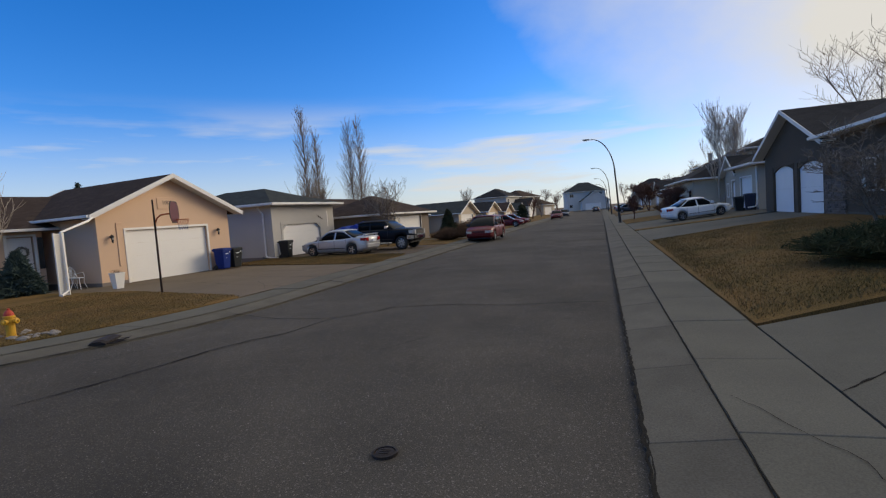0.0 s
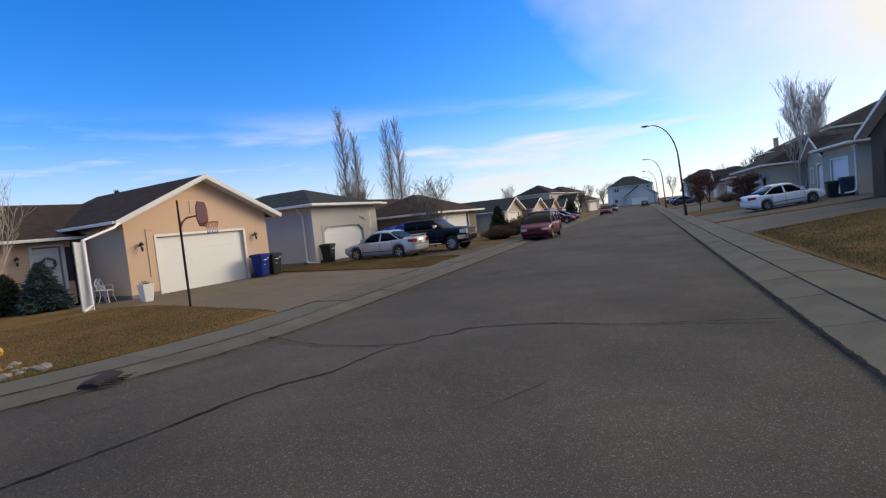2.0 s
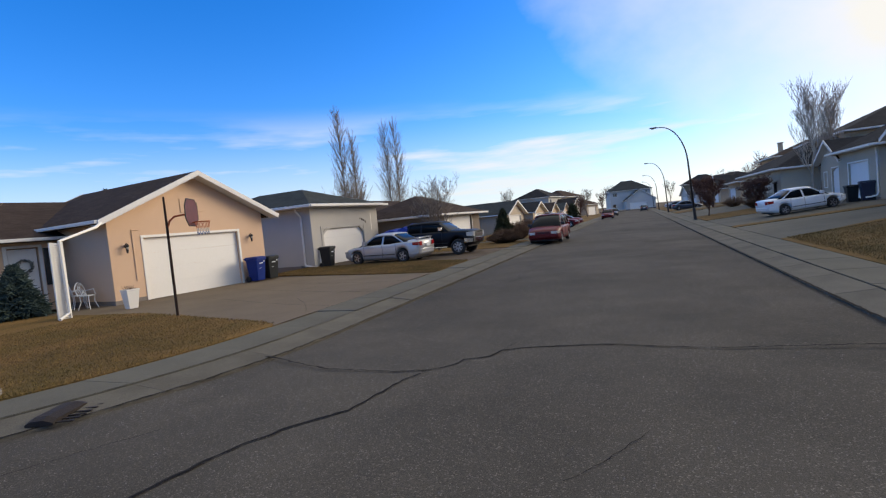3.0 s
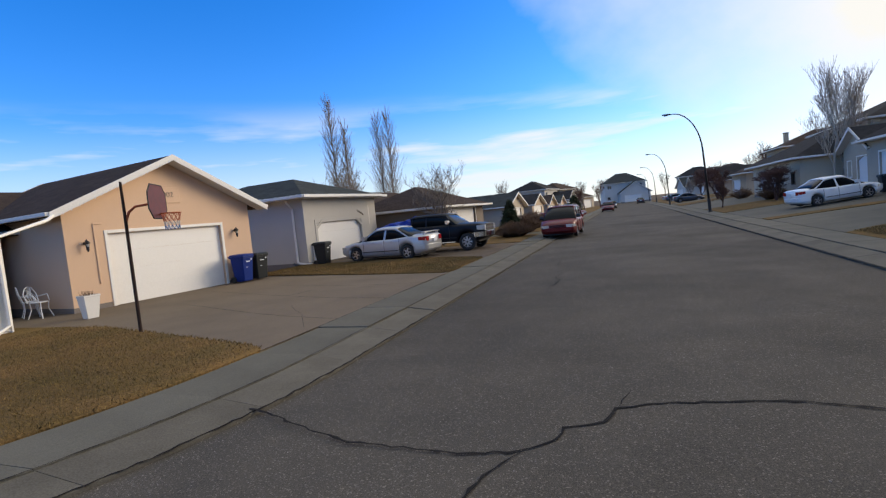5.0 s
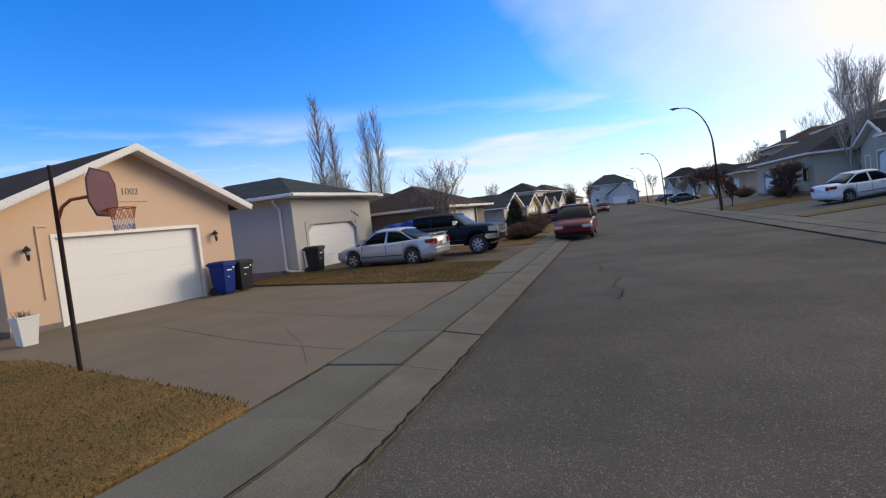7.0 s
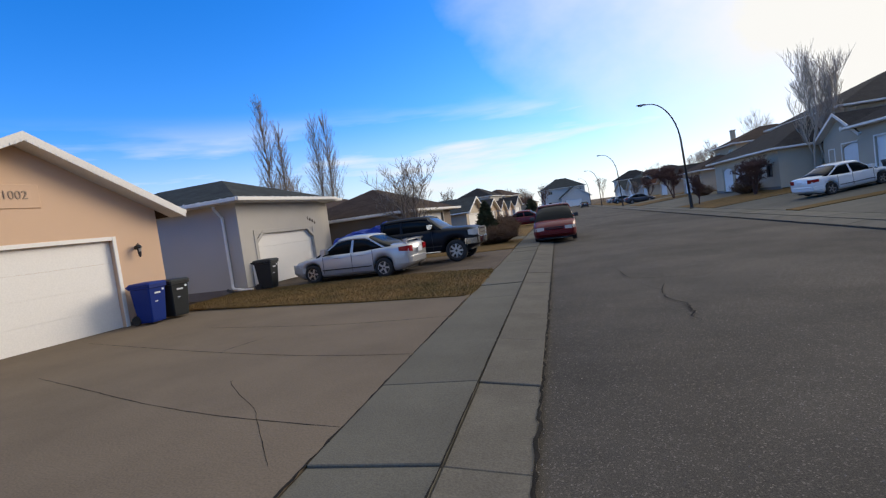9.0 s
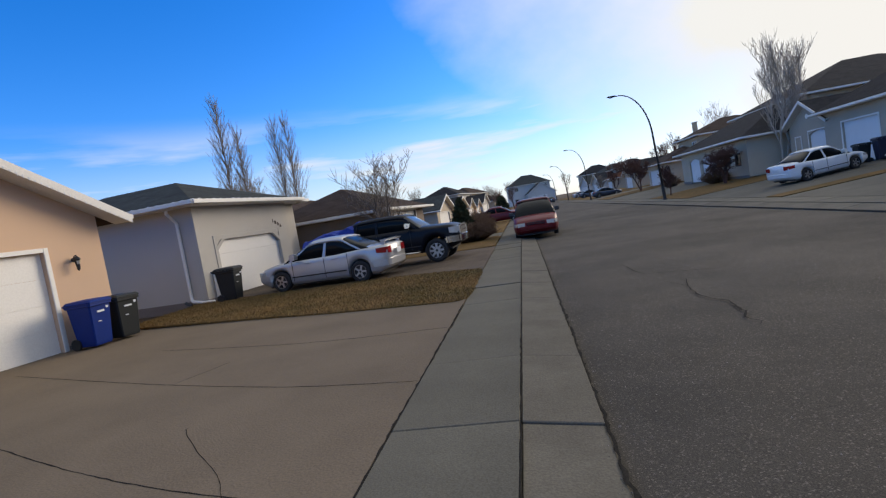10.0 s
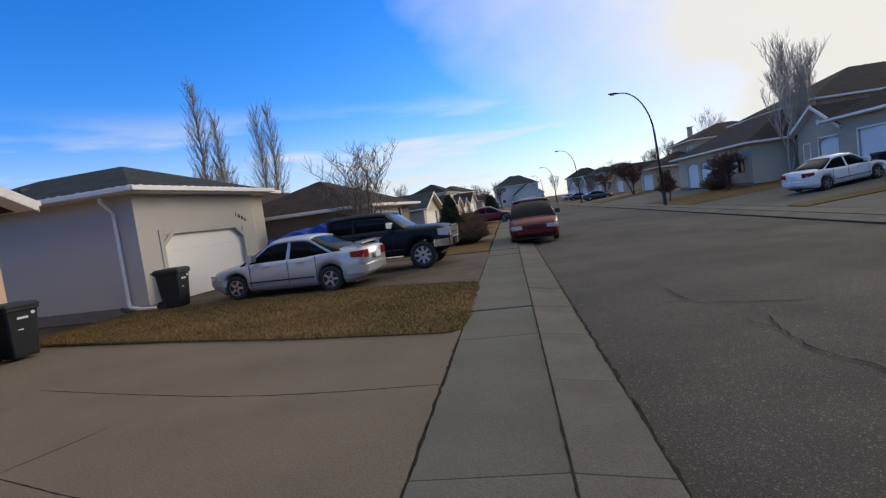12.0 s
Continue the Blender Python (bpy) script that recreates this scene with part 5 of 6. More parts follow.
def car(at, label, category, paint, spec, group=""):
    """A car from its side lines: hood and belt heights, widths, wheel arches, glasshouse."""
    c = thing(category.replace(" ", "_"), label, category, at, group)
    x0, x1, W = spec["rear"], spec["front"], spec["half"]
    r, wx, clear = spec["r"], spec["wheels"], spec.get("clear", 0.2)
    ra = r * 1.13
    xs_ = set(np.linspace(x0, x1, 26))
    for xw in wx:
        xs_ |= {xw + ra * math.cos(k / 10 * math.pi) for k in range(11)} | {xw - ra - 0.004, xw + ra + 0.004}
    rings = []
    for x in sorted(v for v in xs_ if x0 <= v <= x1):
        zt = lerp_table(spec["top"], x)
        e = min(x - x0, x1 - x)
        w = W * (1 - 0.16 * max(0.0, 1 - e / 0.55) ** 2)
        zb = clear + 0.14 * max(0.0, 1 - e / 0.35)
        for xw in wx:
            if abs(x - xw) < ra:
                zb = max(zb, r + math.sqrt(max(0.0, ra * ra - (x - xw) ** 2)))
        mid = max(zb + 0.01, zb + (zt - zb) * 0.45)
        half = [(w * 0.9, zb), (w * 0.985, zb + 0.01 + (mid - zb) * 0.3), (w, mid), (w * 0.985, zb + (zt - zb) * 0.78), (w * 0.94, zt - 0.04), (w * 0.84, zt), (w * 0.4, zt + 0.025)]
        rings.append([(x, -y, z) for y, z in half] + [(x, y, z) for y, z in half[::-1]])
    b = new_bm()
    loft(b, rings)
    part("body", b, paint, c, smooth=False).data.shade_smooth()
    g0, g1, g2, g3 = spec["glass"]            # rear base, roof rear, roof front, windscreen base
    zr = spec["roof"]

    def glass_ring(x, grow=0.0):
        zbelt = lerp_table(spec["top"], x) - 0.03
        if x < g1:
            z = zbelt + (zr - zbelt) * max(0.02, (x - g0) / (g1 - g0))
        elif x > g2:
            z = zbelt + (zr - zbelt) * max(0.02, (g3 - x) / (g3 - g2))
        else:
            z = zr + 0.03 * math.sin((x - g1) / (g2 - g1) * math.pi)
        t = (z - zbelt) / (zr - zbelt)
        wb, wr = W * 0.93, W * (0.93 - 0.17 * t)
        half = [(wb, zbelt - 0.02), (wr + 0.02, z - 0.1 * t), (wr - 0.05, z - 0.015), (wr * 0.5, z + 0.02 * t)]
        return [(x, -(y + grow), q + grow) for y, q in half] + [(x, y + grow, q + grow) for y, q in half[::-1]], z, wr
    b = new_bm()
    gx = [g0 + 0.02, (g0 + g1) / 2, g1] + [g1 + (g2 - g1) * k / 5 for k in range(1, 5)] + [g2, (g2 + g3) / 2, g3 - 0.02]
    loft(b, [glass_ring(x)[0] for x in gx])
    part("glasshouse", b, "car_glass", c, "dark tinted car windows", True)
    b = new_bm()
    roof = []
    for k in range(9):
        x = g1 - 0.06 + (g2 - g1 + 0.12) * k / 8
        ring, z, wr = glass_ring(min(max(x, g1), g2))
        drop = 0.03 if k in (0, 8) else 0.0
        half = [(wr + 0.035, z - 0.11 - drop), (wr + 0.03, z - 0.06 - drop), (wr - 0.04, z + 0.005 - drop), (wr * 0.5, z + 0.035 - drop)]
        inner = [(wr * 0.5, z + 0.0 - drop), (wr - 0.06, z - 0.03 - drop), (wr, z - 0.07 - drop)]
        roof.append([(x, -y, q) for y, q in half] + [(x, y, q) for y, q in half[::-1]] + [(x, y, q) for y, q in inner[::-1]] + [(x, -y, q) for y, q in inner])
    loft(b, roof)
    part("roof", b, paint, c, smooth=True)
    for s in (-1, 1):
        for xa, xb in spec["pillars"]:
            b = new_bm()
            za, zb_ = lerp_table(spec["top"], xa) - 0.03, zr - 0.08
            t = 0.05
            prism(b, [(xa - t, s * (W * 0.945), za), (xa + t, s * (W * 0.945), za), (xb + t * 0.7, s * (W * 0.795 + 0.005), zb_), (xb - t * 0.7, s * (W * 0.795 + 0.005), zb_)], (0, -s * 0.05, 0))
            part("pillar", b, spec.get("pillar", paint), c)
        b = new_bm()
        mx = g3 - 0.42
        zm = lerp_table(spec["top"], mx) + 0.1
        loft(b, [[(mx + q * 0.09, s * (W * 0.95 + yy), zm + k2 * 0.09) for q, k2 in ((-1, -0.7), (-0.6, -1), (0.6, -1), (1, -0.5), (0.8, 0.8), (0, 1), (-1, 0.8))] for yy in (0.0, 0.06, 0.2)])
        part("mirror", b, spec.get("mirror", paint), c, smooth=False)
        for xh in spec["handles"]:
            b = new_bm()
            zz = lerp_table(spec["top"], xh) - 0.13
            box(b, xh - 0.1, min(s * (W * 0.985), s * (W + 0.02)), zz - 0.02, xh + 0.1, max(s * (W * 0.985), s * (W + 0.02)), zz + 0.02, 0.008)
            part("door_handle", b, spec.get("handle", paint), c)
        for xs1 in spec["seams"]:
            b = new_bm()
            zz = lerp_table(spec["top"], xs1)
            box(b, xs1 - 0.006, min(s * W * 0.99, s * (W + 0.004)), clear + 0.1, xs1 + 0.006, max(s * W * 0.99, s * (W + 0.004)), zz - 0.06)
            part("door_seam", b, "black_trim", c)
        b = new_bm()
        box(b, wx[0] + ra + 0.05, min(s * W * 0.99, s * (W + 0.012)), clear + 0.2, wx[1] - ra - 0.05, max(s * W * 0.99, s * (W + 0.012)), clear + 0.235, 0.004)
        part("side_moulding", b, spec.get("moulding", "black_trim"), c)
        def shell(name, end, depths, z_lo, z_hi, mat, y_in, label=""):
            """A lamp that wraps the corner of the body, 2 cm proud of it."""
            sg = 1 if end == x1 else -1
            plan = [(end + sg * 0.03, s * W * y_in), (end + sg * 0.025, s * W * 0.8)]
            for e in depths:
                plan.append((end - sg * e, s * (W * (1 - 0.16 * max(0.0, 1 - e / 0.55) ** 2) + 0.012)))
            b_ = new_bm()
            n = len(plan)
            rings_ = []
            for i, (px, py) in enumerate(plan):
                f = 1 - 0.35 * i / (n - 1)
                zc = z_lo + (z_hi - z_lo) * (0.5 + 0.12 * i / (n - 1))
                hh_ = (z_hi - z_lo) / 2 * f
                rings_.append([(px, py, zc - hh_), (px, py, zc + hh_), (px - sg * 0.08, py * 0.9, zc + hh_), (px - sg * 0.08, py * 0.9, zc - hh_)])
            loft(b_, rings_)
            part(name, b_, mat, c, label)
        hz = lerp_table(spec["top"], x1 - 0.12)
        h0, h1 = spec.get("head", (0.22, 0.05))
        shell("headlight", x1, (0.12, 0.3), hz - h0, hz - h1, "head_lens", spec.get("head_in", 0.5))
        tz = lerp_table(spec["top"], x0 + 0.1)
        t0, t1 = spec.get("tail", (0.27, 0.07))
        shell("taillight", x0, (0.1, 0.28), tz - t0, tz - t1, "tail_red", 0.55)
    for nm, xx, sg in (("front_bumper", x1, 1), ("rear_bumper", x0, -1)):
        b = new_bm()
        zz = clear + 0.16
        hh = spec.get("bumper_h", 0.2)
        plan = [(e, W * (1 - 0.16 * max(0.0, 1 - e / 0.55) ** 2) + 0.012) for e in (0.42, 0.25, 0.12, 0.03)] + [(-0.05, W * 0.7), (-0.075, W * 0.35)]
        plan = [(e, -y) for e, y in plan] + [(-0.08, 0.0)] + [(e, y) for e, y in plan[::-1]]
        loft(b, [[(xx - sg * (e + 0.1), y * 0.93, zz), (xx - sg * (e + 0.01), y, zz + 0.03), (xx - sg * e, y, zz + hh), (xx - sg * (e + 0.1), y * 0.93, zz + hh + 0.04)] for e, y in plan])
        part(nm, b, spec.get("bumper", paint), c, smooth=False)
        if sg > 0:
            continue
        b = new_bm()
        pz = zz + (hh + 0.12 if (sg < 0 and not spec.get("tall")) else 0.03)
        box(b, min(xx + sg * 0.075, xx + sg * 0.09), -0.16, pz, max(xx + sg * 0.075, xx + sg * 0.09), 0.16, pz + 0.16, 0.004)
        part("licence_plate", b, "label_white", c)
    b = new_bm()
    gz = lerp_table(spec["top"], x1 - 0.2)
    g_lo, g_hi, g_w = spec.get("grille", (0.26, 0.1, 0.4))
    box(b, x1 - 0.02, -W * g_w, gz - g_lo, x1 + 0.03, W * g_w, gz - g_hi, 0.015)
    part("grille", b, spec.get("grille_mat", "black_trim"), c)
    b = new_bm()
    for k in range(spec.get("bars", 2)):
        z = gz - g_lo + (g_lo - g_hi) * (k + 0.5) / spec.get("bars", 2)
        box(b, x1 + 0.028, -W * g_w * 0.95, z - 0.012, x1 + 0.045, W * g_w * 0.95, z + 0.012)
    part("grille_bar", b, spec.get("bar_mat", "chrome"), c)
    b = new_bm()
    box(b, x0 + 0.3, -W * 0.8, clear - 0.04, x1 - 0.3, W * 0.8, clear + 0.12)
    part("underbody", b, "black_trim", c)
    for xw in wx:
        for s in (-1, 1):
            wheel(c, xw, s * (W - spec.get("tyre_w", 0.2) / 2 - 0.015), r, spec.get("tyre_w", 0.2), spec.get("spokes", 5), spec.get("rim", "alloy"))
    return c


SEDAN = dict(rear=-2.15, front=2.08, half=0.86, r=0.31, wheels=(-1.28, 1.3), clear=0.19, roof=1.36,
             top=[(-2.2, 0.9), (-2.1, 0.98), (-1.5, 0.99), (-0.6, 0.92), (0.8, 0.9), (1.5, 0.82), (1.95, 0.72), (2.08, 0.62)],
             glass=(-1.65, -0.75, 0.25, 1.15), pillars=((-1.35, -0.78), (-0.2, -0.25), (0.95, 0.3)), handles=(-0.55, 0.35), seams=(-0.95, -0.2, 0.85))
silver = car(pose(-14.4, 26.08, 0.12, 0, -0.3, 180 - 6.0) @ Matrix.Scale(1.03, 4), "silver four-door sedan parked nose-in on a gravel driveway", "sedan", "silver_car", SEDAN)
b = new_bm()
loft(b, [[(-2.1, y, 1.06), (-1.94, y, 1.09), (-1.94, y, 1.115), (-2.14, y, 1.1)] for y in np.linspace(-0.66, 0.66, 5)])
for s in (-1, 1):
    box(b, -2.06, s * 0.62 - 0.02, 0.96, -1.96, s * 0.62 + 0.02, 1.08)
part("spoiler", b, "silver_car", silver, "low rear spoiler")

TRUCK = dict(rear=-3.0, front=2.68, half=0.98, r=0.41, wheels=(-1.75, 1.85), clear=0.42, roof=1.76, tall=True,
             top=[(-3.0, 1.27), (-1.0, 1.29), (0.95, 1.29), (1.35, 1.27), (2.35, 1.22), (2.6, 1.15), (2.68, 1.05)],
             glass=(-1.2, -1.0, 0.75, 1.4), pillars=((-1.05, -0.95), (-0.2, -0.22), (1.2, 0.8)), handles=(-0.75, 0.1), seams=(-1.05, -0.2, 1.0), head_in=0.62,
             bumper="chrome", bumper_h=0.24, grille=(0.42, 0.0, 0.56), grille_mat="black_trim", bars=3, bar_mat="chrome", head=(0.3, 0.02), mirror="chrome", tyre_w=0.27, spokes=8, moulding="black_trim")
truck = car(pose(-13.1, 28.85, 0.115, 0, 0.3, -3.0), "black crew-cab pickup with a chrome grille, blue tarp over its bed", "pickup truck", "black_car", TRUCK)
b = new_bm()
rows_ = []
for i in range(15):
    x = -3.05 + 2.05 * i / 14
    ring = []
    for j in range(11):
        y = -1.0 + 2.0 * j / 10
        hgt = 1.34 + 0.36 * (i / 14) ** 0.8 * (1 - 0.6 * abs(y) ** 4) + 0.16 * noise.noise((x * 2.6, y * 2.6, 4)) + 0.1 * noise.noise((x * 6, y * 6, 9))
        if j in (0, 10):
            hgt = 1.16 + 0.05 * noise.noise((x * 5, y, 2))
        ring.append((x, y * 1.01, hgt))
    rows_.append(ring + [(x, 0.9, 1.1), (x, -0.9, 1.1)])
loft(b, rows_)
part("tarp", b, "tarp", truck, "crumpled blue tarp")
b = new_bm()
box(b, -0.9, 0.98, 0.4, 1.3, 1.1, 0.46, 0.015)
part("running_board", b, "chrome", truck)
b = new_bm()
box(b, -0.9, -1.1, 0.4, 1.3, -0.98, 0.46, 0.015)
part("running_board", b, "chrome", truck)

VAN = dict(rear=-2.35, front=2.3, half=0.95, r=0.33, wheels=(-1.4, 1.35), clear=0.2, roof=1.66, tall=True,
           top=[(-2.35, 1.0), (0.4, 1.0), (1.2, 1.02), (1.9, 0.9), (2.3, 0.72)],
           glass=(-2.3, -2.1, 0.55, 1.55), pillars=((-2.2, -2.1), (-1.2, -1.15), (0.0, -0.05), (1.3, 0.6)), handles=(-0.9, 0.2), seams=(-1.25, 0.0, 1.05), pillar="red_car",
           head=(0.24, 0.06), grille=(0.22, 0.08, 0.42), grille_mat="red_car", bars=2, bar_mat="black_trim", tail=(0.5, -0.1), mirror="black_trim")
van = car(pose(-7.75, 35.1, 0.02, 0, 0, -91), "dark red minivan parked at the kerb", "minivan", "red_car", VAN)
for s in (-0.62, 0.62):
    b = new_bm()
    tube(b, [(-1.9, s, 1.7), (-1.7, s, 1.76), (0.0, s, 1.77), (0.3, s, 1.72)], 0.018, 6)
    part("roof_rail", b, "black_trim", van)

WHITE = dict(SEDAN, roof=1.4)
car(pose(6.4, 38.95, 0.45, 0, -4.2, 15.0), "white four-door sedan parked on a sloping driveway", "sedan", "white_car", WHITE)
SMALL = dict(SEDAN)
car(pose(-10.6, 63.0, 0.1, 0, 0, 0), "red car parked far down the street", "sedan", "red_car", SMALL)
car(pose(-10.4, 57.0, 0.1, 0, 0, 2), "dark red car parked on a driveway", "sedan", "red_car", SMALL)
car(pose(-7.0, 86.0, 0.02, 0, 0, -90), "red car parked at the kerb far off", "sedan", "red_car", SMALL)
car(pose(-6.9, 104.0, 0.02, 0, 0, -90), "dark car parked at the kerb far off", "sedan", "dark_car", SMALL)
car(pose(4.6, 92.0, 0.2, 0, 0, 5), "dark car on a driveway across the street", "sedan", "dark_car", SMALL)
car(pose(4.8, 112.0, 0.2, 0, 0, 0), "dark blue car on a driveway far off", "sedan", "dark_car", SMALL)
car(pose(-1.2, 138.0, 0.02, 0, 0, 90), "blue car parked at the far end of the street", "sedan", "dark_car", SMALL)
car(pose(5.2, 128.0, 0.2, 0, 0, 0), "silver car on a far driveway", "sedan", "silver_car", SMALL)


# ---- bins ----
def wheelie_bin(at, mat, label, marks=True, s=1.0):
    w = thing("wheelie_bin", label, "bin", at, "wheeled bins")
    b = new_bm()
    loft(b, [[(a * k * s, c_ * k2 * s, z * s) for a, c_ in ((-1, -0.9), (-0.9, -1), (0.9, -1), (1, -0.9), (1, 0.9), (0.9, 1), (-0.9, 1), (-1, 0.9))] for k, k2, z in ((0.22, 0.21, 0.05), (0.235, 0.225, 0.1), (0.3, 0.275, 0.9), (0.335, 0.3, 0.91), (0.335, 0.3, 0.97))])
    part("tub", b, mat, w)
    b = new_bm()
    loft(b, [[(a * k * s + o, c_ * k2 * s, z * s) for a, c_ in ((-1, -0.9), (-0.9, -1), (0.9, -1), (1, -0.9), (1, 0.9), (0.9, 1), (-0.9, 1), (-1, 0.9))] for k, k2, z, o in ((0.35, 0.31, 0.975, 0), (0.35, 0.31, 1.0, 0), (0.3, 0.27, 1.045, 0), (0.12, 0.1, 1.06, 0))])
    part("lid", b, mat, w)
    b = new_bm()
    tube(b, [(-0.36 * s, -0.24 * s, 0.94 * s), (-0.43 * s, -0.22 * s, 0.97 * s), (-0.43 * s, 0.22 * s, 0.97 * s), (-0.36 * s, 0.24 * s, 0.94 * s)], 0.018, 6)
    part("handle", b, mat, w)
    for y in (-0.24, 0.24):
        b = new_bm()
        lathe(b, [(0.04, -0.03), (0.12, -0.03), (0.125, 0.0), (0.12, 0.03), (0.04, 0.03)], 14, (-0.24 * s, y * s, 0.125), "y")
        part("wheel", b, "tyre", w)
    if marks:
        b = new_bm()
        box(b, 0.29 * s, -0.1, 0.75 * s, 0.302 * s, 0.08, 0.79 * s)
        part("print_bar", b, "label_white", w)
        b = new_bm()
        box(b, 0.27 * s, -0.1, 0.55 * s, 0.285 * s, -0.02, 0.57 * s)
        part("print_bar", b, "label_white", w)
        b = new_bm()
        lathe(b, [(0.035, 0), (0.035, 0.012)], 10, (0.285 * s, 0.17, 0.84 * s), "x")
        part("print_mark", b, "label_white", w)
    return w


wheelie_bin(FRONT1 @ pose(0.62, 2.35, 0.02, 0, 0, 6), "blue_bin", "blue plastic recycling bin by the garage door")
wheelie_bin(FRONT1 @ pose(0.66, 3.05, 0.02, 0, 0, -4), "grey_bin", "charcoal plastic waste bin beside a blue one", s=0.97)
wheelie_bin(FRONT2 @ pose(1.3, -1.6, -0.01, 0, 0, 8), "grey_bin", "charcoal plastic bin before a grey stucco wall")
wheelie_bin(pose(9.4, 40.6, 0.66, 0, 0, 180), "grey_bin", "charcoal plastic bin beside a white car", False)
wheelie_bin(pose(9.9, 39.8, 0.7, 0, 0, 172), "navy_bin", "navy plastic bin with its lid ajar", False, 1.12)
wheelie_bin(pose(-12.2, 40.0, 0.1, 0, 0, 10), "blue_bin", "blue plastic bin beyond the hedge", False)

# ---- basketball hoop ----
hoop = thing("basketball_hoop", "rusty pole hoop with a maroon backboard at the lawn's edge", "basketball hoop", pose(-13.42, 12.5, 0.06, 0, 0, 0))
b = new_bm()
tube(b, [(0, 0, -0.15), (0.0, 0.0, 1.2), (0.005, 0.0, 2.2), (0.0, 0.0, 3.05)], [0.033, 0.033, 0.03, 0.024], 10)
part("pole", b, "dark_rust", hoop)
b = new_bm()
tube(b, [(0, 0, 2.25), (0.05, 0.06, 2.45), (0.12, 0.15, 2.55), (0.24, 0.32, 2.58), (0.33, 0.43, 2.58)], 0.025, 8)
part("bracket", b, "orange", hoop, "rusty orange bracket arm")
face = pose(0.35, 0.45, 2.62, 0, 0, 29) @ Matrix.Scale(0.82, 4)
b = new_bm()
n8 = [(-0.54, 0.0), (-0.53, 0.2), (-0.34, 0.4), (0.34, 0.4), (0.53, 0.2), (0.54, -0.18), (0.32, -0.4), (-0.32, -0.4), (-0.54, -0.18)]
prism(b, [(0.0, y, z) for y, z in n8], (0.03, 0, 0), 0.006)
part("backboard", b, "board", hoop, "maroon fan-shaped backboard", at=face)
b = new_bm()
tube(b, [(0.02, 1.03 * y, 1.03 * z) for y, z in n8 + n8[:1]], 0.016, 6)
part("board_edge", b, "black_trim", hoop, at=face)
b = new_bm()
ringp = [(0.3 + 0.225 * math.cos(k / 20 * math.tau), 0.225 * math.sin(k / 20 * math.tau), -0.3) for k in range(21)]
tube(b, ringp, 0.011, 6)
tube(b, [(0.03, -0.08, -0.32), (0.1, -0.06, -0.3)], 0.012, 5)
tube(b, [(0.03, 0.08, -0.32), (0.1, 0.06, -0.3)], 0.012, 5)
part("rim", b, "orange", hoop, "orange steel rim", at=face)
for first, last, mat, words in ((0, 2, "net_red", "faded red cords of the net"), (2, 3, "net", "white cords of the net"), (3, 4, "net_blue", "blue cords of the net")):
    b = new_bm()
    for k in range(12):
        for d in (1, -1):
            pts = []
            for j in range(first, last + 1):
                a = (k + d * j * 0.5) / 12 * math.tau
                rr = 0.22 - 0.028 * j + (0.006 * j * j * 0.6)
                pts.append((0.3 + rr * math.cos(a), rr * math.sin(a), -0.3 - 0.1 * j))
            tube(b, pts, 0.0065, 4, False)
    part("net", b, mat, hoop, words, at=face)

# ---- small things by the peach house ----
planter = thing("planter", "tall white square planter with dry stems", "planter", pose(-17.45, 14.35, 0.1, 0, 0, -9))
b = new_bm()
loft(b, [[(a * k, c_ * k, z) for a, c_ in ((-1, -1), (1, -1), (1, 1), (-1, 1))] for k, z in ((0.13, 0.0), (0.19, 0.55), (0.2, 0.56), (0.2, 0.6), (0.17, 0.6), (0.165, 0.52))])
part("pot", b, "white", planter)
b = new_bm()
for k in range(60):
    a, q = rnd(0, 6.28), rnd(0, 0.12)
    tube(b, [(q * math.cos(a), q * math.sin(a), 0.5), (2.0 * q * math.cos(a), 2.0 * q * math.sin(a), 0.58 + rnd(0.04, 0.14))], [0.006, 0.003], 3)
part("stems", b, "dry_shrub", planter)


def garden_chair(at):
    c = thing("garden_chair", "white ornate cast-metal garden chair", "chair", at, "garden chairs")
    b = new_bm()
    lathe(b, [(0.2, 0.43), (0.21, 0.44), (0.21, 0.455), (0.18, 0.46)], 16)
    part("seat", b, "white", c)
    for x, y in ((0.15, 0.15), (0.15, -0.15), (-0.15, 0.15), (-0.15, -0.15)):
        b = new_bm()
        tube(b, [(x, y, 0.44), (x * 0.9, y * 0.9, 0.25), (x * 1.35, y * 1.35, 0.0)], 0.014, 6)
        part("leg", b, "white", c)
    b = new_bm()
    tube(b, [(-0.17, -0.2, 0.45), (-0.24, -0.22, 0.7), (-0.26, -0.12, 0.86), (-0.27, 0, 0.9), (-0.26, 0.12, 0.86), (-0.24, 0.22, 0.7), (-0.17, 0.2, 0.45)], 0.015, 6)
    for y in (-0.12, -0.06, 0, 0.06, 0.12):
        tube(b, [(-0.18, y, 0.45), (-0.23, y * 1.5, 0.62), (-0.25, y * 0.4, 0.72), (-0.265, y, 0.86)], 0.009, 5)
    tube(b, [(-0.21, -0.21, 0.6), (0.05, -0.26, 0.64), (0.14, -0.2, 0.46)], 0.012, 5)
    tube(b, [(-0.21, 0.21, 0.6), (0.05, 0.26, 0.64), (0.14, 0.2, 0.46)], 0.012, 5)
    part("backrest", b, "white", c)


garden_chair(pose(-19.8, 14.6, 0.1, 0, 0, 20))
garden_chair(pose(-20.45, 14.75, 0.1, 0, 0, 65))

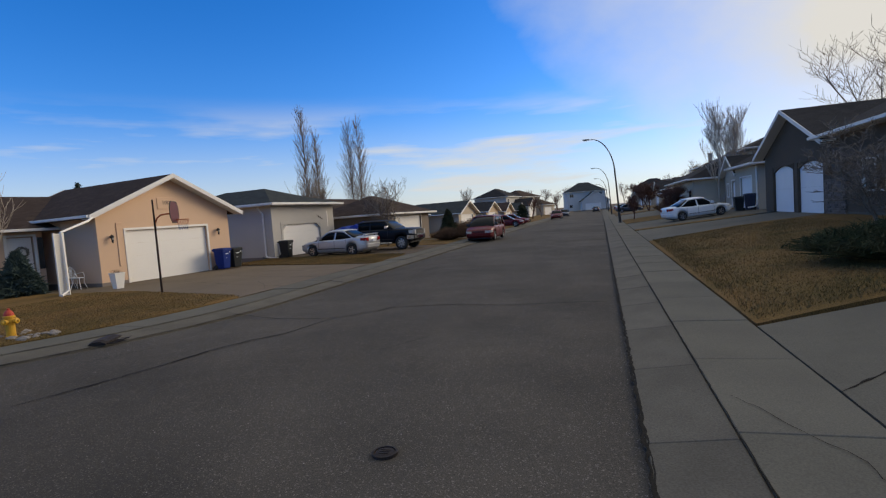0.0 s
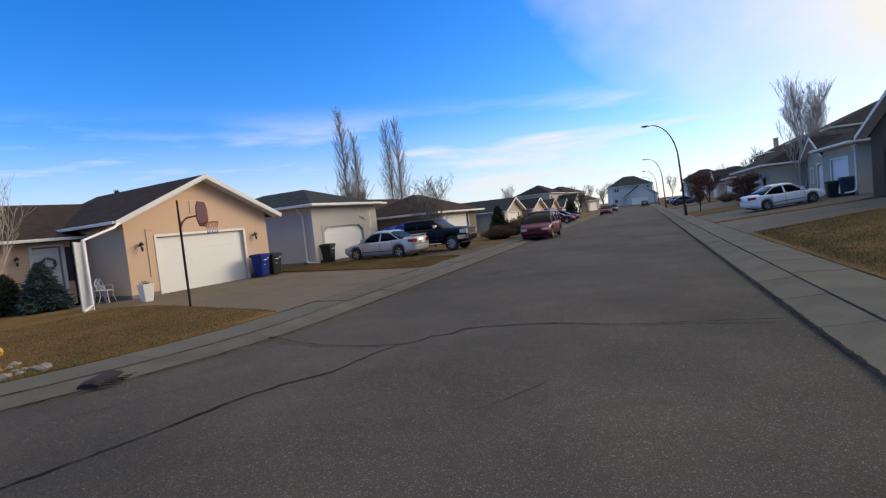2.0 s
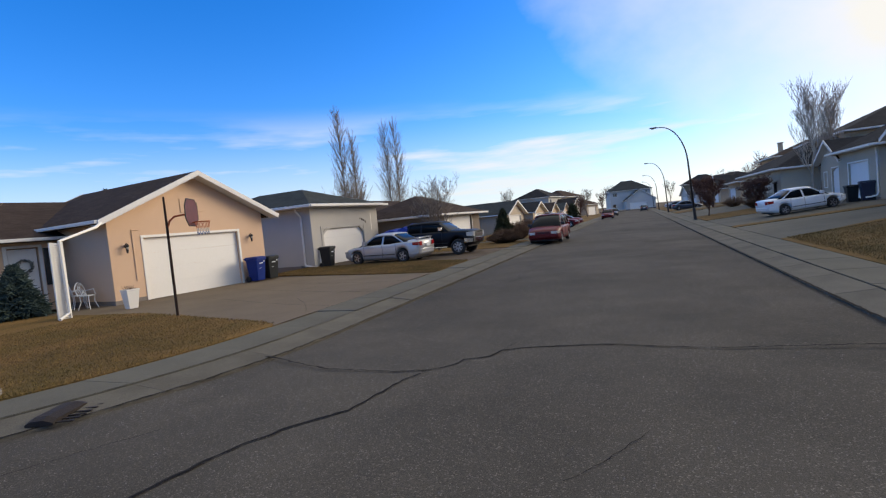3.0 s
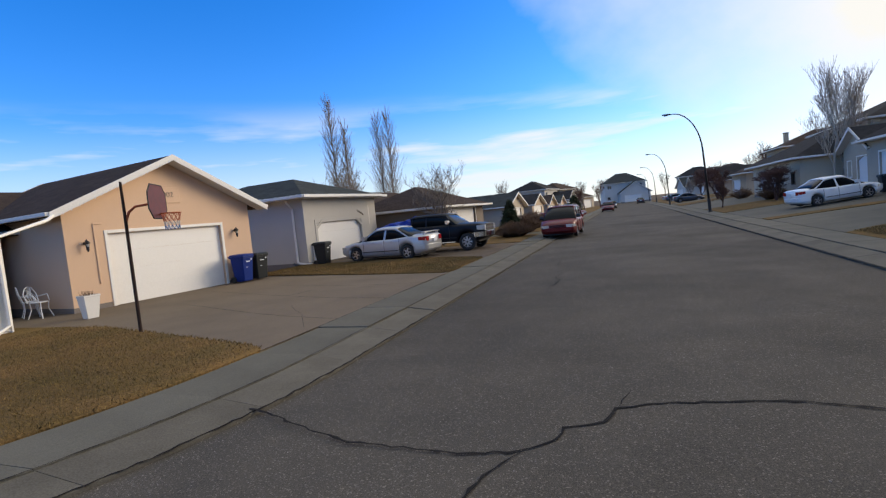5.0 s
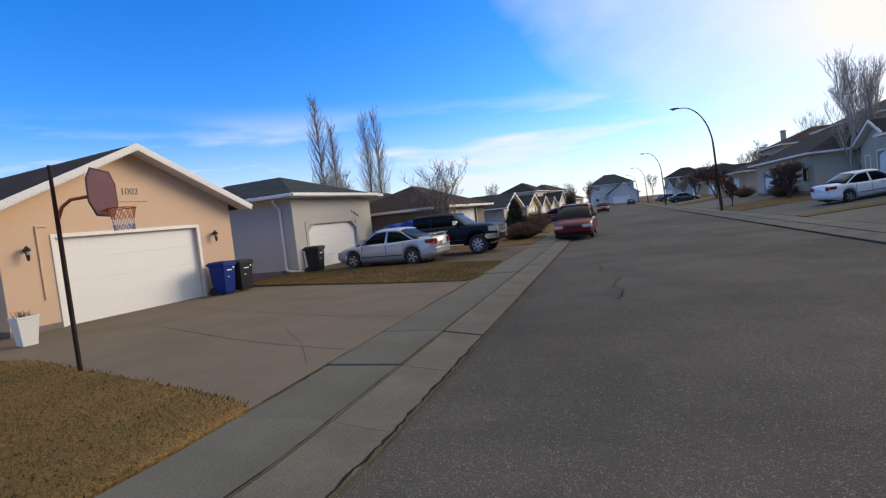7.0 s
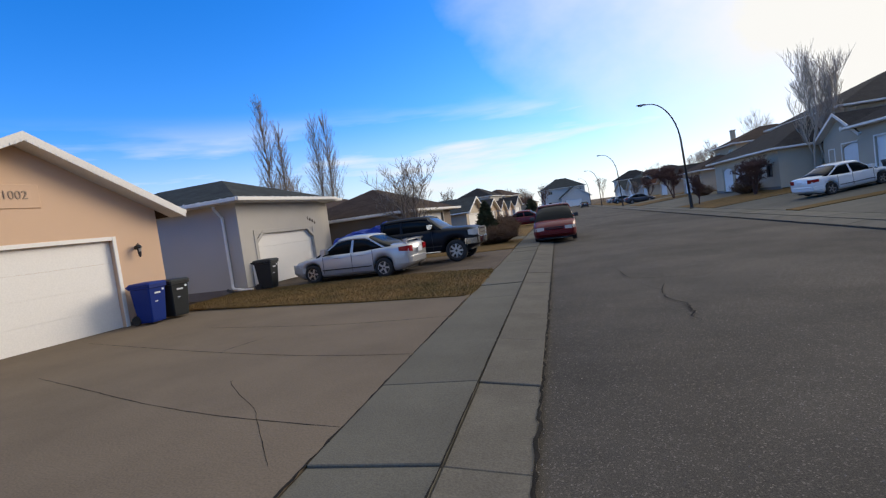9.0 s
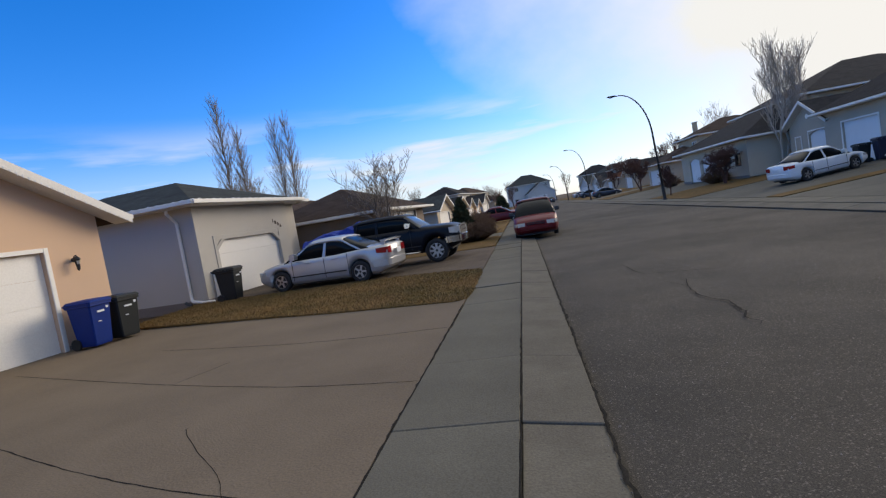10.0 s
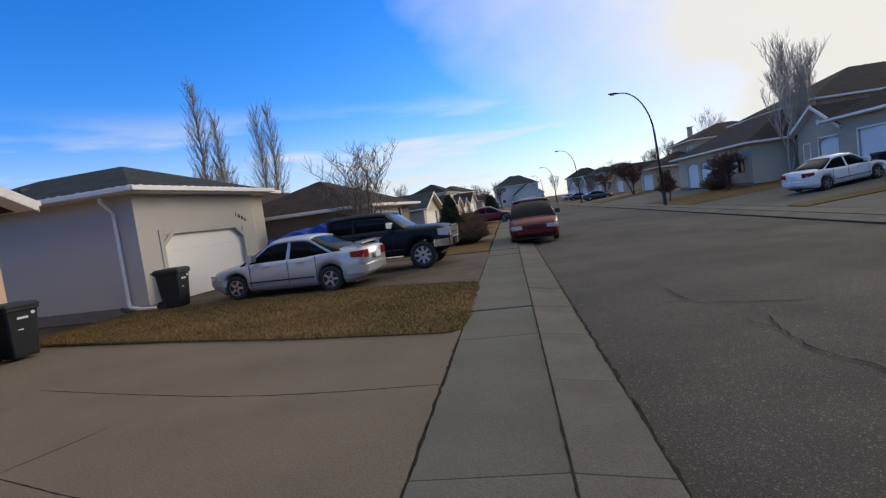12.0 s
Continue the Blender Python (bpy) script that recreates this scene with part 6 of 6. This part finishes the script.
hyd = thing("fire_hydrant", "yellow fire hydrant with a red top on gravel", "fire hydrant", pose(-11.42, 6.85, 0.1, 0, 0, 20) @ Matrix.Scale(0.82, 4))
b = new_bm()
lathe(b, [(0.15, 0.0), (0.15, 0.05), (0.1, 0.06), (0.1, 0.5), (0.125, 0.51), (0.125, 0.55), (0.1, 0.56)], 16)
part("barrel", b, "yellow", hyd)
b = new_bm()
lathe(b, [(0.11, 0.56), (0.1, 0.62), (0.06, 0.68), (0.03, 0.69), (0.03, 0.73), (0.02, 0.735)], 16)
part("bonnet", b, "red_cap", hyd)
for a in (0, 90, -90):
    b = new_bm()
    lathe(b, [(0.05, 0.08), (0.05, 0.15), (0.07, 0.155), (0.07, 0.19), (0.03, 0.2), (0.02, 0.23)], 10, (0, 0, 0.42), "x")
    part("outlet", b, "yellow", hyd, at=pose(0, 0, 0, 0, 0, a))
for k in range(16):
    s = rnd(0.05, 0.13)
    b = new_bm()
    bmesh.ops.create_icosphere(b, subdivisions=1, radius=s)
    for v in b.verts:
        v.co *= rnd(0.75, 1.15)
        v.co.z *= 0.6
    st = new("stone", mesh_of("stone", b, "rock"))
    st.matrix_basis = pose(-11.35 + rnd(-0.5, 0.9), 6.9 + rnd(-0.35, 0.35), 0.13)
    tagged(st, "grey-brown fieldstone beside the hydrant", "stone", "stones round the hydrant")

drain = thing("storm_drain", "dark cast-iron kerb inlet in the gutter", "storm drain", pose(-8.98, 6.93, 0.04, 0, 0, 24) @ Matrix.Diagonal((0.8, 0.95, 0.5, 1.0)))
b = new_bm()
loft(b, [[(x, -0.34 + 0.68 * k / 8, z * 1.35 - (0.05 if k in (0, 8) else 0)) for k in range(9)] + [(x, 0.34 - 0.68 * k / 8, -0.06) for k in range(9)] for x, z in ((-0.2, 0.03), (-0.12, 0.08), (0.05, 0.085), (0.18, 0.03))])
part("hood", b, "iron", drain)
for k in range(6):
    b = new_bm()
    box(b, 0.16, -0.3 + k * 0.11, -0.05, 0.42, -0.26 + k * 0.11, -0.02, 0.005)
    part("grate_bar", b, "iron", drain)

cover = thing("manhole_cover", "small round iron valve cover in the asphalt", "manhole cover", pose(-1.71, 3.47, 0.003) @ Matrix.Scale(0.9, 4))
b = new_bm()
lathe(b, [(0.12, -0.05), (0.12, 0.006), (0.1, 0.008), (0.098, -0.01)], 24)
part("ring", b, "iron", cover)
b = new_bm()
lathe(b, [(0.092, -0.04), (0.092, 0.0), (0.07, 0.004)], 24)
for k in (-1, 0, 1):
    box(b, -0.05, k * 0.035 - 0.006, 0.0, 0.05, k * 0.035 + 0.006, 0.009)
part("lid", b, "iron", cover)

# ---- plants ----


def twig_mesh(name, segs, mat, sides=3):
    """Many thin tapered bars in one mesh."""
    v, f = [], []
    for p, q, ra_, rb in segs:
        p, q = Vector(p), Vector(q)
        d = q - p
        if d.length < 1e-5:
            continue
        d.normalize()
        u = d.orthogonal().normalized()
        w_ = d.cross(u)
        i = len(v)
        for c_, r_ in ((p, ra_), (q, rb)):
            for k in range(sides):
                a = k / sides * math.tau
                v.append(tuple(c_ + (u * math.cos(a) + w_ * math.sin(a)) * r_))
        for k in range(sides):
            f.append((i + k, i + (k + 1) % sides, i + sides + (k + 1) % sides, i + sides + k))
    me = bpy.data.meshes.new(name)
    me.from_pydata(v, [], f)
    me.materials.append(M[mat])
    return me


def bare_tree(at, label, height, trunk_r, mat="bark", fork=0.35, spread=0.7, levels=4, kids=4, seed=1, upright=0.25, thin=0.012, stems=1):
    """A leafless tree: tapered stems, limbs and twigs."""
    rg = random.Random(seed)
    big, small = [], []

    def grow(p, d, length, r, level):
        n = 4 if level < 2 else 3
        for i in range(n):
            bend = Vector((rg.uniform(-1, 1), rg.uniform(-1, 1), rg.uniform(-0.3, 0.6))) * 0.16
            d = (d + bend + Vector((0, 0, upright * 0.25))).normalized()
            q = p + d * (length / n)
            r2 = max(thin * 0.6, r * (0.84 if level else 0.87))
            (big if level < 2 else small).append((p, q, r, r2))
            if level < levels and (i > 0 or level > 0):
                for _ in range(kids if i == n - 1 else rg.choice((1, 1, 2))):
                    ax = Vector((rg.uniform(-1, 1), rg.uniform(-1, 1), rg.uniform(-0.2, 0.5))).normalized()
                    nd = (d * (1 - spread * 0.5) + ax * spread).normalized()
                    nd.z = max(nd.z, -0.1)
                    grow(q, nd, length * rg.uniform(0.45, 0.68), max(thin, r2 * 0.6), level + 1)
            p, r = q, r2
    for s in range(stems):
        a = s / max(1, stems) * 6.28 + 0.4
        lean = Vector((math.cos(a), math.sin(a), 0)) * (0.25 if stems > 1 else 0.04)
        grow(Vector((0, 0, -0.1)), (Vector((0, 0, 1)) + lean).normalized(), height * fork, trunk_r, 0)
    t = thing("tree", label, "tree", at)
    share("trunk", twig_mesh("trunk", big, mat, 7), t, Matrix())
    share("crown", twig_mesh("crown", small, mat, 3), t, Matrix(), "bare twigs")
    return t


def poplar(at, label, height, seed, mat="bark", girth=0.13, tops=1):
    """A columnar bare poplar with steeply rising branches."""
    rg = random.Random(seed)
    big, small = [], []
    for s in range(tops):
        off = Vector((0.85, 0.53, 0)) * ((s - (tops - 1) / 2) * height * 0.085)
        hh = height * (1 - 0.14 * s if tops > 2 else 0.97 + 0.03 * s)
        p, r = Vector((0, 0, -0.1)), 0.2
        n = 14
        spine = []
        for i in range(n):
            q = Vector((off.x * min(1, i / 4), off.y * min(1, i / 4), hh * (i + 1) / n)) + Vector((rg.uniform(-0.1, 0.1), rg.uniform(-0.1, 0.1), 0))
            big.append((p, q, r, r * 0.87))
            spine.append((q, r))
            p, r = q, r * 0.87
        for q, r in spine:
            t = q.z / hh
            if t < 0.12:
                continue
            for _ in range(int(11)):
                a = rg.uniform(0, 6.28)
                ln = hh * girth * rg.uniform(0.8, 1.6) * (1.25 - t) ** 0.75
                d = Vector((math.cos(a) * 0.48, math.sin(a) * 0.48, 1)).normalized()
                p0 = q + Vector((0, 0, rg.uniform(-0.5, 0.4)))
                for k in range(4):
                    d = (d + Vector((rg.uniform(-0.12, 0.12), rg.uniform(-0.12, 0.12), 0.06))).normalized()
                    p1 = p0 + d * ln / 4
                    small.append((p0, p1, 0.03 - 0.005 * k, 0.025 - 0.005 * k))
                    for _ in range(2):
                        dd = (d + Vector((rg.uniform(-0.45, 0.45), rg.uniform(-0.45, 0.45), 0.1))).normalized()
                        small.append((p1, p1 + dd * ln * 0.28, 0.016, 0.009))
                    p0 = p1
    t = thing("poplar_tree", label, "tree", at)
    share("trunk", twig_mesh("trunk", big, mat, 7), t, Matrix())
    share("crown", twig_mesh("crown", small, mat, 3), t, Matrix(), "dense rising twigs")
    return t


def conifer(at, label, height, width, mat="needle", seed=1, count=1500, name="spruce_tree", top_sharp=1.0):
    """A trunk and whorls of boughs, each bough a fan of needle sprays."""
    rg = random.Random(seed)
    segs = []
    for _ in range(count):
        t = rg.random() ** 1.25
        z = height * (0.03 + 0.95 * t)
        a = rg.uniform(0, 6.28)
        r = width * (1 - t) ** top_sharp * rg.uniform(0.5, 1.05) * (0.88 + 0.12 * math.sin(a * 5 + z * 6)) + 0.02
        base = Vector((math.cos(a) * r * 0.55, math.sin(a) * r * 0.55, z + 0.04))
        tip = Vector((math.cos(a) * r, math.sin(a) * r, z - 0.02 + rg.uniform(-0.06, 0.1)))
        segs.append((base, tip, width * 0.075, 0.006))
        for _ in range(2):
            e = Vector((rg.uniform(-1, 1), rg.uniform(-1, 1), rg.uniform(-0.5, 0.8))) * width * 0.16
            segs.append((base.lerp(tip, rg.uniform(0.4, 0.9)), tip + e, width * 0.035, 0.004))
    t = thing(name, label, "shrub" if height < 2.6 else "tree", at)
    b = new_bm()
    tube(b, [(0, 0, -0.05), (0, 0, height * 0.9)], [0.07, 0.01], 6)
    part("trunk", b, "bark", t)
    share("crown", twig_mesh("crown", segs, mat, 4), t, Matrix(), "dense needle sprays")
    return t


def shrub(at, label, w, d, h, mat, seed=1, count=900, fine=0.012):
    """A mound of twigs fanning from the ground."""
    rg = random.Random(seed)
    segs = []
    for _ in range(count):
        a, q = rg.uniform(0, 6.28), math.sqrt(rg.random())
        root = Vector((math.cos(a) * q * w * 0.35, math.sin(a) * q * d * 0.35, 0.0))
        top = Vector((math.cos(a) * q * w * rg.uniform(0.8, 1.1), math.sin(a) * q * d * rg.uniform(0.8, 1.1), h * (1 - 0.55 * q * q) * rg.uniform(0.55, 1.05)))
        mid = root.lerp(top, 0.55) + Vector((rg.uniform(-0.06, 0.06), rg.uniform(-0.06, 0.06), 0.05))
        segs += [(root, mid, fine, fine * 0.8), (mid, top, fine * 0.8, fine * 0.35)]
        for _ in range(3):
            e = Vector((rg.uniform(-1, 1), rg.uniform(-1, 1), rg.uniform(-0.2, 0.9))) * h * 0.18
            k = rg.uniform(0.3, 1.0)
            segs.append((mid.lerp(top, k), mid.lerp(top, k) + e, fine * 0.7, fine * 0.25))
    s = thing("shrub", label, "shrub", at)
    share("crown", twig_mesh("crown", segs, mat, 3), s, Matrix())
    return s


poplar(pose(-40.5, 65.1, 0), "tall bare columnar poplar behind the houses", 17.9, 3, girth=0.19, tops=1)
poplar(pose(-39.0, 66.0, 0), "shorter bare poplar close beside a tall one", 14.6, 12, girth=0.18, tops=1)
poplar(pose(-43.4, 87.0, 0), "bare columnar poplar with two leaders behind the roofs", 19.6, 8, girth=0.2, tops=2)
bare_tree(pose(-14.2, 32.6, 0.1), "bare multi-stemmed apple tree beside the truck", 6.6, 0.07, "bark", 0.36, 0.75, 3, 3, 11, 0.4, 0.009, 4)
bare_tree(pose(10.3, 50.25, 0.7), "tall pale bare birch beside the pale house", 9.6, 0.1, "pale_bark", 0.42, 0.42, 4, 3, 5, 0.7, 0.008, 2)
bare_tree(pose(11.2, 50.3, 0.7), "pale bare birch beside its twin", 9.6, 0.1, "pale_bark", 0.42, 0.42, 4, 3, 6, 0.7, 0.008, 2)
bare_tree(pose(14.6, 33.0, 0.7), "spreading bare tree rising over the dark house", 12.0, 0.14, "bark", 0.4, 0.7, 4, 2, 21, 0.3, 0.01, 2)
bare_tree(pose(6.6, 14.6, 0.4), "small bare tree among the shrubs on the lawn", 4.5, 0.06, "bark", 0.36, 0.8, 4, 3, 33, 0.05, 0.007, 2)
bare_tree(pose(-16.66, 9.48, 0.1), "slim young bare tree on the lawn", 4.2, 0.06, "pale_bark", 0.5, 0.5, 3, 3, 40, 0.5, 0.006)
bare_tree(pose(3.1, 52.6, 0.15), "small staked street tree near the lamp", 3.2, 0.06, "red_bark", 0.36, 0.7, 4, 4, 41, 0.3, 0.01)
bare_tree(pose(6.6, 51.3, 0.5), "low dark bare ornamental tree before a garage", 4.2, 0.1, "red_bark", 0.34, 0.85, 4, 4, 42, 0.1, 0.012, 2)
bare_tree(pose(6.6, 78.0, 0.4), "reddish bare tree on a far lawn", 6.0, 0.1, "red_bark", 0.36, 0.75, 4, 4, 43, 0.3, 0.016, 2)
for i, (x, y, hgt, mt) in enumerate(((22, 96, 13, "pale_bark"), (26, 110, 11, "bark"), (24, 130, 11, "red_bark"), (8, 195, 11, "bark"), (-12, 200, 12, "bark"), (-22, 160, 10, "bark"), (-10, 128, 7, "red_bark"), (-30, 118, 10, "bark"), (16, 150, 9, "red_bark"), (-28, 46, 8, "bark"), (14, 88, 9, "red_bark"), (16, 104, 9, "red_bark"), (13, 120, 8, "red_bark"), (18, 140, 10, "bark"), (0, 205, 10, "bark"), (-20, 190, 11, "bark"), (7.5, 100, 5, "red_bark"), (7.2, 116, 5, "bark"), (-12.5, 98, 5, "red_bark"), (-12.5, 114, 6, "bark"))):
    bare_tree(pose(x, y, 0), "bare tree far down the street", hgt, 0.16, mt, 0.4, 0.55, 3, 5, 60 + i, 0.5, 0.016, 1)
conifer(pose(-20.6, 13.0, 0.1), "blue-green dwarf spruce beside the entry", 1.65, 0.95, "needle", 2, 2400, "spruce_tree", 0.8)
conifer(pose(-21.7, 12.4, 0.1), "dark rounded juniper beside the spruce", 1.35, 0.85, "juniper", 3, 1300, "juniper", 0.45)
conifer(pose(-21.4, 10.8, 0.1), "dark rounded juniper by the lawn", 1.3, 0.9, "juniper", 4, 1300, "juniper", 0.45)
conifer(pose(-36.0, 27.5, 0), "dark spruce top behind the roof", 6.3, 1.5, "needle", 5, 1200)
conifer(pose(-11.6, 38.8, 0.1), "dark green bushy juniper near the sidewalk", 2.3, 1.0, "juniper", 6, 1400, "juniper", 0.7)
conifer(pose(-10.6, 72.0, 0.1), "round dark evergreen far down the street", 2.6, 1.3, "juniper", 7, 700, "juniper", 0.4)
shrub(pose(-10.8, 35.8, 0.1), "dry brown hedge beside the sidewalk", 1.3, 1.5, 0.95, "dry_shrub", 2, 1300)
shrub(pose(-11.0, 40.2, 0.1), "reddish dry shrub beside the sidewalk", 1.2, 1.4, 1.3, "dry_shrub", 3, 900)
shrub(pose(-11.3, 45.5, 0.1), "reddish dry shrub by a driveway", 1.2, 1.6, 1.5, "dry_shrub", 4, 700)
shrub(pose(6.2, 11.95, 0.38), "dark twiggy shrub bed on the sloping lawn", 2.4, 1.9, 0.85, "juniper", 5, 3200, 0.018)
shrub(pose(9.4, 13.5, 0.6), "dark reddish shrub on the sloping lawn", 1.6, 1.5, 1.5, "dry_shrub", 6, 1000)
shrub(pose(7.1, 54.5, 0.5), "brown shrub before a cream wall", 1.2, 1.5, 1.3, "dry_shrub", 7, 500)
shrub(pose(7.3, 67.5, 0.5), "brown shrub on a far lawn", 1.2, 1.5, 1.2, "dry_shrub", 8, 400)

# ---- grass blades on the turf ----


def inside(poly, x, y):
    hit = False
    for i in range(len(poly)):
        (xa, ya), (xb, yb) = poly[i - 1], poly[i]
        if (ya > y) != (yb > y) and x < (xb - xa) * (y - ya) / (yb - ya) + xa:
            hit = not hit
    return hit


def blades(name, loop, z, box_, count, height, label, slope=None, seed=1):
    rg = np.random.default_rng(seed)
    x0, x1, y0, y1 = box_
    v, f = [], []
    made = 0
    while made < count:
        x, y = rg.uniform(x0, x1), rg.uniform(y0, y1)
        if not inside(loop, x, y):
            made += 0.3
            continue
        made += 1
        x, y = x + rg.normal(0, 0.03), y + rg.normal(0, 0.03)
        hgt = height * rg.uniform(0.5, 1.3)
        a = rg.uniform(0, 6.28)
        w = rg.uniform(0.004, 0.009)
        lx, ly = rg.normal(0, 0.6) * hgt, rg.normal(0, 0.6) * hgt
        zz = z + (slope(x, y) if slope else 0.0)
        i = len(v)
        v += [(x - w * math.cos(a), y - w * math.sin(a), zz - 0.03), (x + w * math.cos(a), y + w * math.sin(a), zz - 0.01), (x + lx, y + ly, zz + hgt)]
        f.append((i, i + 1, i + 2))
    me = bpy.data.meshes.new(name)
    me.from_pydata(v, [], f)
    me.materials.append(M["blade"])
    tagged(new(name, me), label, "grass", "", "stuff")


by = {n: (l, z) for n, l, z in LAWNS}
blades("grass", *by["lawn_peach_house"], (-17, -9.6, 5, 13.1), 70000, 0.04, "dormant straw-coloured grass blades", None, 1)
blades("grass", *by["lawn_between_driveways"], (-18.6, -9.4, 19.7, 25.2), 60000, 0.05, "brown and green grass blades", lambda x, y: rise_left(x), 2)
blades("grass", [(2.1, 7.8), (8.5, 11.2), (8.5, 27.0), (2.2, 24.1)], 0.045, (2.1, 8.5, 7.8, 26), 70000, 0.028, "straw-brown grass blades on the sloping lawn", lambda x, y: rise_right(x), 3)
